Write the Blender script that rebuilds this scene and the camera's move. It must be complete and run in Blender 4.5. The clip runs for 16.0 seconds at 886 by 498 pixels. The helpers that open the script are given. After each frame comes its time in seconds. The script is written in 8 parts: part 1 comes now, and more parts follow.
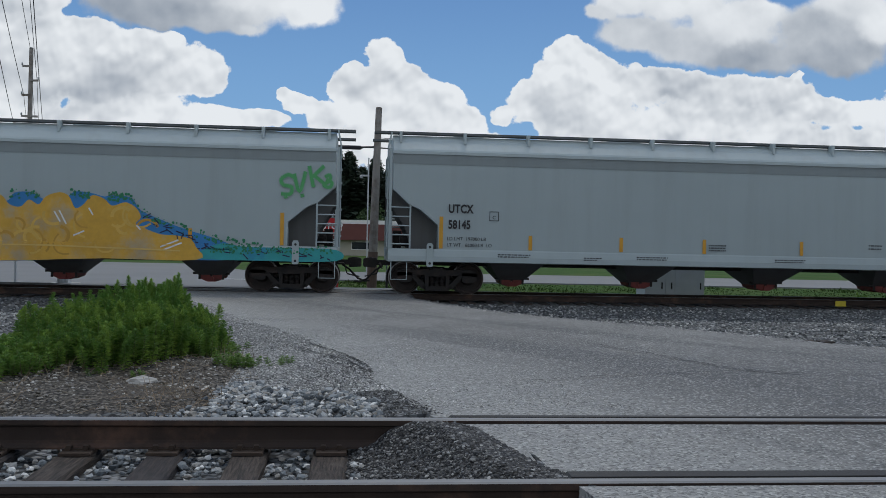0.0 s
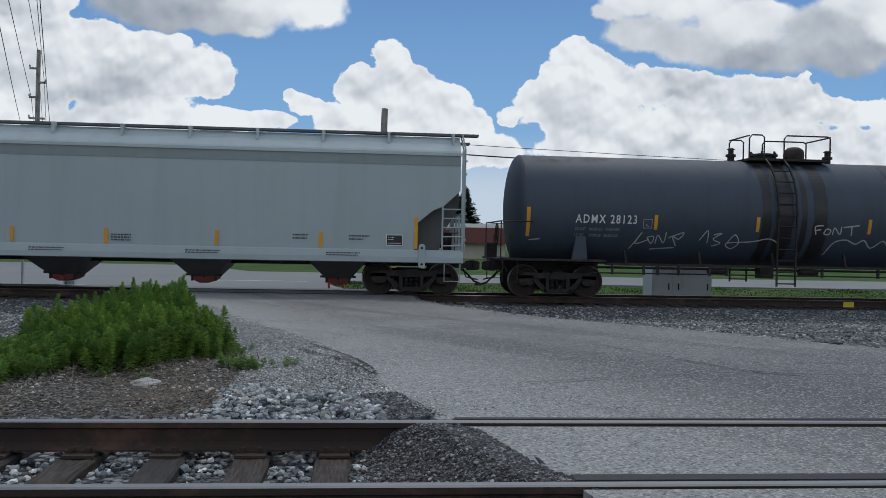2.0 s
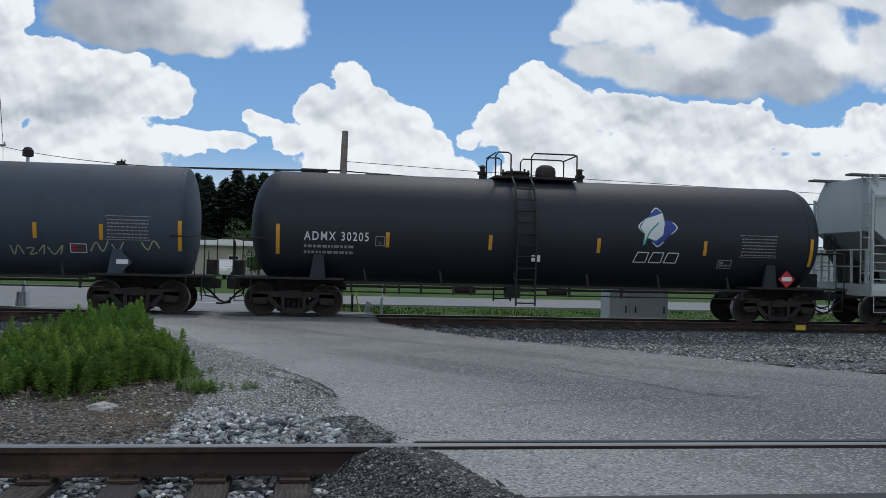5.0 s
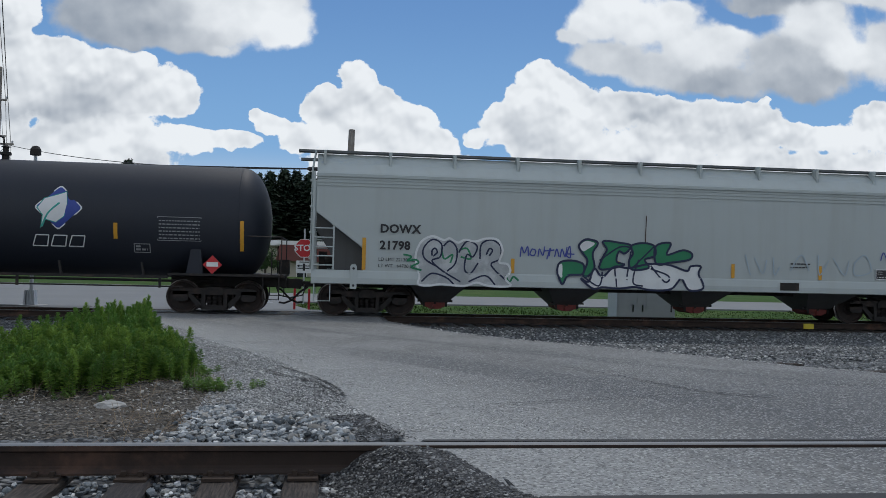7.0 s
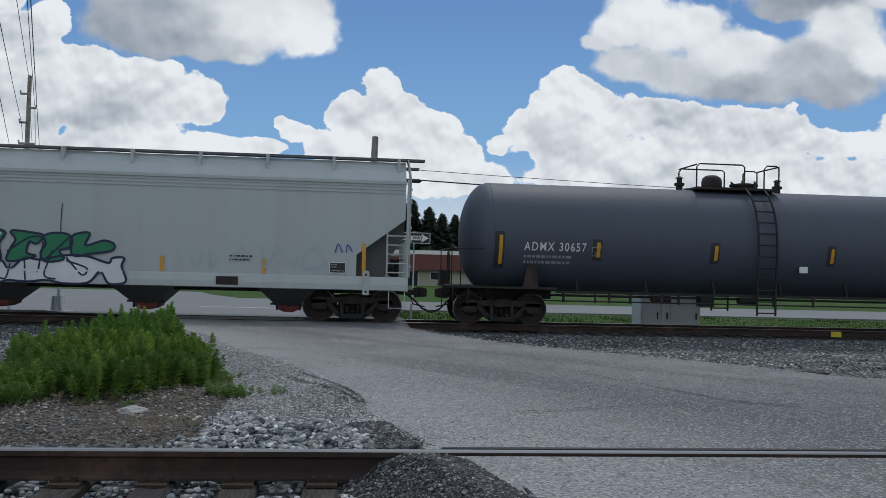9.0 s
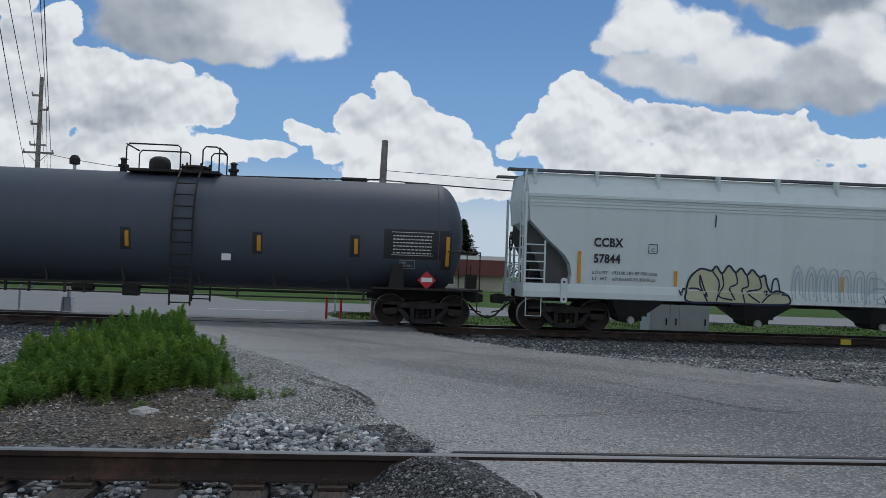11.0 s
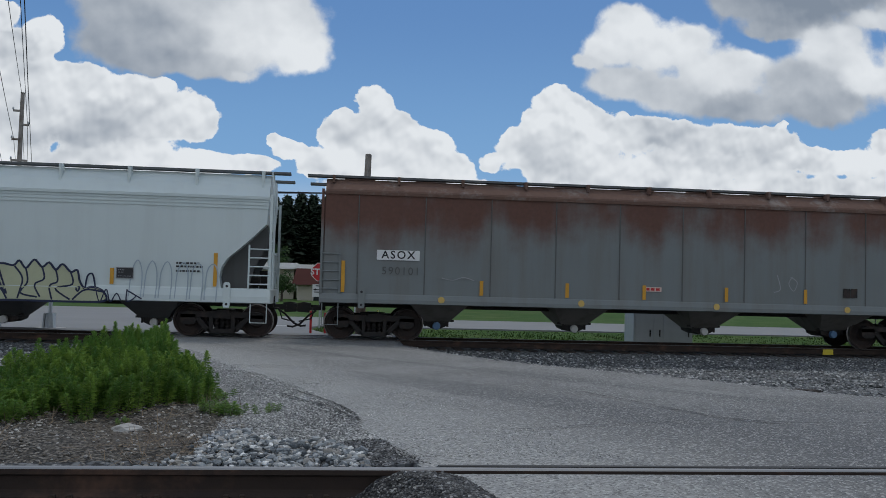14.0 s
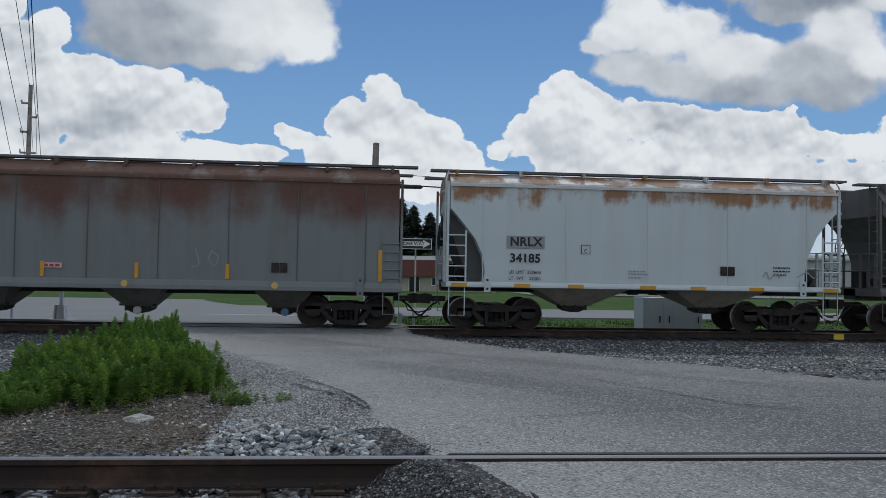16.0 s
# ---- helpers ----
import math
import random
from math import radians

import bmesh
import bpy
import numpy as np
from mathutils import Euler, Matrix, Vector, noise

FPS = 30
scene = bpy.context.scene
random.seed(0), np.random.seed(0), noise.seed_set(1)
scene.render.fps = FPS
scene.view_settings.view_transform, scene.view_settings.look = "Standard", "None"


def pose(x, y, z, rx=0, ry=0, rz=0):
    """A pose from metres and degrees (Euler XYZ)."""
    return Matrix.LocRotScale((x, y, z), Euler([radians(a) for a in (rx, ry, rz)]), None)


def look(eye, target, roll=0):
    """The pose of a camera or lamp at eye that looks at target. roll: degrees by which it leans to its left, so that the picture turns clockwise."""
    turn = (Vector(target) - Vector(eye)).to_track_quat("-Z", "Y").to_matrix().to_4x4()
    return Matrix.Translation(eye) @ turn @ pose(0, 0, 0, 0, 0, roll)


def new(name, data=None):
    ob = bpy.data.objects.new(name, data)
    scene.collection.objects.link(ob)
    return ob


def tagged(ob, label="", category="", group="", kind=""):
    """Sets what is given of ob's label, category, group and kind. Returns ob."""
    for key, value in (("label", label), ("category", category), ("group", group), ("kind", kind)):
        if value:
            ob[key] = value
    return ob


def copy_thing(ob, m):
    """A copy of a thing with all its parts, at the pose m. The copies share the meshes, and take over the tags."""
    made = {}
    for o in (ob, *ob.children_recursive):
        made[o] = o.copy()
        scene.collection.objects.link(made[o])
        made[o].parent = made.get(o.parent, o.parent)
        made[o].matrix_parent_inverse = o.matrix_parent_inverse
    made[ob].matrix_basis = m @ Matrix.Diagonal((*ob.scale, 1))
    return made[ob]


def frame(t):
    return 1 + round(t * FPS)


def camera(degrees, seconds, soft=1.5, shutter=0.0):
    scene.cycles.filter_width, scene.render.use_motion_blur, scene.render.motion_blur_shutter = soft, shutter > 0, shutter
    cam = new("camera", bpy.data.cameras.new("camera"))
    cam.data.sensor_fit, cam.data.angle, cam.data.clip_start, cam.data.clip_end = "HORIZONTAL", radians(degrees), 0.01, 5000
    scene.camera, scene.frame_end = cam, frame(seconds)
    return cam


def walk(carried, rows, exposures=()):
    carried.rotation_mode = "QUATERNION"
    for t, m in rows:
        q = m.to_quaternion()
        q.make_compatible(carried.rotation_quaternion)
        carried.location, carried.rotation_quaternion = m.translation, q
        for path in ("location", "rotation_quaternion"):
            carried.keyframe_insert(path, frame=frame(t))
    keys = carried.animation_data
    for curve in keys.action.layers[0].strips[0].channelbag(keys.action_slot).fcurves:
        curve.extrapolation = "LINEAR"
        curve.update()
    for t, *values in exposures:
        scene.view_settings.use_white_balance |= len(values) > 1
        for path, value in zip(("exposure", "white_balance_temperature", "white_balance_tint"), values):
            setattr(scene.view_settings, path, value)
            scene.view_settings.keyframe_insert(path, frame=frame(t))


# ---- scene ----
cam = camera(52.5, 16.0, soft=0.8)
# seconds, place, pitch, roll, yaw
PATH = [
    (0, 0.000, -0.000, 1.139, -0.470, -1.220, -5.600),
    (0.5, 0.002, 0.008, 1.142, -0.365, -1.094, -5.493),
    (1, 0.014, 0.021, 1.145, -0.280, -0.941, -5.466),
    (1.5, 0.021, 0.031, 1.141, -0.315, -1.043, -5.207),
    (2, 0.023, 0.028, 1.141, -0.411, -1.133, -5.173),
    (2.5, 0.030, 0.017, 1.138, -0.503, -1.126, -5.588),
    (3, 0.027, 0.006, 1.143, -0.034, -1.177, -5.840),
    (3.5, 0.019, -0.009, 1.145, 0.277, -1.120, -6.053),
    (4, 0.011, -0.006, 1.142, 0.089, -1.141, -6.493),
    (4.5, 0.000, -0.004, 1.147, 0.344, -1.552, -7.114),
    (5, 0.001, -0.029, 1.154, 1.062, -1.369, -7.773),
    (7.5, -0.008, 0.005, 1.149, 0.884, -1.328, -7.154),
    (8, 0.005, 0.011, 1.149, 0.685, -1.347, -6.900),
    (8.5, 0.014, 0.015, 1.145, 0.934, -1.536, -6.488),
    (9, 0.022, 0.005, 1.151, 1.360, -1.452, -5.846),
    (11.5, -0.011, -0.017, 1.151, 1.755, -2.022, -5.229),
    (12, -0.013, -0.028, 1.152, 2.251, -2.081, -5.124),
    (12.5, -0.019, -0.033, 1.157, 2.501, -2.112, -5.384),
    (13, -0.014, -0.032, 1.157, 2.442, -2.038, -5.668),
    (13.5, -0.006, -0.029, 1.154, 2.488, -1.796, -6.313),
    (14, -0.006, -0.027, 1.155, 2.475, -1.503, -6.339),
    (14.5, -0.009, -0.009, 1.154, 2.376, -1.492, -6.059),
    (15, -0.012, -0.006, 1.157, 2.386, -1.546, -5.845),
    (15.5, -0.007, -0.004, 1.154, 2.253, -1.260, -5.699),
    (16, -0.005, -0.014, 1.156, 1.709, -0.979, -5.766),
]
walk(cam, [(t, pose(x, y, z, 90 + p, r, w)) for t, x, y, z, p, r, w in PATH], [(0.0, -0.42), (2.5, -0.36), (4.0, -0.32), (5.2, -0.3), (7.5, -0.36), (9.0, -0.4), (12.0, -0.47), (16.0, -0.47)])

SPEED = 8.21          # the train, metres a second, towards -x
FAR_Y = 25.95         # centre of the far track
FAR_Z = -0.33         # its rail tops; the near track's rail tops are z = 0
WHEEL_R = 0.44

# ---------------------------------------------------------------- node helpers
def nodes_of(tree):
    tree.nodes.clear()
    return tree.nodes, tree.links


def link_in(tree, socket, value):
    if isinstance(value, bpy.types.NodeSocket):
        tree.links.new(value, socket)
    else:
        socket.default_value = value


def math_node(tree, op, a, b=0.0, c=0.0, clamp=False):
    n = tree.nodes.new("ShaderNodeMath")
    n.operation, n.use_clamp = op, clamp
    for k, v in enumerate((a, b, c)):
        link_in(tree, n.inputs[k], v)
    return n.outputs[0]


def vec_node(tree, op, a, b=(0, 0, 0), c=(0, 0, 0)):
    n = tree.nodes.new("ShaderNodeVectorMath")
    n.operation = op
    for k, v in enumerate((a, b, c)):
        link_in(tree, n.inputs[k], v)
    return n.outputs[1] if op == "LENGTH" else n.outputs[0]


def ramp(tree, v, lo, hi):
    n = tree.nodes.new("ShaderNodeMapRange")
    n.interpolation_type = "SMOOTHSTEP"
    link_in(tree, n.inputs[0], v)
    n.inputs[1].default_value, n.inputs[2].default_value = lo, hi
    return n.outputs[0]


def mix(tree, f, a, b):
    n = tree.nodes.new("ShaderNodeMix")
    n.data_type = "RGBA"
    link_in(tree, n.inputs[0], f)
    for k, v in ((6, a), (7, b)):
        if not isinstance(v, bpy.types.NodeSocket):
            v = (*v[:3], 1)
        link_in(tree, n.inputs[k], v)
    return n.outputs[2]


def noise_node(tree, vec, scale, detail=4.0, rough=0.55):
    n = tree.nodes.new("ShaderNodeTexNoise")
    if vec is not None:
        tree.links.new(vec, n.inputs["Vector"])
    n.inputs["Scale"].default_value, n.inputs["Detail"].default_value, n.inputs["Roughness"].default_value = scale, detail, rough
    return n.outputs["Fac"]


def voronoi_node(tree, vec, scale, feature="F1", out="Distance"):
    n = tree.nodes.new("ShaderNodeTexVoronoi")
    n.feature = feature
    tree.links.new(vec, n.inputs["Vector"])
    n.inputs["Scale"].default_value = scale
    return n.outputs[out]


# ---------------------------------------------------------------- sky, sun
# cloud puffs: slope to the side and up from the viewer, half-widths, greyness
CLOUDS_WEST = [(-0.381, 0.283, 0.029, 0.018, 0.15), (-0.334, 0.259, 0.025, 0.025, 0), (-0.357, 0.25, 0.039, 0.018, 0.55), (-0.368, 0.215, 0.046, 0.025, 0.15), (-0.322, 0.218, 0.029, 0.018, 0.1), (-0.289, 0.206, 0.05, 0.027, 0.1), (-0.261, 0.187, 0.075, 0.03, 0.4), (-0.246, 0.205, 0.046, 0.018, 0.05), (-0.209, 0.207, 0.018, 0.016, 0.05), (-0.174, 0.178, 0.034, 0.027, 0.15), (-0.19, 0.167, 0.046, 0.016, 0.3), (-0.27, 0.163, 0.053, 0.021, 0.62), (-0.365, 0.158, 0.046, 0.046, 0.38), (-0.37, 0.123, 0.057, 0.021, 0.1), (-0.226, 0.137, 0.039, 0.018, 0.1), (-0.278, 0.128, 0.046, 0.018, 0.25), (-0.151, 0.127, 0.039, 0.014, 0.05), (-0.104, 0.128, 0.025, 0.011, 0.05)]
CLOUDS_MID = [(-0.081, 0.157, 0.011, 0.008, 0), (-0.064, 0.147, 0.021, 0.011, 0.05), (-0.036, 0.136, 0.022, 0.016, 0.1), (-0.023, 0.165, 0.014, 0.011, 0.1), (-0.006, 0.187, 0.011, 0.011, 0.15), (0.03, 0.203, 0.019, 0.02, 0.12), (0.012, 0.167, 0.041, 0.021, 0.22), (0.05, 0.18, 0.027, 0.018, 0.25), (0.034, 0.145, 0.066, 0.021, 0.1), (0.086, 0.157, 0.025, 0.023, 0.05), (0.094, 0.15, 0.021, 0.021, 0), (0.117, 0.137, 0.03, 0.016, 0.05)]
CLOUDS_EAST = [(0.234, 0.215, 0.027, 0.02, 0), (0.215, 0.192, 0.021, 0.02, 0.05), (0.262, 0.195, 0.032, 0.025, 0), (0.193, 0.177, 0.018, 0.011, 0.1), (0.296, 0.182, 0.021, 0.014, 0.1), (0.165, 0.146, 0.012, 0.011, 0.15), (0.238, 0.157, 0.075, 0.027, 0.28), (0.325, 0.183, 0.039, 0.021, 0.2), (0.374, 0.186, 0.046, 0.021, 0.35), (0.423, 0.181, 0.071, 0.021, 0.4), (0.491, 0.185, 0.043, 0.016, 0.35), (0.514, 0.203, 0.009, 0.005, 0), (0.518, 0.168, 0.039, 0.015, 0.1), (0.569, 0.165, 0.039, 0.015, 0.05), (0.611, 0.161, 0.032, 0.014, 0.05), (0.423, 0.154, 0.082, 0.016, 0.2), (0.666, 0.179, 0.053, 0.029, 0.15), (0.726, 0.174, 0.061, 0.032, 0.2)]
CLOUDS_HIGH_WEST = [(-0.226, 0.283, 0.068, 0.039, 0.8), (-0.252, 0.257, 0.046, 0.021, 0.85), (-0.179, 0.275, 0.043, 0.032, 0.55), (-0.204, 0.242, 0.061, 0.016, 0.85), (-0.15, 0.239, 0.046, 0.016, 0.6), (-0.117, 0.276, 0.053, 0.039, 0.2), (-0.069, 0.279, 0.043, 0.032, 0.1), (-0.054, 0.252, 0.032, 0.023, 0.05), (-0.115, 0.301, 0.071, 0.029, 0.2), (-0.16, 0.315, 0.089, 0.032, 0.45), (-0.254, 0.298, 0.039, 0.025, 0.75), (-0.074, 0.307, 0.029, 0.025, 0.15), (-0.119, 0.228, 0.018, 0.007, 0.35)]
CLOUDS_HIGH_EAST = [(0.318, 0.311, 0.034, 0.021, 0.08), (0.296, 0.284, 0.029, 0.018, 0.12), (0.271, 0.268, 0.018, 0.009, 0.3), (0.352, 0.284, 0.05, 0.025, 0.15), (0.397, 0.298, 0.029, 0.021, 0.2), (0.316, 0.241, 0.046, 0.021, 0.42), (0.369, 0.233, 0.053, 0.021, 0.5), (0.421, 0.255, 0.053, 0.032, 0.25), (0.459, 0.272, 0.029, 0.014, 0.2), (0.46, 0.222, 0.078, 0.016, 0.8), (0.536, 0.254, 0.053, 0.029, 0.6), (0.556, 0.233, 0.071, 0.025, 0.85), (0.61, 0.262, 0.036, 0.021, 0.08), (0.574, 0.286, 0.053, 0.021, 0.2), (0.566, 0.312, 0.043, 0.014, 0.25), (0.677, 0.27, 0.053, 0.043, 0.4), (0.741, 0.292, 0.053, 0.05, 0.5)]
CLOUDS_HIGH_DARK = [(0.457, 0.342, 0.046, 0.021, 0.9), (0.515, 0.331, 0.061, 0.02, 0.95), (0.492, 0.311, 0.039, 0.012, 0.85), (0.554, 0.353, 0.071, 0.018, 1), (0.604, 0.367, 0.071, 0.018, 0.95), (0.621, 0.332, 0.032, 0.011, 0.25), (0.676, 0.342, 0.053, 0.029, 0.4)]


def cloud_field(name, puffs, warp_size, k=6.5):
    """Node group: depth of a sky point inside a bank of puffs, and the bank's greyness there."""
    g = bpy.data.node_groups.new(name, "ShaderNodeTree")
    g.interface.new_socket("P", in_out="INPUT", socket_type="NodeSocketVector")
    g.interface.new_socket("Depth", in_out="OUTPUT", socket_type="NodeSocketFloat")
    g.interface.new_socket("Grey", in_out="OUTPUT", socket_type="NodeSocketFloat")
    gi, go = g.nodes.new("NodeGroupInput"), g.nodes.new("NodeGroupOutput")
    p = gi.outputs[0]
    q = p
    for scale, size in ((11.0, warp_size), (38.0, warp_size * 0.65)):
        n = g.nodes.new("ShaderNodeTexNoise")
        g.links.new(p, n.inputs["Vector"])
        n.inputs["Scale"].default_value, n.inputs["Detail"].default_value = scale, 4.0
        q = vec_node(g, "ADD", q, vec_node(g, "MULTIPLY_ADD", n.outputs["Color"], (size, size * 0.8, 0), (-size / 2, -size * 0.4, 0)))
    total, grey = 1e-5, 0.0
    for u, v, a, b, shade in puffs:
        d = vec_node(g, "LENGTH", vec_node(g, "MULTIPLY_ADD", q, (1 / a, 1 / b, 0), (-u / a, -v / b, 0)))
        w = math_node(g, "POWER", math.exp(-k), d)
        total = math_node(g, "ADD", total, w)
        grey = math_node(g, "MULTIPLY_ADD", w, shade, grey)
    near = math_node(g, "DIVIDE", math_node(g, "LOGARITHM", total, math.e), k)
    g.links.new(math_node(g, "ADD", near, 1.0), go.inputs[0])
    g.links.new(math_node(g, "DIVIDE", grey, total), go.inputs[1])
    return g


SUN_AZ, SUN_EL = radians(20), radians(60)      # azimuth from +y towards +x
world = bpy.data.worlds.new("sky")
scene.world = world
world.use_nodes = True
wt = world.node_tree
nodes_of(wt)
w_out, w_bg = wt.nodes.new("ShaderNodeOutputWorld"), wt.nodes.new("ShaderNodeBackground")
wt.links.new(w_bg.outputs[0], w_out.inputs[0])
w_bg.inputs[1].default_value = 0.1
w_sky = wt.nodes.new("ShaderNodeTexSky")
w_sky.sky_type, w_sky.sun_disc = "NISHITA", False
w_sky.sun_elevation, w_sky.sun_rotation = SUN_EL, SUN_AZ
w_sky.air_density, w_sky.dust_density, w_sky.ozone_density = 1.0, 0.6, 1.5
w_dir = wt.nodes.new("ShaderNodeTexCoord").outputs["Generated"]
w_sep = wt.nodes.new("ShaderNodeSeparateXYZ")
wt.links.new(w_dir, w_sep.inputs[0])
w_ahead = math_node(wt, "MAXIMUM", math_node(wt, "ABSOLUTE", w_sep.outputs[1]), 0.12)
w_comb = wt.nodes.new("ShaderNodeCombineXYZ")
wt.links.new(math_node(wt, "DIVIDE", w_sep.outputs[0], w_ahead), w_comb.inputs[0])
wt.links.new(math_node(wt, "DIVIDE", w_sep.outputs[2], w_ahead), w_comb.inputs[1])


def cloud_bank(group):
    n = wt.nodes.new("ShaderNodeGroup")
    n.node_tree = group
    wt.links.new(w_comb.outputs[0], n.inputs[0])
    return n.outputs[0], n.outputs[1]


w_sky_at = w_comb.outputs[0]
CLOUDS_LOW = [(-0.48, 0.12, 0.12, 0.05, 0.2), (-0.36, 0.105, 0.1, 0.03, 0.15), (-0.25, 0.105, 0.08, 0.025, 0.15), (0.03, 0.105, 0.06, 0.025, 0.1), (0.1, 0.105, 0.08, 0.025, 0.1), (0.26, 0.115, 0.06, 0.03, 0.2), (0.36, 0.12, 0.1, 0.03, 0.25), (0.5, 0.115, 0.1, 0.03, 0.2), (0.62, 0.115, 0.1, 0.03, 0.2)]
# the low cumulus: crisp cauliflower tops
low_depth, low_grey = cloud_bank(cloud_field("low_cumulus", CLOUDS_WEST + CLOUDS_MID + CLOUDS_EAST + CLOUDS_LOW, 0.035))
w_knob = voronoi_node(wt, w_sky_at, 42.0, "SMOOTH_F1")
w_knob2 = voronoi_node(wt, w_sky_at, 105.0, "SMOOTH_F1")
w_fine = noise_node(wt, w_sky_at, 30.0, 10.0, 0.64)
w_bulge = math_node(wt, "ADD", math_node(wt, "MULTIPLY_ADD", w_knob, -0.42, 0.15), math_node(wt, "MULTIPLY_ADD", w_knob2, -0.26, 0.09))
w_bulge = math_node(wt, "ADD", w_bulge, math_node(wt, "MULTIPLY_ADD", w_fine, 1.1, -0.55))
low_depth = math_node(wt, "ADD", math_node(wt, "MULTIPLY_ADD", low_depth, 1.7, 0.14), w_bulge)
low_alpha = ramp(wt, low_depth, -0.03, 0.13)


def relief(scale, detail, lift):
    """Which way the billows face: towards the light above or away from it."""
    a = noise_node(wt, w_sky_at, scale, detail, 0.5)
    b = noise_node(wt, vec_node(wt, "ADD", w_sky_at, (0.3 * lift, lift, 0)), scale, detail, 0.5)
    return math_node(wt, "SUBTRACT", b, a)


w_billow = noise_node(wt, w_sky_at, 10.0, 3.0, 0.5)
low_relief = math_node(wt, "ADD", math_node(wt, "MULTIPLY", relief(13.0, 2.0, 0.02), 1.25), math_node(wt, "MULTIPLY", relief(36.0, 2.0, 0.008), 0.9))
low_shade = math_node(wt, "ADD", math_node(wt, "MULTIPLY_ADD", low_grey, 0.9, -0.02), math_node(wt, "MULTIPLY_ADD", w_billow, 0.3, -0.13))
low_shade = math_node(wt, "ADD", low_shade, math_node(wt, "MULTIPLY", w_bulge, -0.12))
low_shade = math_node(wt, "ADD", low_shade, low_relief)
low_shade = math_node(wt, "MULTIPLY", low_shade, math_node(wt, "MULTIPLY_ADD", ramp(wt, low_depth, 0.0, 0.5), 0.6, 0.4), clamp=True)
# the nearer clouds overhead: soft, grey below
high_depth, high_grey = cloud_bank(cloud_field("high_cumulus", CLOUDS_HIGH_WEST + CLOUDS_HIGH_EAST + CLOUDS_HIGH_DARK, 0.03, 5.0))
w_wisp = noise_node(wt, w_sky_at, 20.0, 9.0, 0.6)
high_depth = math_node(wt, "ADD", math_node(wt, "MULTIPLY", high_depth, 1.3), math_node(wt, "ADD", math_node(wt, "MULTIPLY_ADD", w_wisp, 0.9, -0.3), math_node(wt, "MULTIPLY", w_bulge, 0.5)))
high_alpha = ramp(wt, high_depth, -0.1, 0.42)
w_roll = noise_node(wt, vec_node(wt, "MULTIPLY", w_sky_at, (0.7, 1.3, 1)), 9.0, 3.5, 0.5)
high_shade = math_node(wt, "ADD", math_node(wt, "MULTIPLY_ADD", high_grey, 0.92, 0.0), math_node(wt, "MULTIPLY_ADD", w_roll, 0.45, -0.225))
high_shade = math_node(wt, "ADD", high_shade, math_node(wt, "MULTIPLY", math_node(wt, "ADD", relief(11.0, 3.0, 0.02), math_node(wt, "MULTIPLY", relief(34.0, 3.0, 0.008), 0.35)), 0.8), clamp=True)
# broken cloud goes on overhead and behind
w_over = math_node(wt, "MAXIMUM", ramp(wt, w_sep.outputs[2], 0.32, 0.45), ramp(wt, w_sep.outputs[1], 0.45, 0.2))
w_else = math_node(wt, "MULTIPLY", w_over, ramp(wt, noise_node(wt, w_dir, 2.6, 6.0, 0.55), 0.38, 0.55))
w_blue = mix(wt, ramp(wt, w_sep.outputs[2], 0.32, 0.12), (1.3, 3.25, 7.2), (2.2, 4.9, 9.0))
w_blue = mix(wt, 0.8, w_sky.outputs[0], w_blue)
w_haze = ramp(wt, w_sep.outputs[2], 0.13, 0.05)
w_blue = mix(wt, math_node(wt, "MULTIPLY", w_haze, 0.8), w_blue, (7.6, 8.7, 9.7))
w_bright, w_dim = (10.5, 11.0, 11.5), (3.0, 3.65, 4.6)
w_out_col = mix(wt, low_alpha, w_blue, mix(wt, low_shade, w_bright, w_dim))
w_out_col = mix(wt, high_alpha, w_out_col, mix(wt, high_shade, w_bright, w_dim))
w_out_col = mix(wt, w_else, w_out_col, (8.0, 8.5, 9.0))
wt.links.new(w_out_col, w_bg.inputs[0])

sun = new("sun", bpy.data.lights.new("sun", "SUN"))
sun.data.energy, sun.data.angle, sun.data.color = 1.2, radians(12), (1.0, 0.96, 0.9)
sun.matrix_world = look((math.sin(SUN_AZ) * math.cos(SUN_EL) * 50, math.cos(SUN_AZ) * math.cos(SUN_EL) * 50, math.sin(SUN_EL) * 50), (0, 0, 0))
scene.view_settings.exposure = -0.35

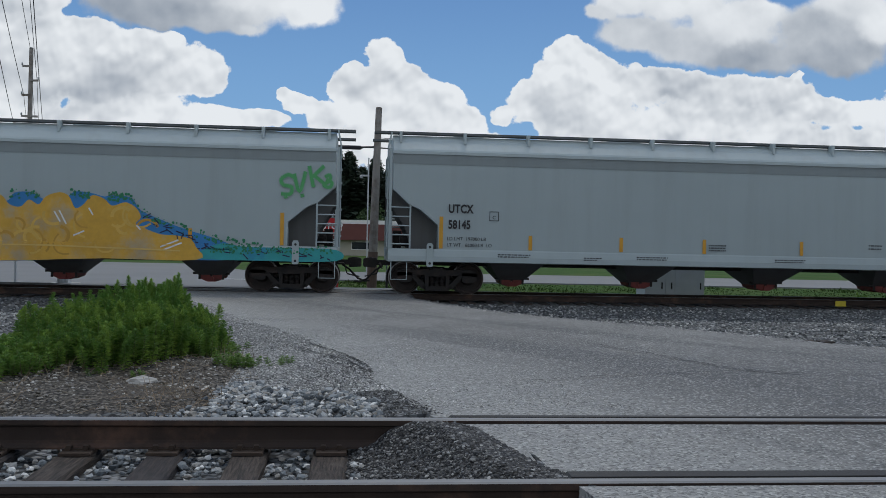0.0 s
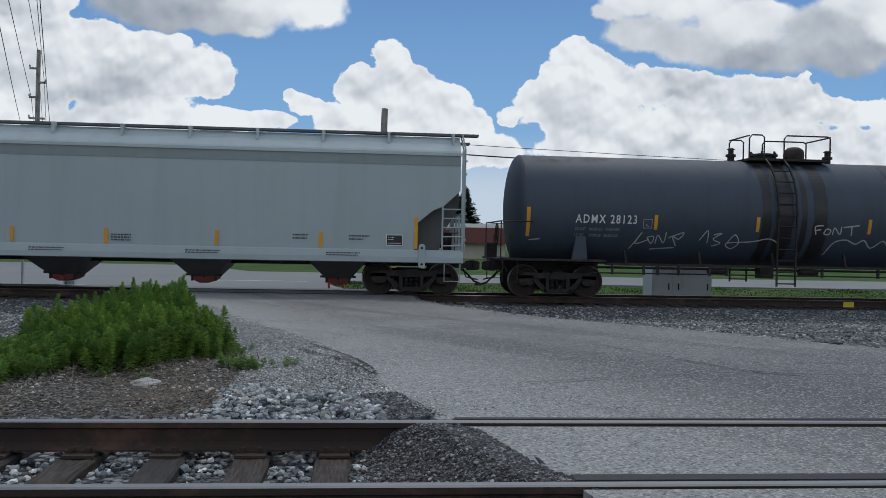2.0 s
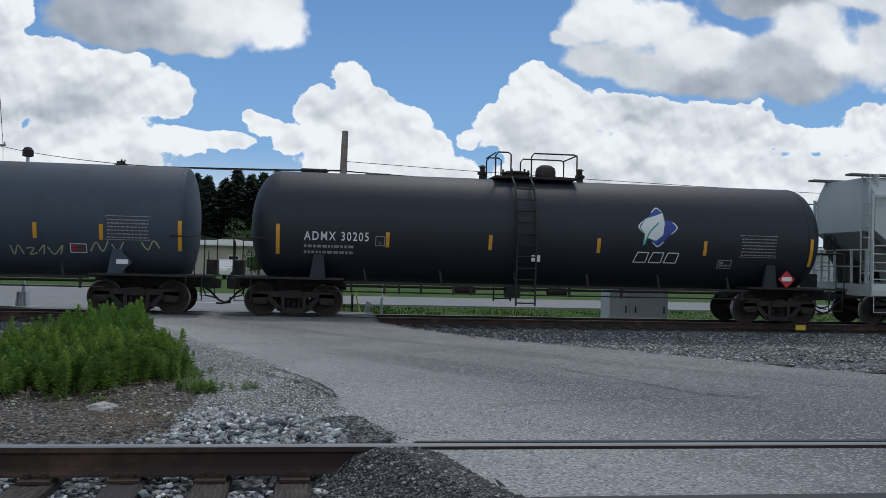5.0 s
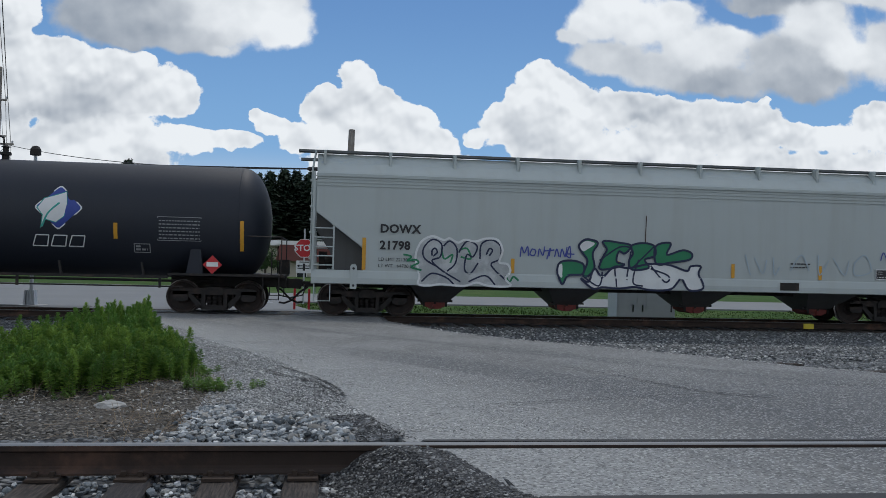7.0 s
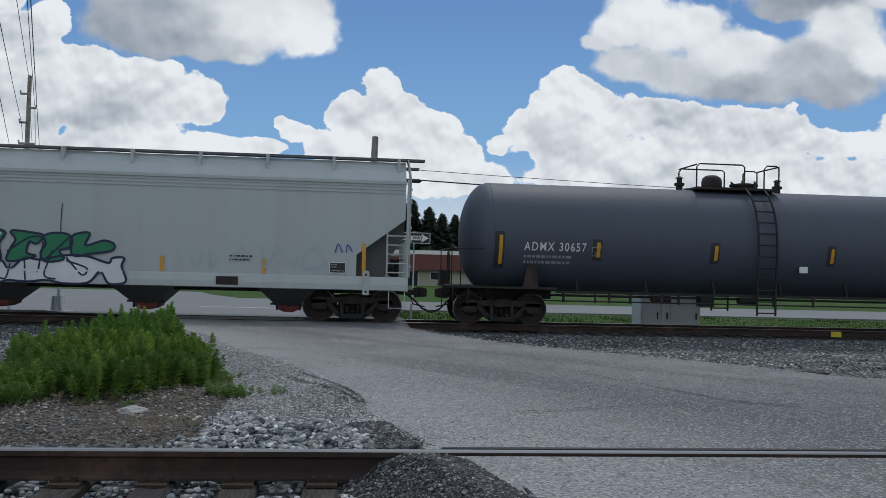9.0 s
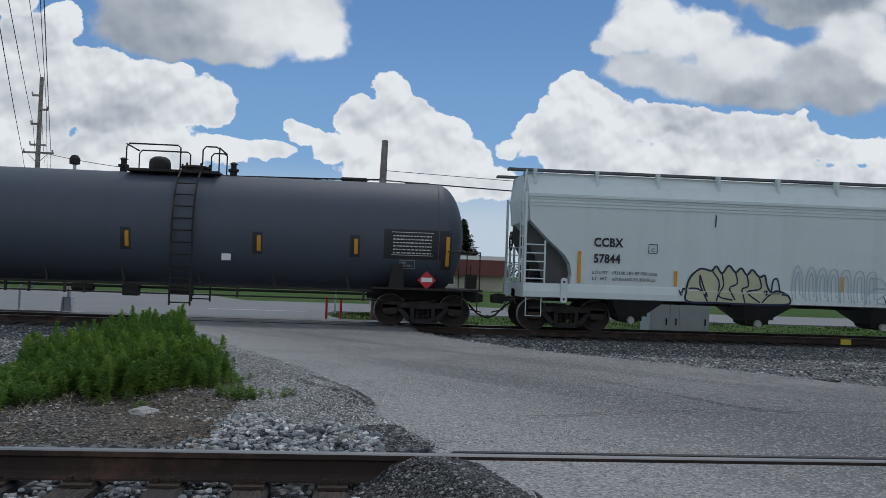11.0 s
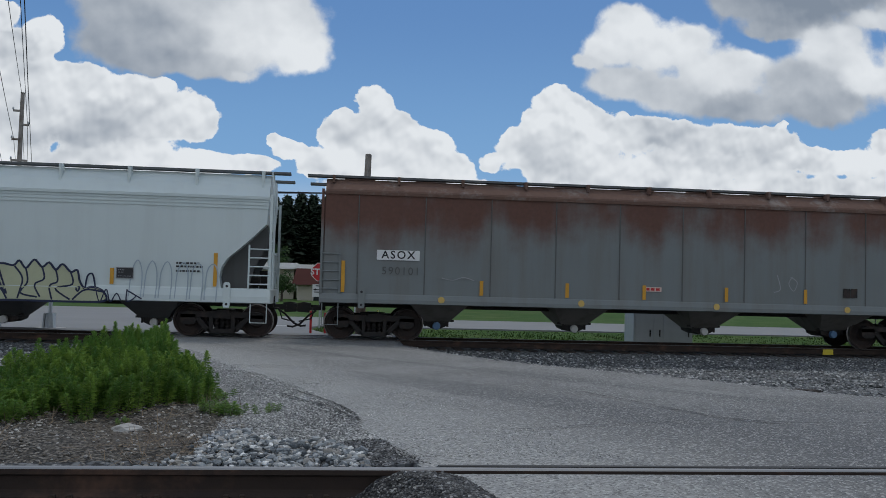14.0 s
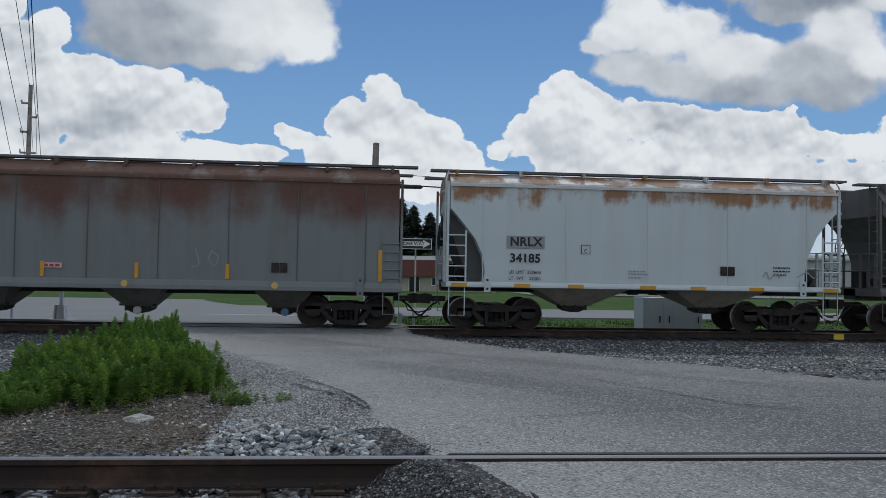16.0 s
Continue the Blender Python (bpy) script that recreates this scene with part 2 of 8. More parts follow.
# ---------------------------------------------------------------- materials
def material(name, base, rough=0.7, metal=0.0, vary=0.25, scale=3.0, fine=60.0, bump=0.15, second=None, amount=0.0, sec_scale=2.0,
             sharp=0.1, depth=0.01, tint_objects=0.0, spec=0.5):
    """A painted, stony or earthen surface: two scales of tone, fine relief, and a second colour in patches."""
    m = bpy.data.materials.new(name)
    m.use_nodes = True
    t = m.node_tree
    bs = t.nodes["Principled BSDF"]
    co = t.nodes.new("ShaderNodeTexCoord").outputs["Object"]
    n1, n2 = noise_node(t, co, scale, 5.0), noise_node(t, co, fine, 3.0)
    tone = math_node(t, "ADD", math_node(t, "MULTIPLY_ADD", n1, 2 * vary, 1 - vary), math_node(t, "MULTIPLY_ADD", n2, vary, -vary / 2))
    if tint_objects:
        rnd = t.nodes.new("ShaderNodeObjectInfo").outputs["Random"]
        tone = math_node(t, "MULTIPLY", tone, math_node(t, "MULTIPLY_ADD", rnd, 2 * tint_objects, 1 - tint_objects))
    colour = (*base, 1)
    if second:
        f = ramp(t, noise_node(t, co, sec_scale, 7.0, 0.65), 1 - amount - sharp, 1 - amount + sharp)
        colour = mix(t, f, base, second)
    v = t.nodes.new("ShaderNodeVectorMath")
    v.operation = "SCALE"
    link_in(t, v.inputs[0], colour if isinstance(colour, bpy.types.NodeSocket) else base)
    t.links.new(tone, v.inputs[3])
    t.links.new(v.outputs[0], bs.inputs["Base Color"])
    t.links.new(math_node(t, "MULTIPLY_ADD", n2, 0.25, rough - 0.12, clamp=True), bs.inputs["Roughness"])
    bs.inputs["Metallic"].default_value = metal
    bs.inputs["Specular IOR Level"].default_value = spec
    if bump:
        b = t.nodes.new("ShaderNodeBump")
        b.inputs["Strength"].default_value, b.inputs["Distance"].default_value = bump, depth
        t.links.new(n2, b.inputs["Height"])
        t.links.new(b.outputs[0], bs.inputs["Normal"])
    return m


def stretched(t, sx, sy, sz):
    """Object coordinates stretched along the axes."""
    return vec_node(t, "MULTIPLY", t.nodes.new("ShaderNodeTexCoord").outputs["Object"], (sx, sy, sz))


def car_paint(name, base, dirt=(0.12, 0.1, 0.08), grime=0.25, rust=None, rust_low=9.0, rust_high=10.0, rust_cut=0.5, patch=6.0, rough=0.5, rust_soft=0.2, tongue=1.1):
    """Weathered freight-car paint: dull streaks that run down, panel tone, and rust that creeps down from the roof."""
    m = bpy.data.materials.new(name)
    m.use_nodes = True
    t = m.node_tree
    bs = t.nodes["Principled BSDF"]
    streak = noise_node(t, stretched(t, 2.6, 2.6, 0.22), 1.0, 6.0, 0.6)
    broad = noise_node(t, stretched(t, 0.35, 0.35, 0.6), 1.0, 3.0)
    fine = noise_node(t, stretched(t, 1, 1, 1), 28.0, 4.0)
    f = math_node(t, "MULTIPLY", ramp(t, streak, 0.42, 0.8), grime)
    col = mix(t, f, base, dirt)
    tone = math_node(t, "MULTIPLY_ADD", broad, 0.16, 0.92)
    v = t.nodes.new("ShaderNodeVectorMath")
    v.operation = "SCALE"
    t.links.new(col, v.inputs[0])
    t.links.new(tone, v.inputs[3])
    col = v.outputs[0]
    rough_s = math_node(t, "MULTIPLY_ADD", fine, 0.2, rough - 0.1)
    if rust:
        sep = t.nodes.new("ShaderNodeSeparateXYZ")
        t.links.new(t.nodes.new("ShaderNodeTexCoord").outputs["Object"], sep.inputs[0])
        height = ramp(t, sep.outputs[2], rust_low, rust_high)
        drip = noise_node(t, stretched(t, tongue, tongue, 0.16), 1.0, 5.0, 0.55)
        blot = noise_node(t, stretched(t, 1, 1, 1), patch, 6.0, 0.65)
        amount = math_node(t, "ADD", height, math_node(t, "ADD", math_node(t, "MULTIPLY_ADD", drip, 2.6, -1.3), math_node(t, "MULTIPLY_ADD", blot, 1.5, -0.75)))
        amount = math_node(t, "MULTIPLY", ramp(t, amount, rust_cut, rust_cut + rust_soft), ramp(t, sep.outputs[2], rust_low - 0.5, rust_low + 0.5))
        shade = mix(t, noise_node(t, stretched(t, 1, 1, 1), 9.0, 5.0), rust, [c * 0.62 for c in rust])
        col = mix(t, math_node(t, "MULTIPLY", amount, 0.9), col, shade)
        rough_s = math_node(t, "MULTIPLY_ADD", amount, 0.3, rough_s, clamp=True)
    t.links.new(col, bs.inputs["Base Color"])
    t.links.new(rough_s, bs.inputs["Roughness"])
    b = t.nodes.new("ShaderNodeBump")
    b.inputs["Strength"].default_value, b.inputs["Distance"].default_value = 0.12, 0.01
    t.links.new(math_node(t, "ADD", fine, math_node(t, "MULTIPLY", broad, 3.0)), b.inputs["Height"])
    t.links.new(b.outputs[0], bs.inputs["Normal"])
    return m


def gravel(name, tones, scale, bump=0.8, dirt=None):
    """Loose stones: a tone for each stone, dark gaps between them, relief."""
    m = bpy.data.materials.new(name)
    m.use_nodes = True
    t = m.node_tree
    bs = t.nodes["Principled BSDF"]
    co = t.nodes.new("ShaderNodeTexCoord").outputs["Object"]
    n = t.nodes.new("ShaderNodeTexVoronoi")
    t.links.new(co, n.inputs["Vector"])
    n.inputs["Scale"].default_value = scale
    sep = t.nodes.new("ShaderNodeSeparateColor")
    t.links.new(n.outputs["Color"], sep.inputs[0])
    cr = t.nodes.new("ShaderNodeValToRGB")
    t.links.new(sep.outputs[0], cr.inputs[0])
    els = cr.color_ramp.elements
    els[0].color, els[1].color = (*tones[0], 1), (*tones[-1], 1)
    for k in range(1, len(tones) - 1):
        els.new(k / (len(tones) - 1)).color = (*tones[k], 1)
    gap = ramp(t, n.outputs["Distance"], 0.75, 0.35)
    col = mix(t, gap, [c * 0.3 for c in tones[0]], cr.outputs[0])
    big = noise_node(t, co, 0.7, 5.0)
    col = mix(t, ramp(t, big, 0.45, 0.7), col, dirt) if dirt else col
    v = t.nodes.new("ShaderNodeVectorMath")
    v.operation = "SCALE"
    t.links.new(col, v.inputs[0])
    t.links.new(math_node(t, "MULTIPLY_ADD", big, 0.7, 0.65), v.inputs[3])
    t.links.new(v.outputs[0], bs.inputs["Base Color"])
    bs.inputs["Roughness"].default_value = 0.9
    b = t.nodes.new("ShaderNodeBump")
    b.inputs["Strength"].default_value, b.inputs["Distance"].default_value = bump, 0.02
    t.links.new(math_node(t, "MULTIPLY", n.outputs["Distance"], -1.0), b.inputs["Height"])
    t.links.new(b.outputs[0], bs.inputs["Normal"])
    return m


def glow(name, colour, strength):
    m = bpy.data.materials.new(name)
    m.use_nodes = True
    bs = m.node_tree.nodes["Principled BSDF"]
    bs.inputs["Base Color"].default_value = (*colour, 1)
    bs.inputs["Emission Color"].default_value = (*colour, 1)
    bs.inputs["Emission Strength"].default_value = strength
    return m


def asphalt_surface():
    """Worn asphalt: pale grit, patches, long tyre-polished darker lanes, fine cracks."""
    m = bpy.data.materials.new("asphalt")
    m.use_nodes = True
    t = m.node_tree
    bs = t.nodes["Principled BSDF"]
    co = t.nodes.new("ShaderNodeTexCoord").outputs["Object"]
    grit = noise_node(t, co, 95.0, 3.0, 0.75)
    speck = voronoi_node(t, co, 66.0, "F1", "Color")
    sp = t.nodes.new("ShaderNodeSeparateColor")
    t.links.new(speck, sp.inputs[0])
    patch = noise_node(t, co, 0.55, 6.0, 0.6)
    turn = t.nodes.new("ShaderNodeVectorRotate")
    turn.rotation_type = "Z_AXIS"
    t.links.new(co, turn.inputs["Vector"])
    turn.inputs["Angle"].default_value = radians(59)
    lane = noise_node(t, vec_node(t, "MULTIPLY", turn.outputs[0], (0.05, 0.75, 1)), 1.3, 4.0)
    base = mix(t, ramp(t, patch, 0.35, 0.7), (0.138, 0.138, 0.133), (0.218, 0.218, 0.21))
    base = mix(t, math_node(t, "MULTIPLY", ramp(t, lane, 0.46, 0.62), 0.85), base, (0.095, 0.097, 0.099))
    xyz = t.nodes.new("ShaderNodeSeparateXYZ")
    t.links.new(co, xyz.inputs[0])
    across = math_node(t, "ADD", math_node(t, "MULTIPLY_ADD", xyz.outputs[1], 0.33, -2.9), xyz.outputs[0])
    ragged = math_node(t, "MULTIPLY_ADD", patch, 2.2, -1.1)
    base = mix(t, math_node(t, "MULTIPLY", math_node(t, "MULTIPLY", ramp(t, across, 0.2, 3.5), ramp(t, xyz.outputs[1], 11.5, 8.0)), 0.8), base, (0.095, 0.098, 0.102))
    base = mix(t, math_node(t, "MULTIPLY", ramp(t, math_node(t, "ADD", across, ragged), 2.6, 0.0), 0.75), base, (0.33, 0.333, 0.322))
    base = mix(t, math_node(t, "MULTIPLY", ramp(t, sp.outputs[0], 0.66, 0.9), 0.55), base, (0.55, 0.55, 0.53))
    base = mix(t, math_node(t, "MULTIPLY", ramp(t, sp.outputs[1], 0.6, 0.9), 0.62), base, (0.05, 0.05, 0.05))
    cr = t.nodes.new("ShaderNodeTexNoise")
    t.links.new(co, cr.inputs["Vector"])
    cr.inputs["Scale"].default_value = 0.9
    wob = vec_node(t, "MULTIPLY_ADD", cr.outputs["Color"], (1.6, 1.6, 0), (0, 0, 0))
    crack = voronoi_node(t, vec_node(t, "ADD", vec_node(t, "MULTIPLY", co, (0.28, 0.2, 0)), wob), 0.75, "DISTANCE_TO_EDGE")
    keep = ramp(t, noise_node(t, co, 0.4, 2.0), 0.46, 0.56)
    line = math_node(t, "MULTIPLY", ramp(t, crack, 0.006, 0.0015), keep)
    base = mix(t, math_node(t, "MULTIPLY", line, 0.2), base, (0.07, 0.07, 0.07))
    t.links.new(base, bs.inputs["Base Color"])
    bs.inputs["Roughness"].default_value = 0.85
    b = t.nodes.new("ShaderNodeBump")
    b.inputs["Strength"].default_value, b.inputs["Distance"].default_value = 0.5, 0.008
    t.links.new(math_node(t, "SUBTRACT", grit, line), b.inputs["Height"])
    t.links.new(b.outputs[0], bs.inputs["Normal"])
    return m


def stone_surface(name, tones):
    """Crushed stone, each piece of its own tone, dusty."""
    m = bpy.data.materials.new(name)
    m.use_nodes = True
    t = m.node_tree
    bs = t.nodes["Principled BSDF"]
    rnd = t.nodes.new("ShaderNodeNewGeometry").outputs["Random Per Island"]
    cr = t.nodes.new("ShaderNodeValToRGB")
    t.links.new(rnd, cr.inputs[0])
    els = cr.color_ramp.elements
    els[0].color, els[1].color = (*tones[0], 1), (*tones[-1], 1)
    for k in range(1, len(tones) - 1):
        els.new(k / (len(tones) - 1)).color = (*tones[k], 1)
    co = t.nodes.new("ShaderNodeTexCoord").outputs["Object"]
    v = t.nodes.new("ShaderNodeVectorMath")
    v.operation = "SCALE"
    t.links.new(cr.outputs[0], v.inputs[0])
    n = noise_node(t, co, 60.0, 4.0)
    t.links.new(math_node(t, "MULTIPLY_ADD", n, 0.9, 0.5), v.inputs[3])
    t.links.new(v.outputs[0], bs.inputs["Base Color"])
    bs.inputs["Roughness"].default_value = 0.85
    b = t.nodes.new("ShaderNodeBump")
    b.inputs["Strength"].default_value, b.inputs["Distance"].default_value = 0.4, 0.006
    t.links.new(n, b.inputs["Height"])
    t.links.new(b.outputs[0], bs.inputs["Normal"])
    return m


M_ASPHALT = asphalt_surface()
M_STREET = material("street_concrete", (0.2, 0.203, 0.203), 0.85, vary=0.15, scale=0.3, fine=20, bump=0.2)
M_SOIL = gravel("dirt_and_grit", [(0.05, 0.044, 0.036), (0.09, 0.08, 0.066), (0.14, 0.125, 0.105), (0.24, 0.22, 0.19)], 34.0, 0.9, (0.075, 0.06, 0.045))
M_BALLAST = gravel("grey_ballast", [(0.05, 0.054, 0.058), (0.1, 0.108, 0.115), (0.17, 0.178, 0.185), (0.34, 0.34, 0.335)], 18.0, 1.0)
M_STONE = stone_surface("crushed_stone", [(0.055, 0.064, 0.072), (0.14, 0.16, 0.175), (0.26, 0.285, 0.3), (0.42, 0.435, 0.44), (0.27, 0.255, 0.23), (0.85, 0.86, 0.85)])
M_FAR_STONE = stone_surface("far_ballast_stone", [(0.055, 0.06, 0.062), (0.12, 0.127, 0.128), (0.2, 0.207, 0.205), (0.3, 0.305, 0.3), (0.56, 0.56, 0.54)])
M_CHIPS = stone_surface("pale_chips", [(0.1, 0.1, 0.096), (0.24, 0.243, 0.235), (0.36, 0.362, 0.35), (0.48, 0.48, 0.465), (0.78, 0.78, 0.76)])
M_CRUMBS = stone_surface("asphalt_crumbs", [(0.03, 0.03, 0.031), (0.065, 0.065, 0.066), (0.12, 0.12, 0.12), (0.2, 0.2, 0.197), (0.42, 0.42, 0.41)])
M_DIRT_STONE = stone_surface("dusty_pebbles", [(0.08, 0.07, 0.058), (0.16, 0.14, 0.115), (0.22, 0.205, 0.18), (0.32, 0.31, 0.29), (0.6, 0.58, 0.54)])
M_MILLINGS = gravel("asphalt_millings", [(0.03, 0.03, 0.032), (0.055, 0.055, 0.058), (0.1, 0.1, 0.1), (0.24, 0.24, 0.235)], 55.0, 0.8)
M_PALE_GRAVEL = gravel("pale_fine_gravel", [(0.16, 0.162, 0.16), (0.27, 0.274, 0.27), (0.4, 0.402, 0.396), (0.62, 0.62, 0.6)], 46.0, 0.7)
M_GRASS = material("mown_grass", (0.045, 0.095, 0.018), 0.9, vary=0.3, scale=0.5, fine=40, bump=0.5, spec=0.1, second=(0.068, 0.105, 0.028), amount=0.45, sec_scale=0.25)
M_LEAF = material("weed_leaf", (0.1, 0.215, 0.042), 0.5, vary=0.5, scale=4, fine=30, bump=0.1, second=(0.24, 0.37, 0.065), amount=0.5, sec_scale=2.5)
def let_light_through(m, share):
    """Thin leaves: part of the light passes."""
    t = m.node_tree
    bs, out = t.nodes["Principled BSDF"], t.nodes["Material Output"]
    tr, mx = t.nodes.new("ShaderNodeBsdfTranslucent"), t.nodes.new("ShaderNodeMixShader")
    t.links.new(bs.inputs["Base Color"].links[0].from_socket, tr.inputs[0])
    mx.inputs[0].default_value = share
    t.links.new(bs.outputs[0], mx.inputs[1])
    t.links.new(tr.outputs[0], mx.inputs[2])
    t.links.new(mx.outputs[0], out.inputs[0])


let_light_through(M_LEAF, 0.35)
M_STALK = material("weed_stem", (0.1, 0.13, 0.04), 0.8)
M_STRAW = material("dry_straw", (0.2, 0.15, 0.1), 0.9, vary=0.35, scale=5)
M_RAIL_SIDE = material("rusty_rail", (0.036, 0.024, 0.019), 0.9, 0.0, vary=0.35, scale=4, fine=70, bump=0.25, second=(0.09, 0.05, 0.035), amount=0.4)
M_RAIL_TOP = material("polished_rail", (0.24, 0.245, 0.25), 0.55, 0.8, vary=0.15, scale=3, fine=30, bump=0.03)


def tie_wood():
    """Weathered creosoted sleeper: grain along its length, dark checks, greyed worn top."""
    m = bpy.data.materials.new("creosoted_wood")
    m.use_nodes = True
    t = m.node_tree
    bs = t.nodes["Principled BSDF"]
    rnd = t.nodes.new("ShaderNodeObjectInfo").outputs["Random"]
    shift = t.nodes.new("ShaderNodeCombineXYZ")
    t.links.new(math_node(t, "MULTIPLY", rnd, 40.0), shift.inputs[0])
    grain = noise_node(t, vec_node(t, "ADD", stretched(t, 70, 5, 70), shift.outputs[0]), 1.0, 6.0, 0.65)
    worn = noise_node(t, vec_node(t, "ADD", stretched(t, 9, 4, 9), shift.outputs[0]), 1.0, 5.0, 0.6)
    col = mix(t, ramp(t, grain, 0.35, 0.68), (0.016, 0.013, 0.012), (0.085, 0.066, 0.054))
    col = mix(t, math_node(t, "MULTIPLY", ramp(t, worn, 0.5, 0.75), 0.7), col, (0.11, 0.095, 0.083))
    col = mix(t, math_node(t, "MULTIPLY", ramp(t, rnd, 0.6, 1.0), 0.55), col, (0.02, 0.02, 0.026))
    t.links.new(col, bs.inputs["Base Color"])
    bs.inputs["Roughness"].default_value = 0.85
    b = t.nodes.new("ShaderNodeBump")
    b.inputs["Strength"].default_value, b.inputs["Distance"].default_value = 0.8, 0.012
    t.links.new(grain, b.inputs["Height"])
    t.links.new(b.outputs[0], bs.inputs["Normal"])
    return m


M_TIE = tie_wood()
M_PLATE = material("rusty_plate", (0.06, 0.042, 0.032), 0.85, 0.2, vary=0.35, scale=9, fine=70, bump=0.3)
M_IRON = material("dark_iron", (0.02, 0.018, 0.0175), 0.7, 0.2, vary=0.4, scale=4, fine=50, bump=0.2, second=(0.05, 0.033, 0.027), amount=0.42, sec_scale=2)
M_WHEEL = material("rusty_wheel", (0.034, 0.027, 0.025), 0.75, 0.3, vary=0.4, scale=5, fine=50, bump=0.2, second=(0.055, 0.036, 0.03), amount=0.45, sec_scale=3)
M_TREAD = material("worn_tread", (0.3, 0.28, 0.27), 0.45, 0.8, vary=0.2, scale=6)
M_RUBBER = material("black_rubber", (0.02, 0.02, 0.02), 0.7, vary=0.3)
M_YELLOW = material("yellow_reflector", (0.62, 0.31, 0.025), 0.5, vary=0.2, scale=4, fine=40, bump=0.05)
M_LIME = material("lime_yellow_paint", (0.62, 0.5, 0.04), 0.6, vary=0.25, scale=6, fine=40, bump=0.05)
M_BLACK = material("black_lettering", (0.025, 0.025, 0.028), 0.6, vary=0.2, bump=0)
M_WHITE = material("white_lettering", (0.72, 0.73, 0.73), 0.6, vary=0.15, bump=0)
M_FADED = material("faded_lettering", (0.3, 0.31, 0.32), 0.6, vary=0.2, bump=0)
M_RED = material("red_gate", (0.2, 0.035, 0.03), 0.65, vary=0.35, scale=5, second=(0.08, 0.03, 0.025), amount=0.4, sec_scale=6)
M_SIGN_RED = material("sign_red", (0.5, 0.02, 0.025), 0.45, vary=0.1, bump=0)
M_POLE = material("weathered_pole", (0.27, 0.25, 0.23), 0.9, vary=0.3, scale=2, fine=30, bump=0.5, second=(0.16, 0.13, 0.11), amount=0.45, sec_scale=1.5)
M_POLE_DARK = material("tarred_pole", (0.13, 0.09, 0.07), 0.9, vary=0.3, scale=3)
M_GALV = material("galvanised_steel", (0.48, 0.5, 0.52), 0.5, 0.5, vary=0.15, scale=2, bump=0.05)
M_CABLE = material("black_cable", (0.015, 0.015, 0.017), 0.7, vary=0.1, bump=0)
M_CONCRETE = material("concrete", (0.4, 0.39, 0.37), 0.9, vary=0.2, scale=4, bump=0.3)
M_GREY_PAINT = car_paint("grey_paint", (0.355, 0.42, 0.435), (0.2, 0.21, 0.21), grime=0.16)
# side grey with the brighter light on the roof put into the colour
M_GREY_LIT = car_paint("grey_paint_lit", (0.43, 0.50, 0.515), (0.26, 0.25, 0.23), grime=0.2)
M_WHITE_PAINT = car_paint("white_paint", (0.615, 0.69, 0.69), (0.3, 0.3, 0.28), grime=0.12)
M_TAN_PAINT = car_paint("warm_grey_paint", (0.425, 0.47, 0.465), (0.26, 0.22, 0.17), grime=0.16)
M_RUST_PAINT = car_paint("rusted_grey_paint", (0.19, 0.213, 0.215), (0.15, 0.125, 0.1), grime=0.4, rust=(0.165, 0.072, 0.05), rust_low=2.3, rust_high=3.7, rust_cut=-0.08, patch=0.9, rough=0.7, rust_soft=1.25, tongue=0.75)
M_RUST_ROOF = car_paint("rusted_roof_paint", (0.21, 0.17, 0.15), (0.13, 0.08, 0.06), grime=0.5, rust=(0.17, 0.095, 0.07), rust_low=3.0, rust_high=4.0, rust_cut=0.5, rough=0.8, rust_soft=0.6)
M_PALE_RUST = car_paint("pale_paint_with_rust", (0.55, 0.615, 0.63), (0.32, 0.26, 0.18), grime=0.16, rust=(0.36, 0.155, 0.045), rust_low=2.85, rust_high=3.9, rust_cut=0.78, patch=1.7, rust_soft=0.45)
M_PALE_ROOF = car_paint("pale_roof_with_rust", (0.58, 0.59, 0.58), (0.3, 0.2, 0.12), grime=0.3, rust=(0.36, 0.16, 0.05), rust_low=3.9, rust_high=4.1, rust_cut=0.85, patch=1.4, rust_soft=0.3)
M_BROWN_PAINT = car_paint("dark_grey_paint", (0.13, 0.125, 0.12), (0.06, 0.045, 0.035), grime=0.5, rough=0.7)
# bays and end bulkheads: shade under and inside the car put into the paint
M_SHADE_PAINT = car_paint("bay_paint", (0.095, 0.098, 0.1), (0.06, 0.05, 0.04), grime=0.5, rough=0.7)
M_RUST_BAY = car_paint("dusty_bay_paint", (0.2, 0.19, 0.17), (0.07, 0.055, 0.045), grime=0.6, rough=0.8)
M_SEAM = material("seam_dirt", (0.115, 0.118, 0.115), 0.8, vary=0.3)
M_CAP_WHITE = material("white_cap", (0.6, 0.6, 0.58), 0.6, vary=0.2)
M_CAP_BLUE = material("blue_cap", (0.12, 0.24, 0.42), 0.6, vary=0.2)
M_BEIGE_BAY = car_paint("beige_bay_paint", (0.46, 0.41, 0.33), (0.09, 0.07, 0.05), grime=0.5, rough=0.75)
# darker side grey: shade below the top chord put into the colour
M_BAND_SHADE = car_paint("band_shade", (0.235, 0.275, 0.285), grime=0.15)
M_WALKWAY = material("walkway_grating", (0.13, 0.14, 0.145), 0.7, 0.3, vary=0.3, scale=3)
M_TANK_GREY = car_paint("tank_grey_paint", (0.043, 0.061, 0.086), (0.03, 0.036, 0.045), grime=0.5, rust=(0.16, 0.09, 0.05), rust_low=3.3, rust_high=4.2, rust_cut=0.8, patch=2.2, rough=0.64, rust_soft=0.9)
M_TANK_BLACK = car_paint("tank_black_paint", (0.0105, 0.0145, 0.025), (0.017, 0.019, 0.025), grime=0.35, rough=0.6)
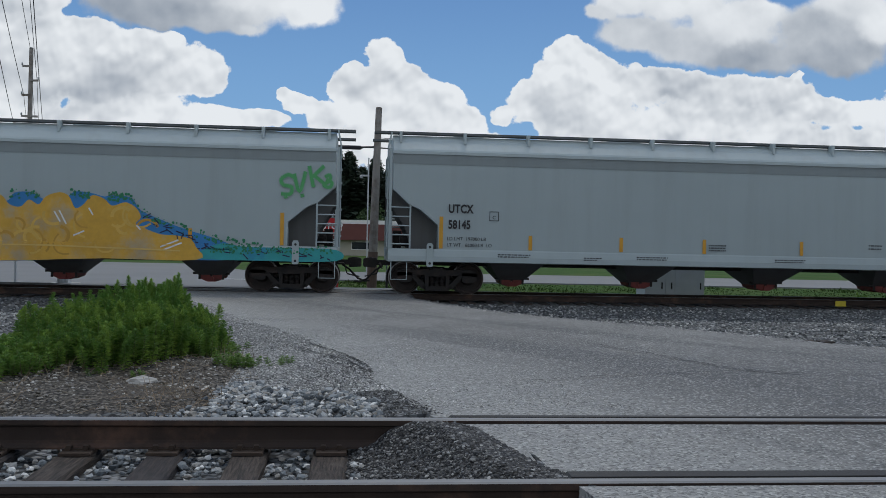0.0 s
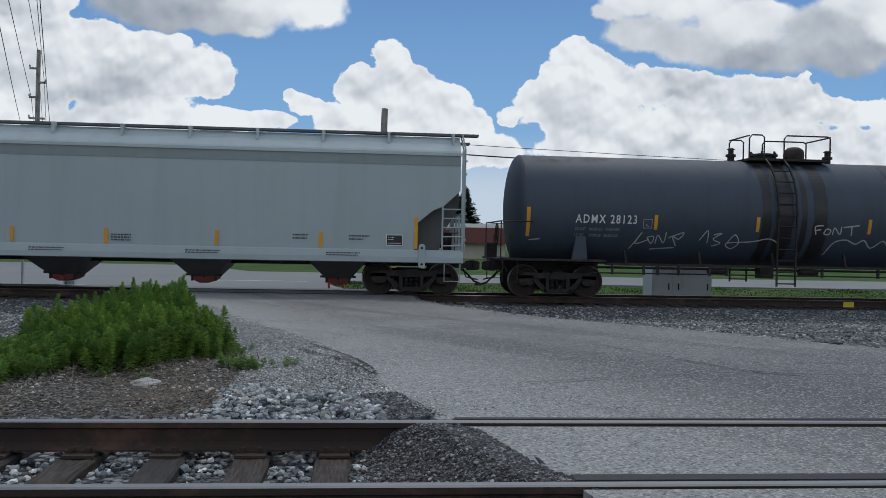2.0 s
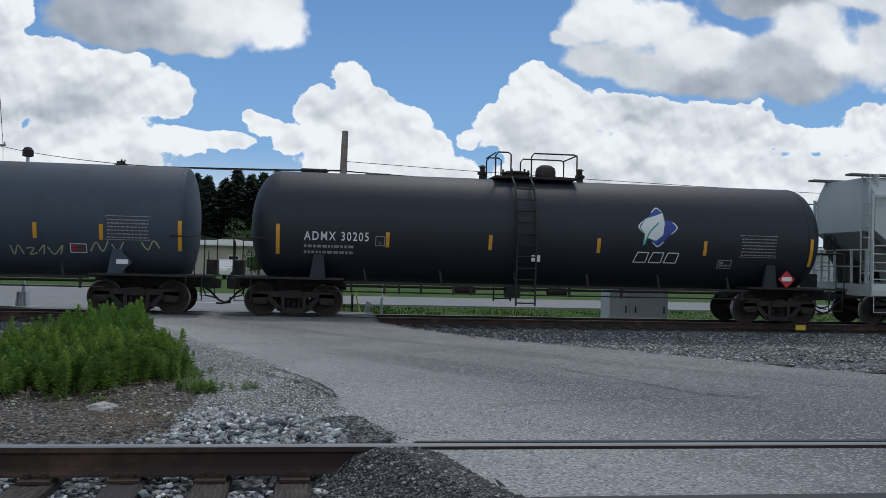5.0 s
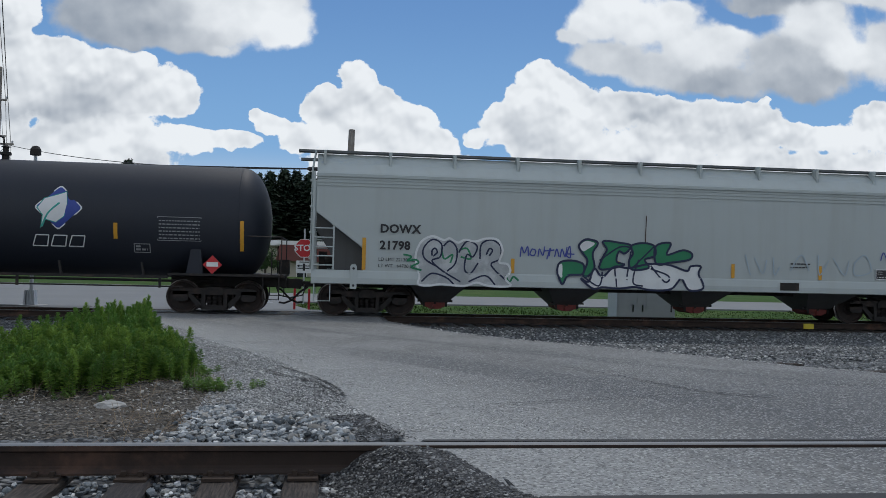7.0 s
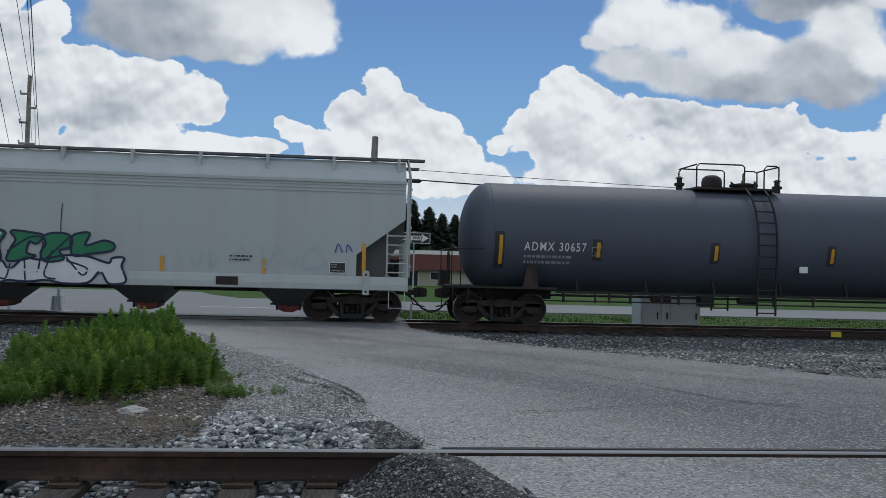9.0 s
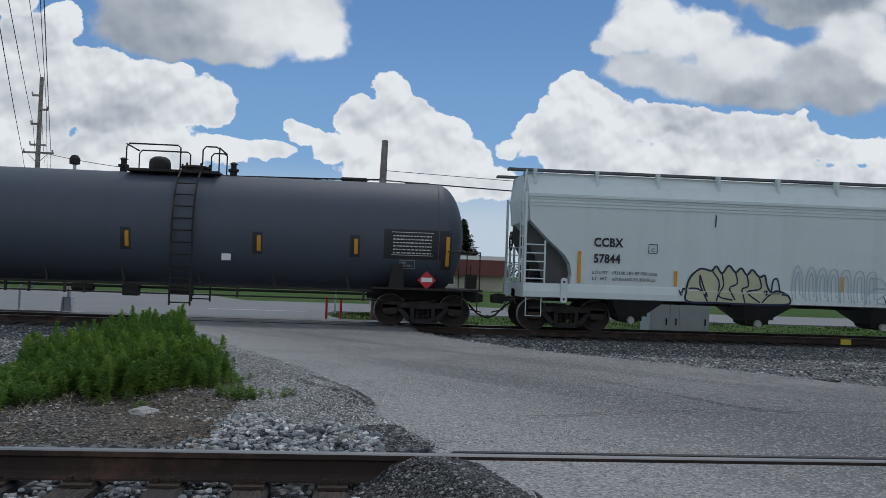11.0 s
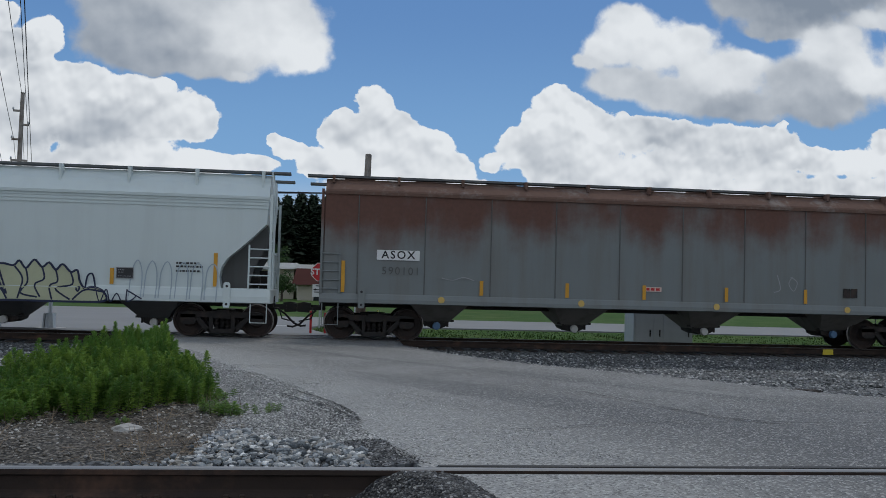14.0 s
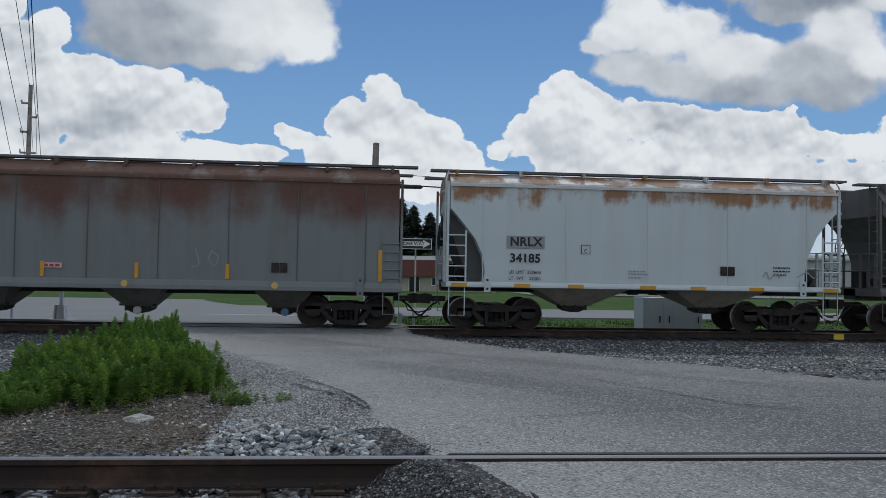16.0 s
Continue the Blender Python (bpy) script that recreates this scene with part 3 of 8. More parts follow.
M_TANK_SLATE = car_paint("tank_slate_paint", (0.064, 0.08, 0.107), (0.05, 0.05, 0.055), grime=0.25, rough=0.6)


# ---------------------------------------------------------------- mesh helpers
def part(name, bm, mat, parent=None, label="", smooth=False, at=None):
    """One mesh object from a bmesh, under a thing or a part."""
    me = bpy.data.meshes.new(name)
    bmesh.ops.recalc_face_normals(bm, faces=bm.faces[:])
    bm.to_mesh(me)
    bm.free()
    return part_of(name, me, mat, parent, label, smooth, at)


def part_of(name, me, mat, parent=None, label="", smooth=False, at=None):
    for m in (mat if isinstance(mat, (list, tuple)) else [mat]):
        if m.name not in me.materials:
            me.materials.append(m)
    if smooth:
        me.shade_smooth()
    ob = new(name, me)
    if parent:
        ob.parent = parent
    if at is not None:
        ob.matrix_basis = at
    return tagged(ob, label)


def box(bm, x0, x1, y0, y1, z0, z1, m=None):
    vs = [bm.verts.new((x, y, z)) for x in (x0, x1) for y in (y0, y1) for z in (z0, z1)]
    if m is not None:
        for v in vs:
            v.co = m @ v.co
    for f in ((0, 1, 3, 2), (4, 6, 7, 5), (0, 4, 5, 1), (2, 3, 7, 6), (0, 2, 6, 4), (1, 5, 7, 3)):
        bm.faces.new([vs[k] for k in f])
    return vs


def slab(bm, poly, y0, y1):
    """A polygon in x, z given a thickness in y."""
    a = [bm.verts.new((x, y0, z)) for x, z in poly]
    b = [bm.verts.new((x, y1, z)) for x, z in poly]
    bm.faces.new(a)
    bm.faces.new(b[::-1])
    for k in range(len(poly)):
        j = (k + 1) % len(poly)
        bm.faces.new((a[k], b[k], b[j], a[j]))


def beam(bm, p, q, r, seg=8, r2=None):
    """A round bar from p to q."""
    p, q = Vector(p), Vector(q)
    d = q - p
    side = d.orthogonal().normalized()
    up = d.cross(side).normalized()
    rings = []
    for c, rr in ((p, r), (q, r if r2 is None else r2)):
        rings.append([bm.verts.new(c + rr * (math.cos(2 * math.pi * k / seg) * side + math.sin(2 * math.pi * k / seg) * up)) for k in range(seg)])
    for k in range(seg):
        j = (k + 1) % seg
        bm.faces.new((rings[0][k], rings[0][j], rings[1][j], rings[1][k]))
    bm.faces.new(rings[0][::-1])
    bm.faces.new(rings[1])


def tube(bm, pts, r, seg=6):
    """A bent round bar through the points, in one piece."""
    pts = [Vector(v) for v in pts]
    rings, side = [], None
    for k, p in enumerate(pts):
        d = (pts[min(k + 1, len(pts) - 1)] - pts[max(k - 1, 0)]).normalized()
        side = d.orthogonal().normalized() if side is None else (side - d * side.dot(d)).normalized()
        up = d.cross(side)
        rings.append([bm.verts.new(p + r * (math.cos(2 * math.pi * j / seg) * side + math.sin(2 * math.pi * j / seg) * up)) for j in range(seg)])
    for a, b in zip(rings, rings[1:]):
        for j in range(seg):
            bm.faces.new((a[j], a[(j + 1) % seg], b[(j + 1) % seg], b[j]))
    bm.faces.new(rings[0][::-1])
    bm.faces.new(rings[-1])


def turned(bm, profile, axis="x", seg=24, at=(0, 0, 0)):
    """A profile of (along, radius) turned about an axis."""
    rings = []
    at = Vector(at)
    for s, r in profile:
        ring = []
        for k in range(seg):
            c, d = r * math.cos(2 * math.pi * k / seg), r * math.sin(2 * math.pi * k / seg)
            ring.append(bm.verts.new(at + Vector({"x": (s, c, d), "y": (c, s, d), "z": (c, d, s)}[axis])))
        rings.append(ring)
    for a, b in zip(rings, rings[1:]):
        for k in range(seg):
            j = (k + 1) % seg
            bm.faces.new((a[k], a[j], b[j], b[k]))
    bm.faces.new(rings[0][::-1])
    bm.faces.new(rings[-1])


def smooth_path(pts, steps=5, closed=False):
    """Catmull-Rom through the points."""
    n = len(pts)
    out = []
    for k in range(n if closed else n - 1):
        p = [Vector(pts[(k + d) % n] if closed else pts[min(max(k + d, 0), n - 1)]) for d in (-1, 0, 1, 2)]
        for s in range(steps):
            t = s / steps
            out.append(0.5 * (2 * p[1] + (p[2] - p[0]) * t + (2 * p[0] - 5 * p[1] + 4 * p[2] - p[3]) * t * t + (3 * p[1] - p[0] - 3 * p[2] + p[3]) * t ** 3))
    if not closed:
        out.append(Vector(pts[-1]))
    return out


def stroke(bm, pts, width, y, skin=None, closed=False):
    """A painted line on a wall at y: points are x, z. skin maps x, z to a place on a curved shell."""
    pts = smooth_path([(a, b) for a, b in pts], 5, closed)
    if closed:
        pts.append(pts[0])
    prev = None
    place = skin or (lambda x, z: (x, y, z))
    for k, p in enumerate(pts):
        d = (pts[min(k + 1, len(pts) - 1)] - pts[max(k - 1, 0)]).normalized()
        nrm = Vector((-d.y, d.x)) * width / 2
        over = Vector((0, -0.00012 * k, 0))      # a line that crosses itself lies over itself
        cur = [bm.verts.new(Vector(place(*(p + nrm))) + over), bm.verts.new(Vector(place(*(p - nrm))) + over)]
        if prev:
            bm.faces.new((prev[0], prev[1], cur[1], cur[0]))
        prev = cur


def blob(bm, pts, y):
    bm.faces.new([bm.verts.new((p.x, y, p.y)) for p in smooth_path(pts, 4, True)])


def lettering(text, size, m, mat, parent, align="LEFT", spacing=1.0, bold=0.0, wide=1.0):
    cu = bpy.data.curves.new("lettering", "FONT")
    cu.body, cu.size, cu.align_x, cu.align_y, cu.space_character = text, size, align, "CENTER", spacing
    cu.extrude, cu.offset, cu.resolution_u = 0.001, bold, 3
    cu.materials.append(mat)
    ob = new("lettering", cu)
    ob.parent, ob.matrix_basis = parent, m @ Matrix.Diagonal((wide, 1, 1, 1))
    return ob


def thing(name, m, label, category, group="", kind=""):
    ob = new(name)
    ob.empty_display_size = 0.2
    ob.matrix_basis = m
    return tagged(ob, label, category, group, kind)


# ---------------------------------------------------------------- ground, roads, tracks
def lerp(v, points):
    """Piecewise linear."""
    if v <= points[0][0]:
        return points[0][1]
    for (a, p), (b, q) in zip(points, points[1:]):
        if v <= b:
            return p + (q - p) * (v - a) / (b - a)
    return points[-1][1]


ROAD_WEST = [(-3, 1.2), (4.0, 1.15), (4.3, 1.1), (4.6, 0.97), (4.95, 0.88), (5.54, 0.75), (5.75, 0.57), (6.6, 0.32), (7.5, 0.1), (8.8, 0.0), (10.5, -0.42), (12.3, -0.95), (14.9, -1.9), (18.9, -2.95), (21, -3.9), (23.5, -5.0), (27.8, -7.0)]
ROAD_EAST = [(-3, 60), (9.0, 60), (9.3, 9.5), (9.8, 7.6), (11.3, 6.3), (14.2, 4.95), (16.3, 3.55), (19.0, 2.5), (22.4, 1.6), (23.5, 1.45), (27.8, 1.6)]


def road_z(y):
    return lerp(y, [(0, -0.012), (6.2, -0.012), (12, -0.12), (20, -0.30), (23.5, -0.345), (28, -0.345), (33, -0.62), (60, -0.62)])


def smoothstep(v, a, b):
    v = min(max((v - a) / (b - a), 0), 1)
    return v * v * (3 - 2 * v)


def ground_z(x, y):
    """Bare ground under everything: rough verge, far trackbed, flat land beyond."""
    base = lerp(y, [(-60, -0.3), (3.4, -0.26), (6.7, -0.26), (7.2, -0.2), (9, -0.2), (13, -0.36), (20, -0.62), (22.3, -0.78), (24.5, -0.57), (27.6, -0.57), (28.9, -0.95), (34, -0.85), (39, -0.67), (50, -0.67), (90, -0.45), (200, -0.3), (3000, -0.5)])
    mound = 0.16 * math.exp(-((x + 2.6) / 1.6) ** 2 - ((y - 9.3) / 1.7) ** 2)
    rough = 0.0
    if 6.2 < y < 23:
        rough = 0.05 * noise.noise((x * 0.9, y * 0.9, 0)) + 0.02 * noise.noise((x * 3, y * 3, 4))
    west, east = lerp(y, ROAD_WEST), lerp(y, ROAD_EAST)
    if y < 28.5:
        out = max(west - x, x - east)
        under = road_z(y) - 0.05 + (0.056 + 0.014 * noise.noise((x * 4, y * 4, 3))) * smoothstep(out, -0.3, -0.02)
        edge = smoothstep(out, 0.05, 1.1 if 5.8 < y < 23 else 0.35)
        if y > 5.88:
            return under + (base + mound + rough - under) * edge
        return min(base, under) if out > 0 else under
    return base + rough


def grid_mesh(xs, ys, fz):
    vs = [(x, y, fz(x, y)) for y in ys for x in xs]
    n = len(xs)
    fs = [(j * n + i, j * n + i + 1, (j + 1) * n + i + 1, (j + 1) * n + i) for j in range(len(ys) - 1) for i in range(n - 1)]
    me = bpy.data.meshes.new("sheet")
    me.from_pydata(vs, [], fs)
    return me


def steps(*stretches):
    out = []
    for a, b, d in stretches:
        k = max(1, round((b - a) / d))
        out += [a + (b - a) * i / k for i in range(k)]
    return out + [stretches[-1][1]]


def build_ground():
    xs = steps((-2500, -300, 300), (-300, -40, 20), (-40, -8, 2), (-8, 9, 0.16), (9, 40, 1.5), (40, 300, 20), (300, 2500, 300))
    ys = steps((-60, 2, 6), (2, 5.8, 0.2), (5.8, 15, 0.14), (15, 30, 0.3), (30, 60, 2), (60, 200, 10), (200, 3000, 350))
    me = grid_mesh(xs, ys, ground_z)
    me.materials.append(M_SOIL), me.materials.append(M_BALLAST), me.materials.append(M_GRASS), me.materials.append(M_PALE_GRAVEL)
    for f in me.polygons:
        x, y = f.center.x, f.center.y
        out = lerp(y, ROAD_WEST) - x + 0.25 * noise.noise((x * 1.5, y * 1.5, 2))
        past = x - lerp(y, ROAD_EAST) + 0.3 * noise.noise((x * 1.5, y * 1.5, 7))
        if 5.7 < y < 7.4 and -0.3 < out < lerp(y, [(5.7, 0.8), (7.4, 0.3)]):
            f.material_index = 1
        elif 6.4 < y < 24 and (-0.3 < out < 1.05 or 9 < y < 20 and -0.3 < past < 0.6):
            f.material_index = 3
        elif y > 28.7 or y < -20 or abs(x) > 60:
            f.material_index = 2
        elif y > 20.8 or (x > 1 and y > 7) or y < 6.9 or (x < -4 and y > 14):
            f.material_index = 1
    ob = new("ground", me)
    tagged(ob, "rough ground of gravel, dirt and mown grass", "ground", kind="structure")


def ribbon(name, ys, west, east, fz, mat, label, across=24, category="road"):
    """A road sheet with thickness between two edges given by y."""
    vs, fs = [], []
    n = across + 1
    for y in ys:
        a, b = west(y), east(y)
        for k in range(n):
            s = (k / across)
            s = s * s * 0.55 + s * 0.45 if b - a > 20 else s
            wob = 0.05 * noise.noise((y * 2.3, a, 1.0)) + 0.03 * noise.noise((y * 9, a, 3.0)) if k in (0, across) and y < 60 else 0
            x = a + (b - a) * s + wob
            vs.append((x, y, fz(y) + (0.012 * noise.noise((x * 0.5, y * 0.5, 7)) if y > 7 and y < 23 else 0)))
    m = len(vs)
    vs += [(x, y, z - 0.16) for x, y, z in vs]
    rows = len(ys)
    for j in range(rows - 1):
        for k in range(across):
            q = (j * n + k, j * n + k + 1, (j + 1) * n + k + 1, (j + 1) * n + k)
            fs += [q, tuple(v + m for v in q[::-1])]
        for k in (0, across):
            fs.append((j * n + k, (j + 1) * n + k, (j + 1) * n + k + m, j * n + k + m))
    for j in (0, rows - 1):
        for k in range(across):
            fs.append((j * n + k, j * n + k + 1, j * n + k + 1 + m, j * n + k + m))
    me = bpy.data.meshes.new(name)
    me.from_pydata(vs, [], fs)
    bm = bmesh.new()
    bm.from_mesh(me)
    ob = part(name, bm, mat)
    return tagged(ob, label, category, kind="structure")


def rail_section(head=0.037, foot=0.075, h=0.18):
    """Half-outline of a flat-bottomed rail, from the foot to the head, mirrored."""
    half = [(foot, 0), (foot, 0.012), (0.02, 0.03), (0.009, 0.045), (0.009, 0.125), (head, 0.14), (head, h - 0.008), (head - 0.01, h)]
    return half + [(-a, b) for a, b in half[::-1]]


def rail(name, x0, x1, y, top, parent):
    sec = rail_section()
    bm = bmesh.new()
    a = [bm.verts.new((x0, y + u, top - 0.18 + v)) for u, v in sec]
    b = [bm.verts.new((x1, y + u, top - 0.18 + v)) for u, v in sec]
    bm.faces.new(a)
    bm.faces.new(b[::-1])
    for k in range(len(sec)):
        j = (k + 1) % len(sec)
        f = bm.faces.new((a[k], b[k], b[j], a[j]))
        f.material_index = 1 if sec[k][1] > 0.17 and sec[j][1] > 0.17 else 0
    return part(name, bm, [M_RAIL_SIDE, M_RAIL_TOP], parent, "rust-brown steel rail with a polished head")


def worn_tie(length, seedv):
    """A sleeper along y with checked, rounded edges."""
    rnd = random.Random(seedv)
    bm = bmesh.new()
    n = 9
    rings = []
    for k in range(n + 1):
        y = -length / 2 + length * k / n
        w, h = 0.112 + rnd.uniform(-0.006, 0.006), 0.17
        c = 0.014 + rnd.uniform(0, 0.012)
        top = rnd.uniform(-0.006, 0.004)
        rings.append([bm.verts.new((a, y, b)) for a, b in ((-w, -h), (w, -h), (w, -c), (w - c, top), (0, top - rnd.uniform(0, 0.008)), (-w + c, top), (-w, -c))])
    for a, b in zip(rings, rings[1:]):
        for k in range(7):
            j = (k + 1) % 7
            bm.faces.new((a[k], a[j], b[j], b[k]))
    bm.faces.new(rings[0][::-1])
    bm.faces.new(rings[-1])
    me = bpy.data.meshes.new("tie")
    bmesh.ops.recalc_face_normals(bm, faces=bm.faces[:])
    bm.to_mesh(me)
    bm.free()
    return me


def spike_mesh():
    bm = bmesh.new()
    box(bm, -0.011, 0.011, -0.011, 0.011, -0.03, 0.018)
    slab(bm, [(-0.018, 0.018), (0.018, 0.018), (0.014, 0.034), (-0.014, 0.034)], -0.014, 0.026)
    me = bpy.data.meshes.new("spike")
    bm.to_mesh(me)
    bm.free()
    return me


def plate_mesh():
    bm = bmesh.new()
    slab(bm, [(-0.095, 0), (0.095, 0), (0.095, 0.014), (0.09, 0.018), (-0.09, 0.018), (-0.095, 0.014)], -0.17, 0.17)
    box(bm, -0.095, 0.095, -0.093, -0.078, 0.018, 0.03)
    box(bm, -0.095, 0.095, 0.078, 0.093, 0.018, 0.03)
    me = bpy.data.meshes.new("tie_plate")
    bmesh.ops.recalc_face_normals(bm, faces=bm.faces[:])
    bm.to_mesh(me)
    bm.free()
    return me


def build_track(name, rails_y, top, span, ties, label, detail):
    tr = thing(name, pose(0, 0, 0), label, "railway track", kind="structure")
    for y in rails_y:
        rail("rail", span[0], span[1], y, top, tr)
    tms = [worn_tie(2.6, s) for s in range(4)]
    pm, sm = plate_mesh(), spike_mesh()
    cy = sum(rails_y) / 2
    rnd = random.Random(5)
    for k, x in enumerate(ties):
        part_of("tie", tms[k % 4], M_TIE, tr, at=pose(x + rnd.uniform(-0.02, 0.02), cy + rnd.uniform(-0.04, 0.04), top - 0.2, 0, 0, rnd.uniform(-1.5, 1.5)))
        if detail:
            for y in rails_y:
                part_of("tie_plate", pm, M_PLATE, tr, at=pose(x, y, top - 0.2))
                for dx, dy, a in ((-0.05, -0.1, 0), (0.05, -0.1, 0), (-0.05, 0.1, 180), (0.05, 0.1, 180)):
                    part_of("spike", sm, M_PLATE, tr, at=pose(x + dx, y + dy, top - 0.183, 0, 0, a + rnd.uniform(-8, 8)))
    return tr


NEAR_Y = (4.25, 5.75)
build_ground()
# the road is cut by the two near rails: three sheets
ribbon("road", steps((-3, 4.18, 0.5)), lambda y: lerp(y, ROAD_WEST), lambda y: 60, road_z, M_ASPHALT, "pale worn asphalt road crossing the railway")
ribbon("road", steps((4.405, 5.63, 0.12)), lambda y: lerp(y, ROAD_WEST), lambda y: 60, road_z, M_ASPHALT, "worn asphalt between the rails of the crossing")
ribbon("road", steps((5.85, 9.3, 0.2), (9.3, 25.1, 0.3)), lambda y: lerp(y, ROAD_WEST), lambda y: lerp(y, ROAD_EAST), road_z, M_ASPHALT, "pale worn asphalt road with cracks and ragged edges", 60)
ribbon("road", steps((25.30, 26.60, 0.3)), lambda y: lerp(y, ROAD_WEST), lambda y: lerp(y, ROAD_EAST), road_z, M_ASPHALT, "asphalt between the rails of the far crossing")
ribbon("road", steps((26.8, 28, 0.4), (28, 39.5, 1)), lambda y: lerp(y, [(26, -7), (28, -9), (31, -22), (40, -30)]), lambda y: lerp(y, [(26, 1.55), (29, 1.3), (33, -0.6), (37, -1.4), (39.5, -1.0)]), road_z, M_STREET, "grey road mouth between the railway and the street")
ribbon("street", steps((39.5, 49.5, 1.25)), lambda y: -260, lambda y: 260, road_z, M_STREET, "pale grey street running beside the railway", 60)
ribbon("street", steps((49.5, 95, 4)), lambda y: lerp(y, [(49.5, -40), (95, -46)]), lambda y: lerp(y, [(49.5, -6), (56, -9), (95, -14)]), road_z, M_STREET, "pale grey side street between lawns", 12)
near_ties = [-0.12 - 0.512 * k for k in range(-1, 14)]
build_track("railway_track_near", NEAR_Y, 0.0, (-40, 60), near_ties, "rusty railway track on wooden ties set in stone ballast", True)
build_track("railway_track_far", (FAR_Y - 0.7525, FAR_Y + 0.7525), FAR_Z, (-160, 160), [-30 + 0.52 * k for k in range(120) if not -6 < -30 + 0.52 * k < 1.3], "dark railway track on a ballast bed under the train", False)

for x0, y0, y1, label in ((1.05, 4.295, 4.40, "black rubber flangeway strip along the rail"), (0.62, 5.79, 5.845, "dark flangeway strip along the rail")):
    bm = bmesh.new()
    slab(bm, [(x0, -0.2), (60, -0.2), (60, 0.004), (x0 + 0.03, 0.004), (x0, -0.02)], y0, y1)
    tagged(part("flangeway_strip", bm, M_RUBBER), label, "crossing panel", kind="structure")
bm = bmesh.new()
box(bm, -6.2, -2.2, 38.25, 38.4, -0.625, -0.61)
tagged(part("road_marking", bm, M_WHITE), "white painted line on the grey road", "road marking", kind="structure")


def millings_heap(x, y):
    """Dark loose asphalt tipped against the end of the crossing, between the rails."""
    edge = lerp(y, [(4.3, 1.12), (4.6, 0.99), (5.0, 0.88), (5.5, 0.76), (5.7, 0.57)])
    s = smoothstep(x, edge - 0.66, edge - 0.06)
    bulge = 0.05 * math.exp(-((x - edge + 0.25) / 0.18) ** 2)
    return -0.23 + 0.225 * s ** 0.8 + bulge * s * 0.5 + 0.022 * noise.noise((x * 9, y * 9, 1)) + 0.014 * noise.noise((x * 24, y * 24, 5))


heap = grid_mesh(steps((-0.1, 1.3, 0.02)), steps((4.30, 5.71, 0.02)), millings_heap)
for v in heap.vertices:
    v.co.z = min(v.co.z, -0.008 if v.co.x < lerp(v.co.y, ROAD_WEST) + 0.03 else -0.03)
tagged(part_of("asphalt_heap", heap, M_MILLINGS, smooth=False), "dark loose asphalt heaped at the end of the crossing", "asphalt", kind="structure")


# ---------------------------------------------------------------- freight cars
WHEELSETS, CARS = [], []


def wheelset_mesh():
    bm = bmesh.new()
    for s in (-1, 1):
        prof = [(0.655, 0.16), (0.655, WHEEL_R + 0.02), (0.685, WHEEL_R + 0.025), (0.70, WHEEL_R), (0.80, WHEEL_R - 0.005), (0.80, WHEEL_R - 0.055), (0.765, WHEEL_R - 0.075), (0.745, 0.2), (0.80, 0.14), (0.80, 0.085), (0.93, 0.08)]
        turned(bm, [(s * a, b) for a, b in prof], "y", 32)
    turned(bm, [(-0.66, 0.09), (0.66, 0.09)], "y", 12)
    for s in (-1, 1):
        for k in range(3):
            a = 2 * math.pi * k / 3
            beam(bm, (0.06 * math.cos(a), s * 0.93, 0.06 * math.sin(a)), (0.06 * math.cos(a), s * 0.955, 0.06 * math.sin(a)), 0.018, 6)
    for f in bm.faces:
        c = f.calc_center_median()
        if abs(math.hypot(c.x, c.z) - WHEEL_R) < 0.02 and 0.69 < abs(c.y) < 0.81:
            f.material_index = 1
    me = bpy.data.meshes.new("wheelset")
    bmesh.ops.recalc_face_normals(bm, faces=bm.faces[:])
    bm.to_mesh(me)
    bm.free()
    return me


def side_frame_mesh():
    """Cast truck side frame with its two windows, along x; the axles are 0.9 m from the middle."""
    bm = bmesh.new()
    for y0, y1 in ((-0.08, 0.08),):
        slab(bm, [(-1.1, 0.62), (-0.95, 0.68), (0.95, 0.68), (1.1, 0.62), (1.1, 0.5), (0.68, 0.52), (-0.68, 0.52), (-1.1, 0.5)], y0, y1)          # top chord
        for s in (-1, 1):
            slab(bm, [(s * 1.1, 0.6), (s * 0.7, 0.6), (s * 0.7, 0.36), (s * 0.78, 0.33), (s * 1.02, 0.33), (s * 1.1, 0.4)], y0, y1)          # journal box
            slab(bm, [(s * 0.74, 0.5), (s * 0.6, 0.52), (s * 0.28, 0.2), (s * 0.3, 0.13), (s * 0.42, 0.14)], y0, y1)          # diagonal
            slab(bm, [(s * 0.34, 0.55), (s * 0.24, 0.55), (s * 0.24, 0.16), (s * 0.34, 0.16)], y0 - 0.01, y1 + 0.01)          # column
        slab(bm, [(-0.4, 0.22), (0.4, 0.22), (0.34, 0.1), (-0.34, 0.1)], y0, y1)          # spring seat
    me = bpy.data.meshes.new("side_frame")
    bmesh.ops.recalc_face_normals(bm, faces=bm.faces[:])
    bm.to_mesh(me)
    bm.free()
    return me


def springs_mesh():
    bm = bmesh.new()
    for y in (0.0,):
        for x in (-0.15, 0.0, 0.15):
            for k in range(7):
                turned(bm, [(0.225 + 0.038 * k, 0.062), (0.24 + 0.038 * k, 0.068), (0.25 + 0.038 * k, 0.062)], "z", 10, (x, y, 0))
    me = bpy.data.meshes.new("springs")
    bm.to_mesh(me)
    bm.free()
    return me


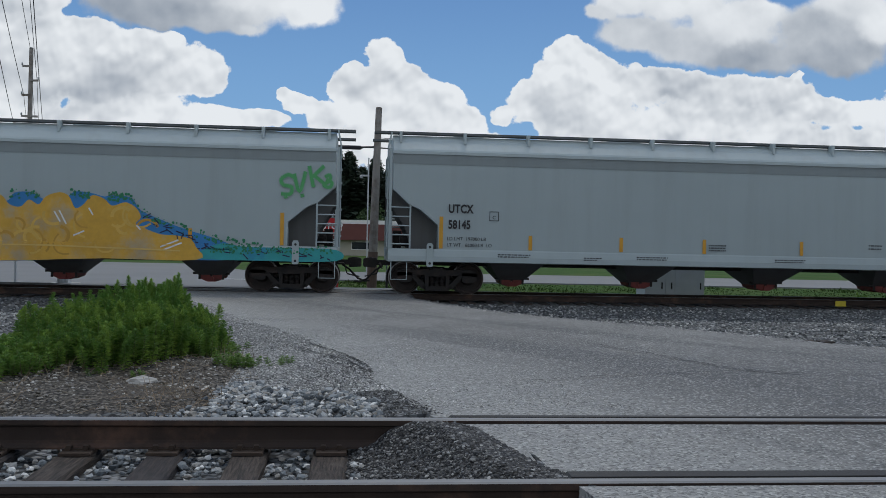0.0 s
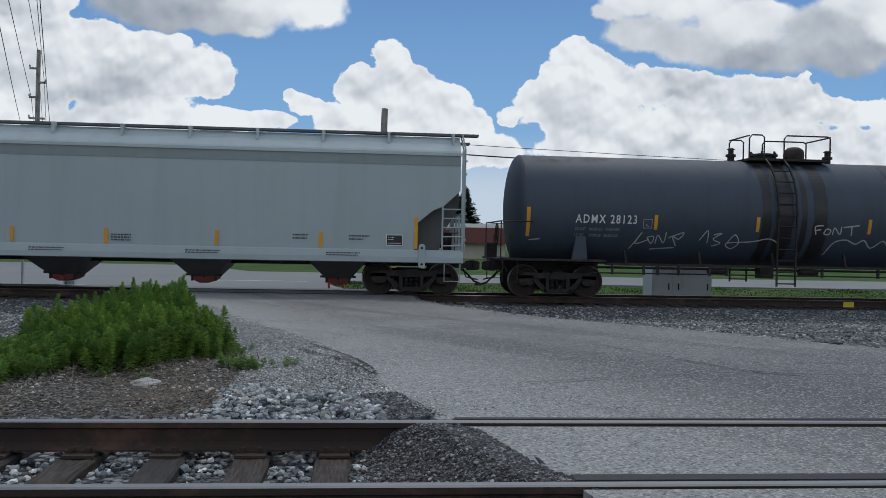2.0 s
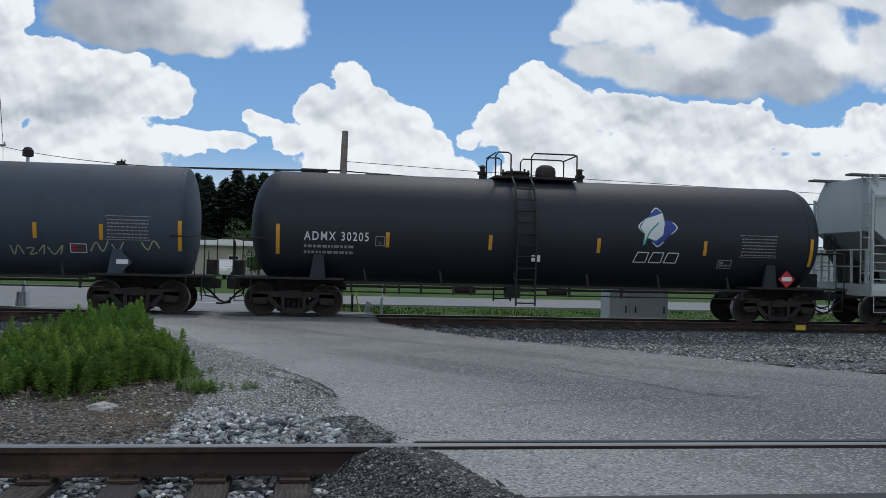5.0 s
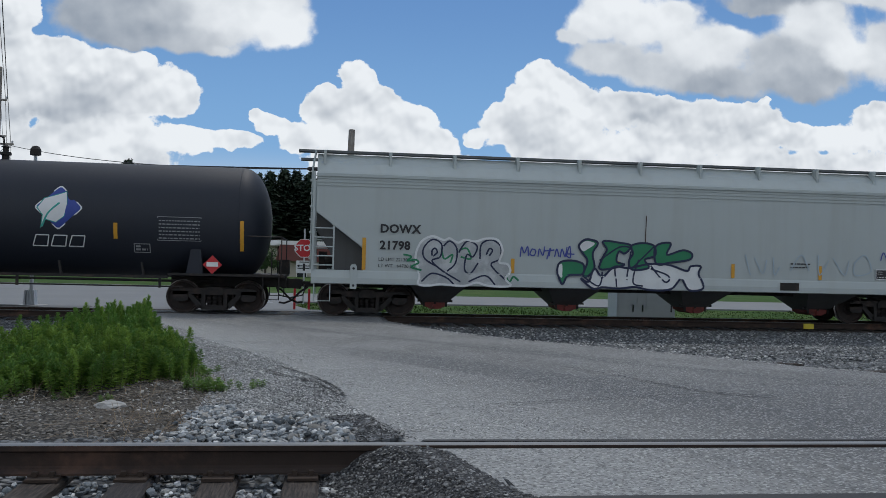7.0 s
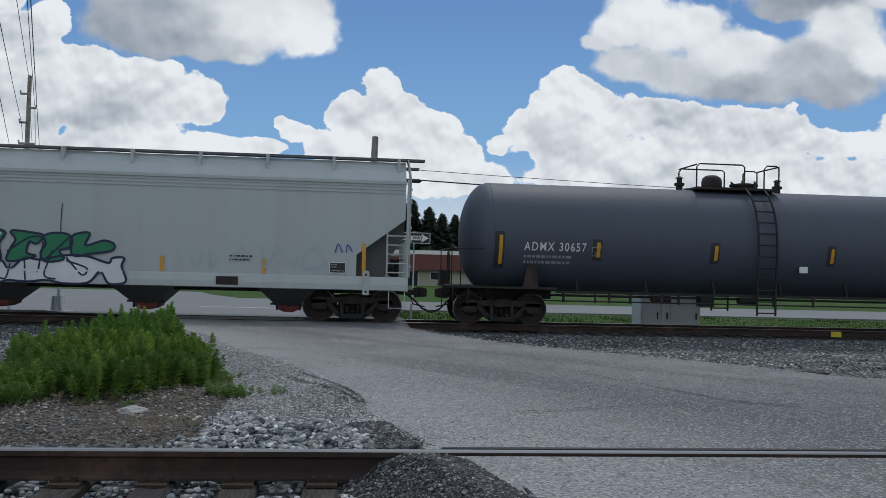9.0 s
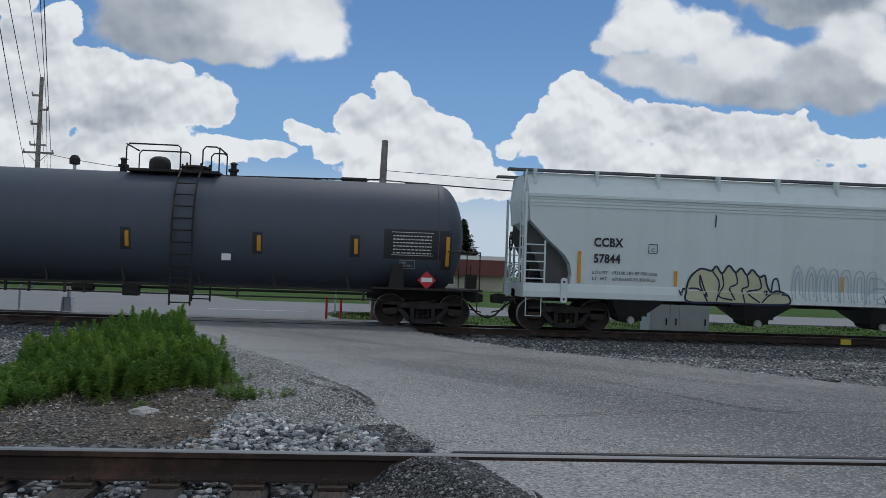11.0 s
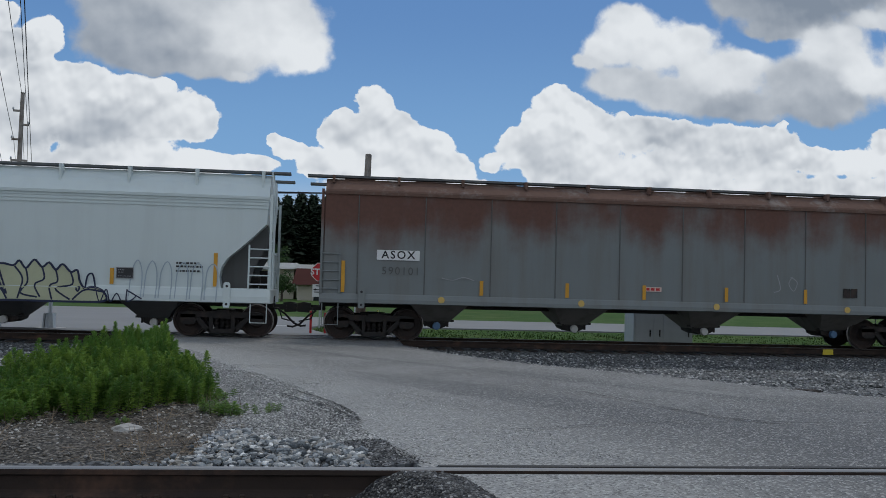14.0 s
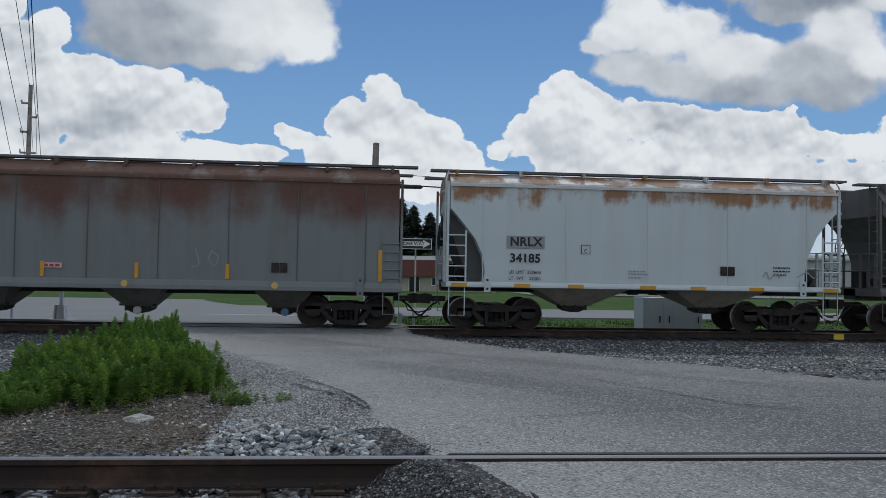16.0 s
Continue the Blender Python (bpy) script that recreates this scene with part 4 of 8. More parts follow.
def bolster_mesh():
    bm = bmesh.new()
    slab(bm, [(-0.23, 0.5), (0.23, 0.5), (0.23, 0.62), (0.15, 0.72), (-0.15, 0.72), (-0.23, 0.62)], -1.1, 1.1)
    for s in (-1, 1):
        box(bm, s * 0.42 - 0.05, s * 0.42 + 0.05, -0.8, 0.8, 0.3, 0.4)
    for y in (-0.72, 0.72):
        for s in (-1, 1):
            slab(bm, [(s * 0.44, 0.62), (s * 0.5, 0.62), (s * 0.5, 0.3), (s * 0.44, 0.3)], y - 0.05, y + 0.05)
    me = bpy.data.meshes.new("bolster")
    bmesh.ops.recalc_face_normals(bm, faces=bm.faces[:])
    bm.to_mesh(me)
    bm.free()
    return me


def coupler_mesh():
    bm = bmesh.new()
    box(bm, 0.0, 0.5, -0.07, 0.07, 0.75, 0.9)
    slab(bm, [(-0.28, 0.7), (0.05, 0.68), (0.1, 0.95), (-0.1, 0.98), (-0.28, 0.95)], -0.16, 0.02)
    slab(bm, [(-0.3, 0.72), (-0.12, 0.72), (-0.12, 0.93), (-0.3, 0.93)], 0.02, 0.14)
    tube(bm, [(0.25, -0.3, 0.75), (0.05, -0.32, 0.62), (-0.2, -0.3, 0.36), (-0.4, -0.28, 0.28), (-0.55, -0.26, 0.3)], 0.03)
    tube(bm, [(0.5, 0.25, 0.8), (0.2, 0.25, 0.8), (0.1, 0.2, 0.5), (-0.25, 0.15, 0.42)], 0.02)
    tube(bm, [(0.15, -0.2, 0.8), (0.15, -1.3, 0.85), (0.2, -1.4, 0.7)], 0.018)
    me = bpy.data.meshes.new("coupler")
    bmesh.ops.recalc_face_normals(bm, faces=bm.faces[:])
    bm.to_mesh(me)
    bm.free()
    return me


ME_WHEEL, ME_FRAME, ME_SPRING, ME_BOLSTER, ME_COUPLER = wheelset_mesh(), side_frame_mesh(), springs_mesh(), bolster_mesh(), coupler_mesh()


def running_gear(car, length, axles):
    """Two trucks and two couplers."""
    for a, b in ((axles[0], axles[1]), (axles[2], axles[3])):
        mid, half = (a + b) / 2, (b - a) / 2
        truck = part_of("truck", ME_BOLSTER, M_IRON, car, "rust-brown cast steel truck", at=pose(mid, 0, 0))
        for y in (-0.98, 0.98):
            part_of("side_frame", ME_FRAME, M_IRON, truck, at=pose(0, y, 0))
            tagged(part_of("spring_nest", ME_SPRING, M_IRON, truck, at=pose(0, y, 0)), kind="stuff")
        # dark plates added behind the springs to block the bright view through
        for y in (-0.62, 0.62):
            bm = bmesh.new()
            slab(bm, [(-0.42, 0.3), (0.42, 0.3), (0.36, 0.72), (-0.36, 0.72)], y - 0.06, y + 0.06)
            part("brake_beam", bm, M_IRON, truck)
        for s in (-1, 1):
            ws = part_of("wheelset", ME_WHEEL, [M_WHEEL, M_TREAD], truck, at=pose(s * half, 0, WHEEL_R))
            ws.data.polygons.foreach_set("use_smooth", [False] * len(ws.data.polygons))
            WHEELSETS.append((ws, s * half))
    part_of("coupler", ME_COUPLER, M_IRON, car, "rusty knuckle coupler with hanging air hose", at=pose(-0.35, 0, 0))
    part_of("coupler", ME_COUPLER, M_IRON, car, "rusty knuckle coupler with hanging air hose", at=pose(length + 0.35, 0, 0, 0, 0, 180))


def new_car(name, s0, label, length, axles):
    car = thing(name, pose(s0, FAR_Y, FAR_Z), label, "freight car", "freight cars of the train")
    CARS.append((car, s0))
    running_gear(car, length, axles)
    return car


def bars(car, x, z, rows, mat, y, wide=0.05, high=0.035, seedv=1, name="small_print", skin=None):
    """Lines of small print too fine to read: rows of (offset z, length)."""
    rnd = random.Random(seedv)
    bm = bmesh.new()
    for dz, ln in rows:
        u = 0.0
        while u < ln:
            w = rnd.uniform(0.5, 1.6) * wide
            a, b, c, d = [(skin or (lambda p, q: (p, y, q)))(x + p, z + dz + q) for p, q in ((u, 0), (min(u + w, ln), 0), (min(u + w, ln), high), (u, high))]
            bm.faces.new([bm.verts.new(v) for v in (a, b, c, d)])
            u += w + 0.4 * wide
    return tagged(part(name, bm, mat, car), kind="stuff")


def frame_mark(car, x, z, w, h, mat, y, t=0.02, skin=None):
    """A small outlined box mark."""
    bm = bmesh.new()
    for a, b, c, d in ((x, x + w, z, z + t), (x, x + w, z + h - t, z + h), (x, x + t, z, z + h), (x + w - t, x + w, z, z + h)):
        bm.faces.new([bm.verts.new((skin or (lambda p, q: (p, y, q)))(*v)) for v in ((a, c), (b, c), (b, d), (a, d))])
    return part("outlined_mark", bm, mat, car)


def dot_data_panel(car, x, z, y, mat_bg, mat_fg):
    """Black consolidated stencil box with white frame and two blocks of print."""
    bm = bmesh.new()
    bm.faces.new([bm.verts.new(v) for v in ((x, y, z), (x + 0.45, y, z), (x + 0.45, y, z + 0.3), (x, y, z + 0.3))])
    part("stencil_panel", bm, mat_bg, car)
    frame_mark(car, x, z, 0.45, 0.3, mat_fg, y - 0.003)
    bars(car, x + 0.05, z + 0.06, [(0.0, 0.35), (0.1, 0.16), (0.16, 0.16)], mat_fg, y - 0.003, high=0.015)


def reflectors(car, xs, z0, z1, y, tall=(), tz0=0, tz1=0, skin=None, w=0.1):
    for a, b, c in [(x, z0, z1) for x in xs] + [(x, tz0, tz1) for x in tall]:
        bm = bmesh.new()
        n = 6
        for k in range(n):
            p, q = b + (c - b) * k / n, b + (c - b) * (k + 1) / n
            f = skin or (lambda u, v: (u, y, v))
            bm.faces.new([bm.verts.new(f(*v)) for v in ((a - w / 2, p), (a + w / 2, p), (a + w / 2, q), (a - w / 2, q))])
        part("reflector", bm, M_YELLOW, car, "faded yellow reflective strip")


def ladder(car, x0, x1, z0, z1, y, mat, rungs=5, r=0.018, name="ladder"):
    bm = bmesh.new()
    for x in (x0, x1):
        box(bm, x - 0.022, x + 0.022, y - 0.02, y + 0.02, z0, z1)
    lad = part(name, bm, mat, car)
    bm = bmesh.new()
    beam(bm, (min(x0, x1), 0, 0), (max(x0, x1), 0, 0), r)
    rung = part("rung", bm, mat, lad, at=pose(0, y, z0 + (z1 - z0) * 0.5 / rungs))
    for k in range(1, rungs):
        part_of("rung", rung.data, mat, lad, at=pose(0, y, z0 + (z1 - z0) * (k + 0.5) / rungs))
    return lad


def hopper_car(name, label, s0, length, axles, bays, sill, top, deck, cut_l, cut_r, paint, roof_paint, bay_paint=None, gate=None, band=None,
               ribs=0, ridges=False, panel_l=True, panel_r=True, ladder_x=0.55, ladder_top=2.5, hatches=4, slope_mat=None, post_in=0.03, bay_half=0.78, caps=(), seam=None):
    """A covered hopper. x runs from its leading end, z from the rail, y -1.6 is the side that faces the road."""
    car = new_car(name, s0, label, length, axles)
    z0, z1 = sill
    # default bay and bulkhead colour has the shade of the recesses painted in
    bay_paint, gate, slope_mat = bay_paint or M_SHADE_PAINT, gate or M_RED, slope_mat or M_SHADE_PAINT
    # body: the side outline extruded across
    out = [(0.1, top), *cut_l, *[(length - x, z) for x, z in cut_r[::-1]], (length - 0.1, top)]
    bm = bmesh.new()
    slab(bm, out, -1.58, 1.58)
    part("body", bm, paint, car)
    # roof with its two slopes
    bm = bmesh.new()
    a = [(-1.58, top), (-1.53, top + 0.09), (-1.35, top + (deck - top) * 0.5), (-1.08, deck - 0.07), (1.08, deck - 0.07), (1.35, top + (deck - top) * 0.5), (1.53, top + 0.09), (1.58, top)]
    e = [[bm.verts.new((x, y, z)) for y, z in a] for x in (0.1, length - 0.1)]
    for k in range(7):
        bm.faces.new((e[0][k], e[1][k], e[1][k + 1], e[0][k + 1]))
    bm.faces.new(e[0]), bm.faces.new(e[1][::-1])
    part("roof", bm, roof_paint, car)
    # top chord lip
    for y in (-1, 1):
        bm = bmesh.new()
        box(bm, 0.08, length - 0.08, y * 1.575 if y > 0 else -1.625, 1.625 if y > 0 else -1.575, top - 0.05, top + 0.03)
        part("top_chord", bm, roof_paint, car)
        if band:
            # flat strip that carries the painted shade under the chord
            bm = bmesh.new()
            slab(bm, [(0.1, top - 0.32), (length - 0.1, top - 0.32), (length - 0.1, top - 0.052), (0.1, top - 0.052)], y * 1.582, y * 1.592)
            part("side_band", bm, band, car)
        if ridges:
            bm = bmesh.new()
            for k in range(3):
                z = top - 0.12 - 0.09 * k
                slab(bm, [(0.1, z), (length - 0.1, z), (length - 0.1, z + 0.035), (0.1, z + 0.035)], y * 1.581, y * 1.602)
            part("pressed_ridge", bm, paint, car)
        # side sill
        bm = bmesh.new()
        h = z1 - z0
        sec = [(-1.52, 0), (-1.64, 0.02), (-1.64, h * 0.45), (-1.6, h * 0.9), (-1.585, h), (-1.52, h)]
        q = [[bm.verts.new((x, u * -y, z0 + v)) for u, v in sec] for x in (0.0, length)]
        for k in range(6):
            bm.faces.new((q[0][k], q[1][k], q[1][(k + 1) % 6], q[0][(k + 1) % 6]))
        bm.faces.new(q[0]), bm.faces.new(q[1][::-1])
        part("side_sill", bm, paint, car)
        # running board with brackets
        bm = bmesh.new()
        box(bm, -0.42, length + 0.42, min(y * 0.86, y * 1.2), max(y * 0.86, y * 1.2), deck - 0.03, deck + 0.03)
        part("running_board", bm, M_WALKWAY, car)
        n = round(length / 1.85)
        for k in range(n + 1):
            x = 0.3 + (length - 0.6) * k / n
            bm = bmesh.new()
            slab(bm, [(x - 0.03, top + 0.28), (x + 0.03, top + 0.28), (x + 0.04, deck + 0.01), (x - 0.04, deck + 0.01)], min(y * 1.14, y * 1.4), max(y * 1.14, y * 1.4))
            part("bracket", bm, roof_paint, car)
        for k in range(ribs):
            x = 1.0 + (length - 2.0) * k / (ribs - 1)
            bm = bmesh.new()
            slab(bm, [(x - 0.012, z1), (x + 0.012, z1), (x + 0.012, top - 0.06), (x - 0.012, top - 0.06)], y * 1.581, y * 1.597)
            part("panel_seam", bm, seam or paint, car)
        # ends: posts, ladders, stirrups
        for side, post in ((0, post_in), (1, length - post_in)):
            sg = 1 if side == 0 else -1
            bm = bmesh.new()
            box(bm, post - 0.035, post + 0.035, min(y * 1.53, y * 1.6), max(y * 1.53, y * 1.6), z0, top + 0.08)
            part("corner_post", bm, paint, car)
            ladder(car, post, post + sg * ladder_x, z1, ladder_top, y * 1.61, paint, 5)
            bm = bmesh.new()
            tube(bm, [(post + sg * 0.05, y * 1.6, z0), (post + sg * 0.05, y * 1.6, 0.42), (post + sg * 0.48, y * 1.6, 0.42), (post + sg * 0.48, y * 1.6, z0)], 0.016)
            part("stirrup_step", bm, paint, car)
            if y < 0 and cut_l is not CUT_H:
                bm = bmesh.new()
                for yy in (-1.5, -1.1):
                    tube(bm, [(post - sg * 0.06, yy, z1), (post - sg * 0.06, yy, top + 0.15), (post + sg * 0.02, yy + 0.1, deck - 0.02)], 0.022)
                lad = part("end_ladder", bm, paint, car)
                bm = bmesh.new()
                beam(bm, (0, -1.5, 0), (0, -1.1, 0), 0.014, 5)
                box(bm, -0.05, 0.05, -1.535, -1.515, -0.03, 0.03)
                rung_me = bm
                for k in range(7):
                    at = pose(post - sg * 0.06, 0, z1 + 0.3 + (top - z1 - 0.3) * k / 6.5)
                    rung_me = part("rung", rung_me, paint, lad, at=at).data if k == 0 else part_of("rung", rung_me, paint, lad, at=at).data
            bm = bmesh.new()
            x = post + sg * 1.1
            slab(bm, [(x - 0.07, z0 - 0.12), (x + 0.07, z0 - 0.12), (x + 0.09, z0 - 0.08), (x + 0.09, z1 + 0.1), (x + 0.05, z1 + 0.16), (x - 0.05, z1 + 0.16), (x - 0.09, z1 + 0.1), (x - 0.09, z0 - 0.08)], min(y * 1.645, y * 1.665), max(y * 1.645, y * 1.665))
            lug = part("jacking_lug", bm, paint, car)
            for zz in (z0 - 0.03, z1 + 0.05):
                bm = bmesh.new()
                turned(bm, [(y * 1.66, 0.035), (y * 1.668, 0.035)], "y", 12, (x, 0, zz))
                part("lug_hole", bm, M_BLACK, lug)
            if (panel_l if side == 0 else panel_r):
                cut = cut_l if side == 0 else cut_r
                pts = [(x, z) for x, z in cut] + [(0.62, z1), (0.5, z1 + 0.5), (0.1, cut[0][1] - 0.45)]
                pts = pts if side == 0 else [(length - x, z) for x, z in pts]
                bm = bmesh.new()
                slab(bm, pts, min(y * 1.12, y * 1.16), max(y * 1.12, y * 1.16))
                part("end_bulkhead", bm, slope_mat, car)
    # end sills, brake gear and centre sill
    bm = bmesh.new()
    box(bm, 0.0, length, -0.3, 0.3, z0 - 0.12, z0 + 0.2)
    part("centre_sill", bm, M_IRON, car)
    for x, sg in ((0.0, 1), (length, -1)):
        bm = bmesh.new()
        box(bm, min(x, x + sg * 0.14), max(x, x + sg * 0.14), -1.5, 1.5, z0, z1 - 0.02)
        part("end_sill", bm, paint, car)
        bm = bmesh.new()
        for y in (-1.2, -0.45, 0.45, 1.2):
            box(bm, x + sg * 0.08 - 0.03, x + sg * 0.08 + 0.03, y - 0.03, y + 0.03, z1 - 0.02, z1 + 1.0)
        beam(bm, (x + sg * 0.08, -1.4, z1 + 1.0), (x + sg * 0.08, 1.4, z1 + 1.0), 0.02)
        beam(bm, (x + sg * 0.08, -1.4, z1 + 0.5), (x + sg * 0.08, 1.4, z1 + 0.5), 0.02)
        part("end_handrail", bm, paint, car)
        bm = bmesh.new()
        turned(bm, [(0.35, 0.12), (0.4, 0.17), (0.95, 0.17), (1.0, 0.12)], "x", 14, (x if sg > 0 else x - 1.35, -0.6, z1 + 0.22))
        box(bm, x + sg * 0.3 - 0.12, x + sg * 0.3 + 0.12, -0.2, 0.2, z1, z1 + 0.5)
        part("brake_cylinder", bm, M_IRON, car)
    bm = bmesh.new()
    for k in range(20):
        a, b = 2 * math.pi * k / 20, 2 * math.pi * (k + 1) / 20
        beam(bm, (-0.02, 0.5 + 0.28 * math.cos(a), z1 + 1.2 + 0.28 * math.sin(a)), (-0.02, 0.5 + 0.28 * math.cos(b), z1 + 1.2 + 0.28 * math.sin(b)), 0.018, 5)
    for k in range(4):
        a = math.pi * k / 4
        beam(bm, (-0.02, 0.5 + 0.28 * math.cos(a), z1 + 1.2 + 0.28 * math.sin(a)), (-0.02, 0.5 - 0.28 * math.cos(a), z1 + 1.2 - 0.28 * math.sin(a)), 0.012, 5)
    part("brake_wheel", bm, M_IRON, car)
    # discharge bays
    for number, x in enumerate(bays):
        bm = bmesh.new()
        r0 = [bm.verts.new(v) for v in ((x - bay_half, -1.3, z0), (x + bay_half, -1.3, z0), (x + bay_half, 1.3, z0), (x - bay_half, 1.3, z0))]
        r1 = [bm.verts.new(v) for v in ((x - 0.34, -0.42, z0 - 0.52), (x + 0.34, -0.42, z0 - 0.52), (x + 0.34, 0.42, z0 - 0.52), (x - 0.34, 0.42, z0 - 0.52))]
        for k in range(4):
            bm.faces.new((r0[k], r0[(k + 1) % 4], r1[(k + 1) % 4], r1[k]))
        bm.faces.new(r0), bm.faces.new(r1)
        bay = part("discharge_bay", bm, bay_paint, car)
        bm = bmesh.new()
        slab(bm, [(x - 0.36, z0 - 0.44), (x + 0.36, z0 - 0.44), (x + 0.3, z0 - 0.6), (x + 0.12, z0 - 0.68), (x - 0.12, z0 - 0.68), (x - 0.3, z0 - 0.6)], -0.46, 0.46)
        turned(bm, [(-0.52, 0.07), (0.52, 0.07)], "y", 12, (x, 0, z0 - 0.6))
        outlet = part("outlet_gate", bm, gate, bay, "red-brown discharge gate")
        bm = bmesh.new()
        box(bm, x - 0.5, x + 0.5, -0.5, -0.47, z0 - 0.48, z0 - 0.42)
        for dx in (-0.32, 0.0, 0.32):
            box(bm, x + dx - 0.03, x + dx + 0.03, -0.49, -0.46, z0 - 0.62, z0 - 0.42)
        part("gate_frame", bm, M_IRON, bay)
        if caps:
            bm = bmesh.new()
            turned(bm, [(-0.6, 0.02), (-0.6, 0.1), (-0.53, 0.115), (-0.5, 0.115)], "y", 16, (x, 0, z0 - 0.6))
            part("outlet_cap", bm, caps[number], outlet, "round outlet cap")
    # roof hatches along the middle
    for k in range(hatches):
        x = length * (k + 0.5) / hatches
        bm = bmesh.new()
        slab(bm, [(x - 0.42, deck - 0.15), (x + 0.42, deck - 0.15), (x + 0.42, deck + 0.05), (x + 0.34, deck + 0.1), (x - 0.34, deck + 0.1), (x - 0.42, deck + 0.05)], -0.5, 0.5)
        part("roof_hatch", bm, roof_paint, car)
    return car


SIDE = -1.600


def flat(x, z, y=SIDE):
    return pose(x, y, z, 90, 0, 0)


def plate_mark(car, x, z, mat, y=SIDE, skin=None):
    frame_mark(car, x, z, 0.26, 0.26, mat, y, 0.018, skin)
    p = (skin or (lambda a, b: (a, y, b)))(x + 0.13, z + 0.09)
    lettering("C", 0.13, pose(*p, 90), mat, car, "CENTER", bold=0.002)


TANK_R, TANK_Z = 1.56, 2.5


def on_tank(x, z, lift=0.006):
    d = max(min((z - TANK_Z) / TANK_R, 1), -1)
    return (x, -(TANK_R + lift) * math.cos(math.asin(d)), TANK_Z + (TANK_R + lift) * d)


def tank_text(car, text, size, x, z, mat, align="LEFT", spacing=1.0, bold=0.0):
    d = math.degrees(math.asin((z - TANK_Z) / TANK_R))
    p = on_tank(x, z, 0.012)
    return lettering(text, size, pose(*p, 90 - d, 0, 0), mat, car, align, spacing, bold, 0.76)


def tank_car(name, label, s0, length, axles, paint, tall, small, dome, ladder_at, head=0.75, backing=False):
    """A tank car: shell with dished heads, stub sills, ladder and railed top fittings."""
    car = new_car(name, s0, label, length, axles)
    bm = bmesh.new()
    prof = [(head - head * math.cos(a), max(TANK_R * math.sin(a), 0.02)) for a in [math.pi / 2 * (k / 10) ** 0.8 for k in range(11)]]
    full = prof + [(length * k / 6, TANK_R) for k in range(1, 6)] + [(length - u, r) for u, r in prof[::-1]]
    turned(bm, full, "x", 64, (0, 0, TANK_Z))
    part("tank", bm, paint, car, smooth=True)
    for x in (head, length - head):
        bm = bmesh.new()
        turned(bm, [(x - 0.015, TANK_R + 0.001), (x - 0.01, TANK_R + 0.007), (x + 0.01, TANK_R + 0.007), (x + 0.015, TANK_R + 0.001)], "x", 64, (0, 0, TANK_Z))
        part("weld_seam", bm, paint, car, smooth=True)
    bm = bmesh.new()
    for y in (-1.45, 1.45):
        box(bm, 2.6, length - 2.6, y - 0.04, y + 0.04, 0.93, 1.0)
        if y > 0:
            continue
        beam(bm, (2.2, y, 0.72), (length - 2.2, y, 0.72), 0.02)
        for x in (2.8, 3.7, 4.1, 4.7, 5.6, 6.1, 8.9, length * 0.62, length - 2.8):
            box(bm, x - 0.03, x + 0.03, y - 0.03, y + 0.03, 0.68, 0.95)
    beam(bm, (1.5, -0.5, 0.85), (length - 1.5, -0.5, 0.85), 0.035)
    part("underframe_rail", bm, M_IRON, car)
    for x in (length * 0.36, length * 0.52):
        bm = bmesh.new()
        turned(bm, [(x - 0.3, 0.06), (x - 0.27, 0.11), (x + 0.27, 0.11), (x + 0.3, 0.06)], "x", 14, (0, -0.7, 0.8))
        part("air_reservoir", bm, M_IRON, car)
    bm = bmesh.new()
    box(bm, length * 0.44 - 0.2, length * 0.44 + 0.2, -0.95, -0.6, 0.62, 0.95)
    part("control_valve", bm, M_IRON, car)
    for x, sg in ((0.0, 1), (length, -1)):
        bm = bmesh.new()
        box(bm, min(x - sg * 0.45, x + sg * 2.7), max(x - sg * 0.45, x + sg * 2.7), -0.28, 0.28, 0.72, 1.02)
        box(bm, min(x - sg * 0.45, x + sg * 2.6), max(x - sg * 0.45, x + sg * 2.6), -1.5, 1.5, 1.02, 1.08)
        part("stub_sill", bm, M_IRON, car)
        for y in (-1, 1):
            bm = bmesh.new()
            xx = x + sg * 1.9
            slab(bm, [(xx - 0.24, 1.05), (xx + 0.2, 1.05), (xx + 0.13, 1.72), (xx - 0.13, 1.72)], y * 1.35 - 0.08, y * 1.35 + 0.08)
            part("saddle", bm, M_IRON if backing else paint, car)
            bm = bmesh.new()
            tube(bm, [(x - sg * 0.35, y * 1.5, 1.05), (x - sg * 0.35, y * 1.5, 2.1), (x + sg * 0.55, y * 1.55, 2.1)], 0.02)
            tube(bm, [(x - sg * 0.1, y * 1.5, 1.05), (x - sg * 0.1, y * 1.5, 1.75)], 0.016)
            part("end_handrail", bm, M_IRON, car)
            bm = bmesh.new()
            tube(bm, [(x - sg * 0.3, y * 1.5, 1.02), (x - sg * 0.3, y * 1.5, 0.42), (x + sg * 0.12, y * 1.5, 0.42), (x + sg * 0.12, y * 1.5, 1.02)], 0.018)
            part("stirrup_step", bm, M_IRON, car)
        bm = bmesh.new()
        tube(bm, [(x - sg * 0.35, -1.5, 2.1), (x - sg * 0.35, 1.5, 2.1)], 0.02)
        box(bm, x - sg * 0.35 - 0.15, x - sg * 0.35 + 0.15, 0.2, 0.7, 1.08, 1.5)
        part("end_platform_box", bm, M_IRON, car)
    bm = bmesh.new()
    for k in range(20):
        a, b = 2 * math.pi * k / 20, 2 * math.pi * (k + 1) / 20
        beam(bm, (-0.38, -0.9 + 0.28 * math.cos(a), 1.75 + 0.28 * math.sin(a)), (-0.38, -0.9 + 0.28 * math.cos(b), 1.75 + 0.28 * math.sin(b)), 0.018, 5)
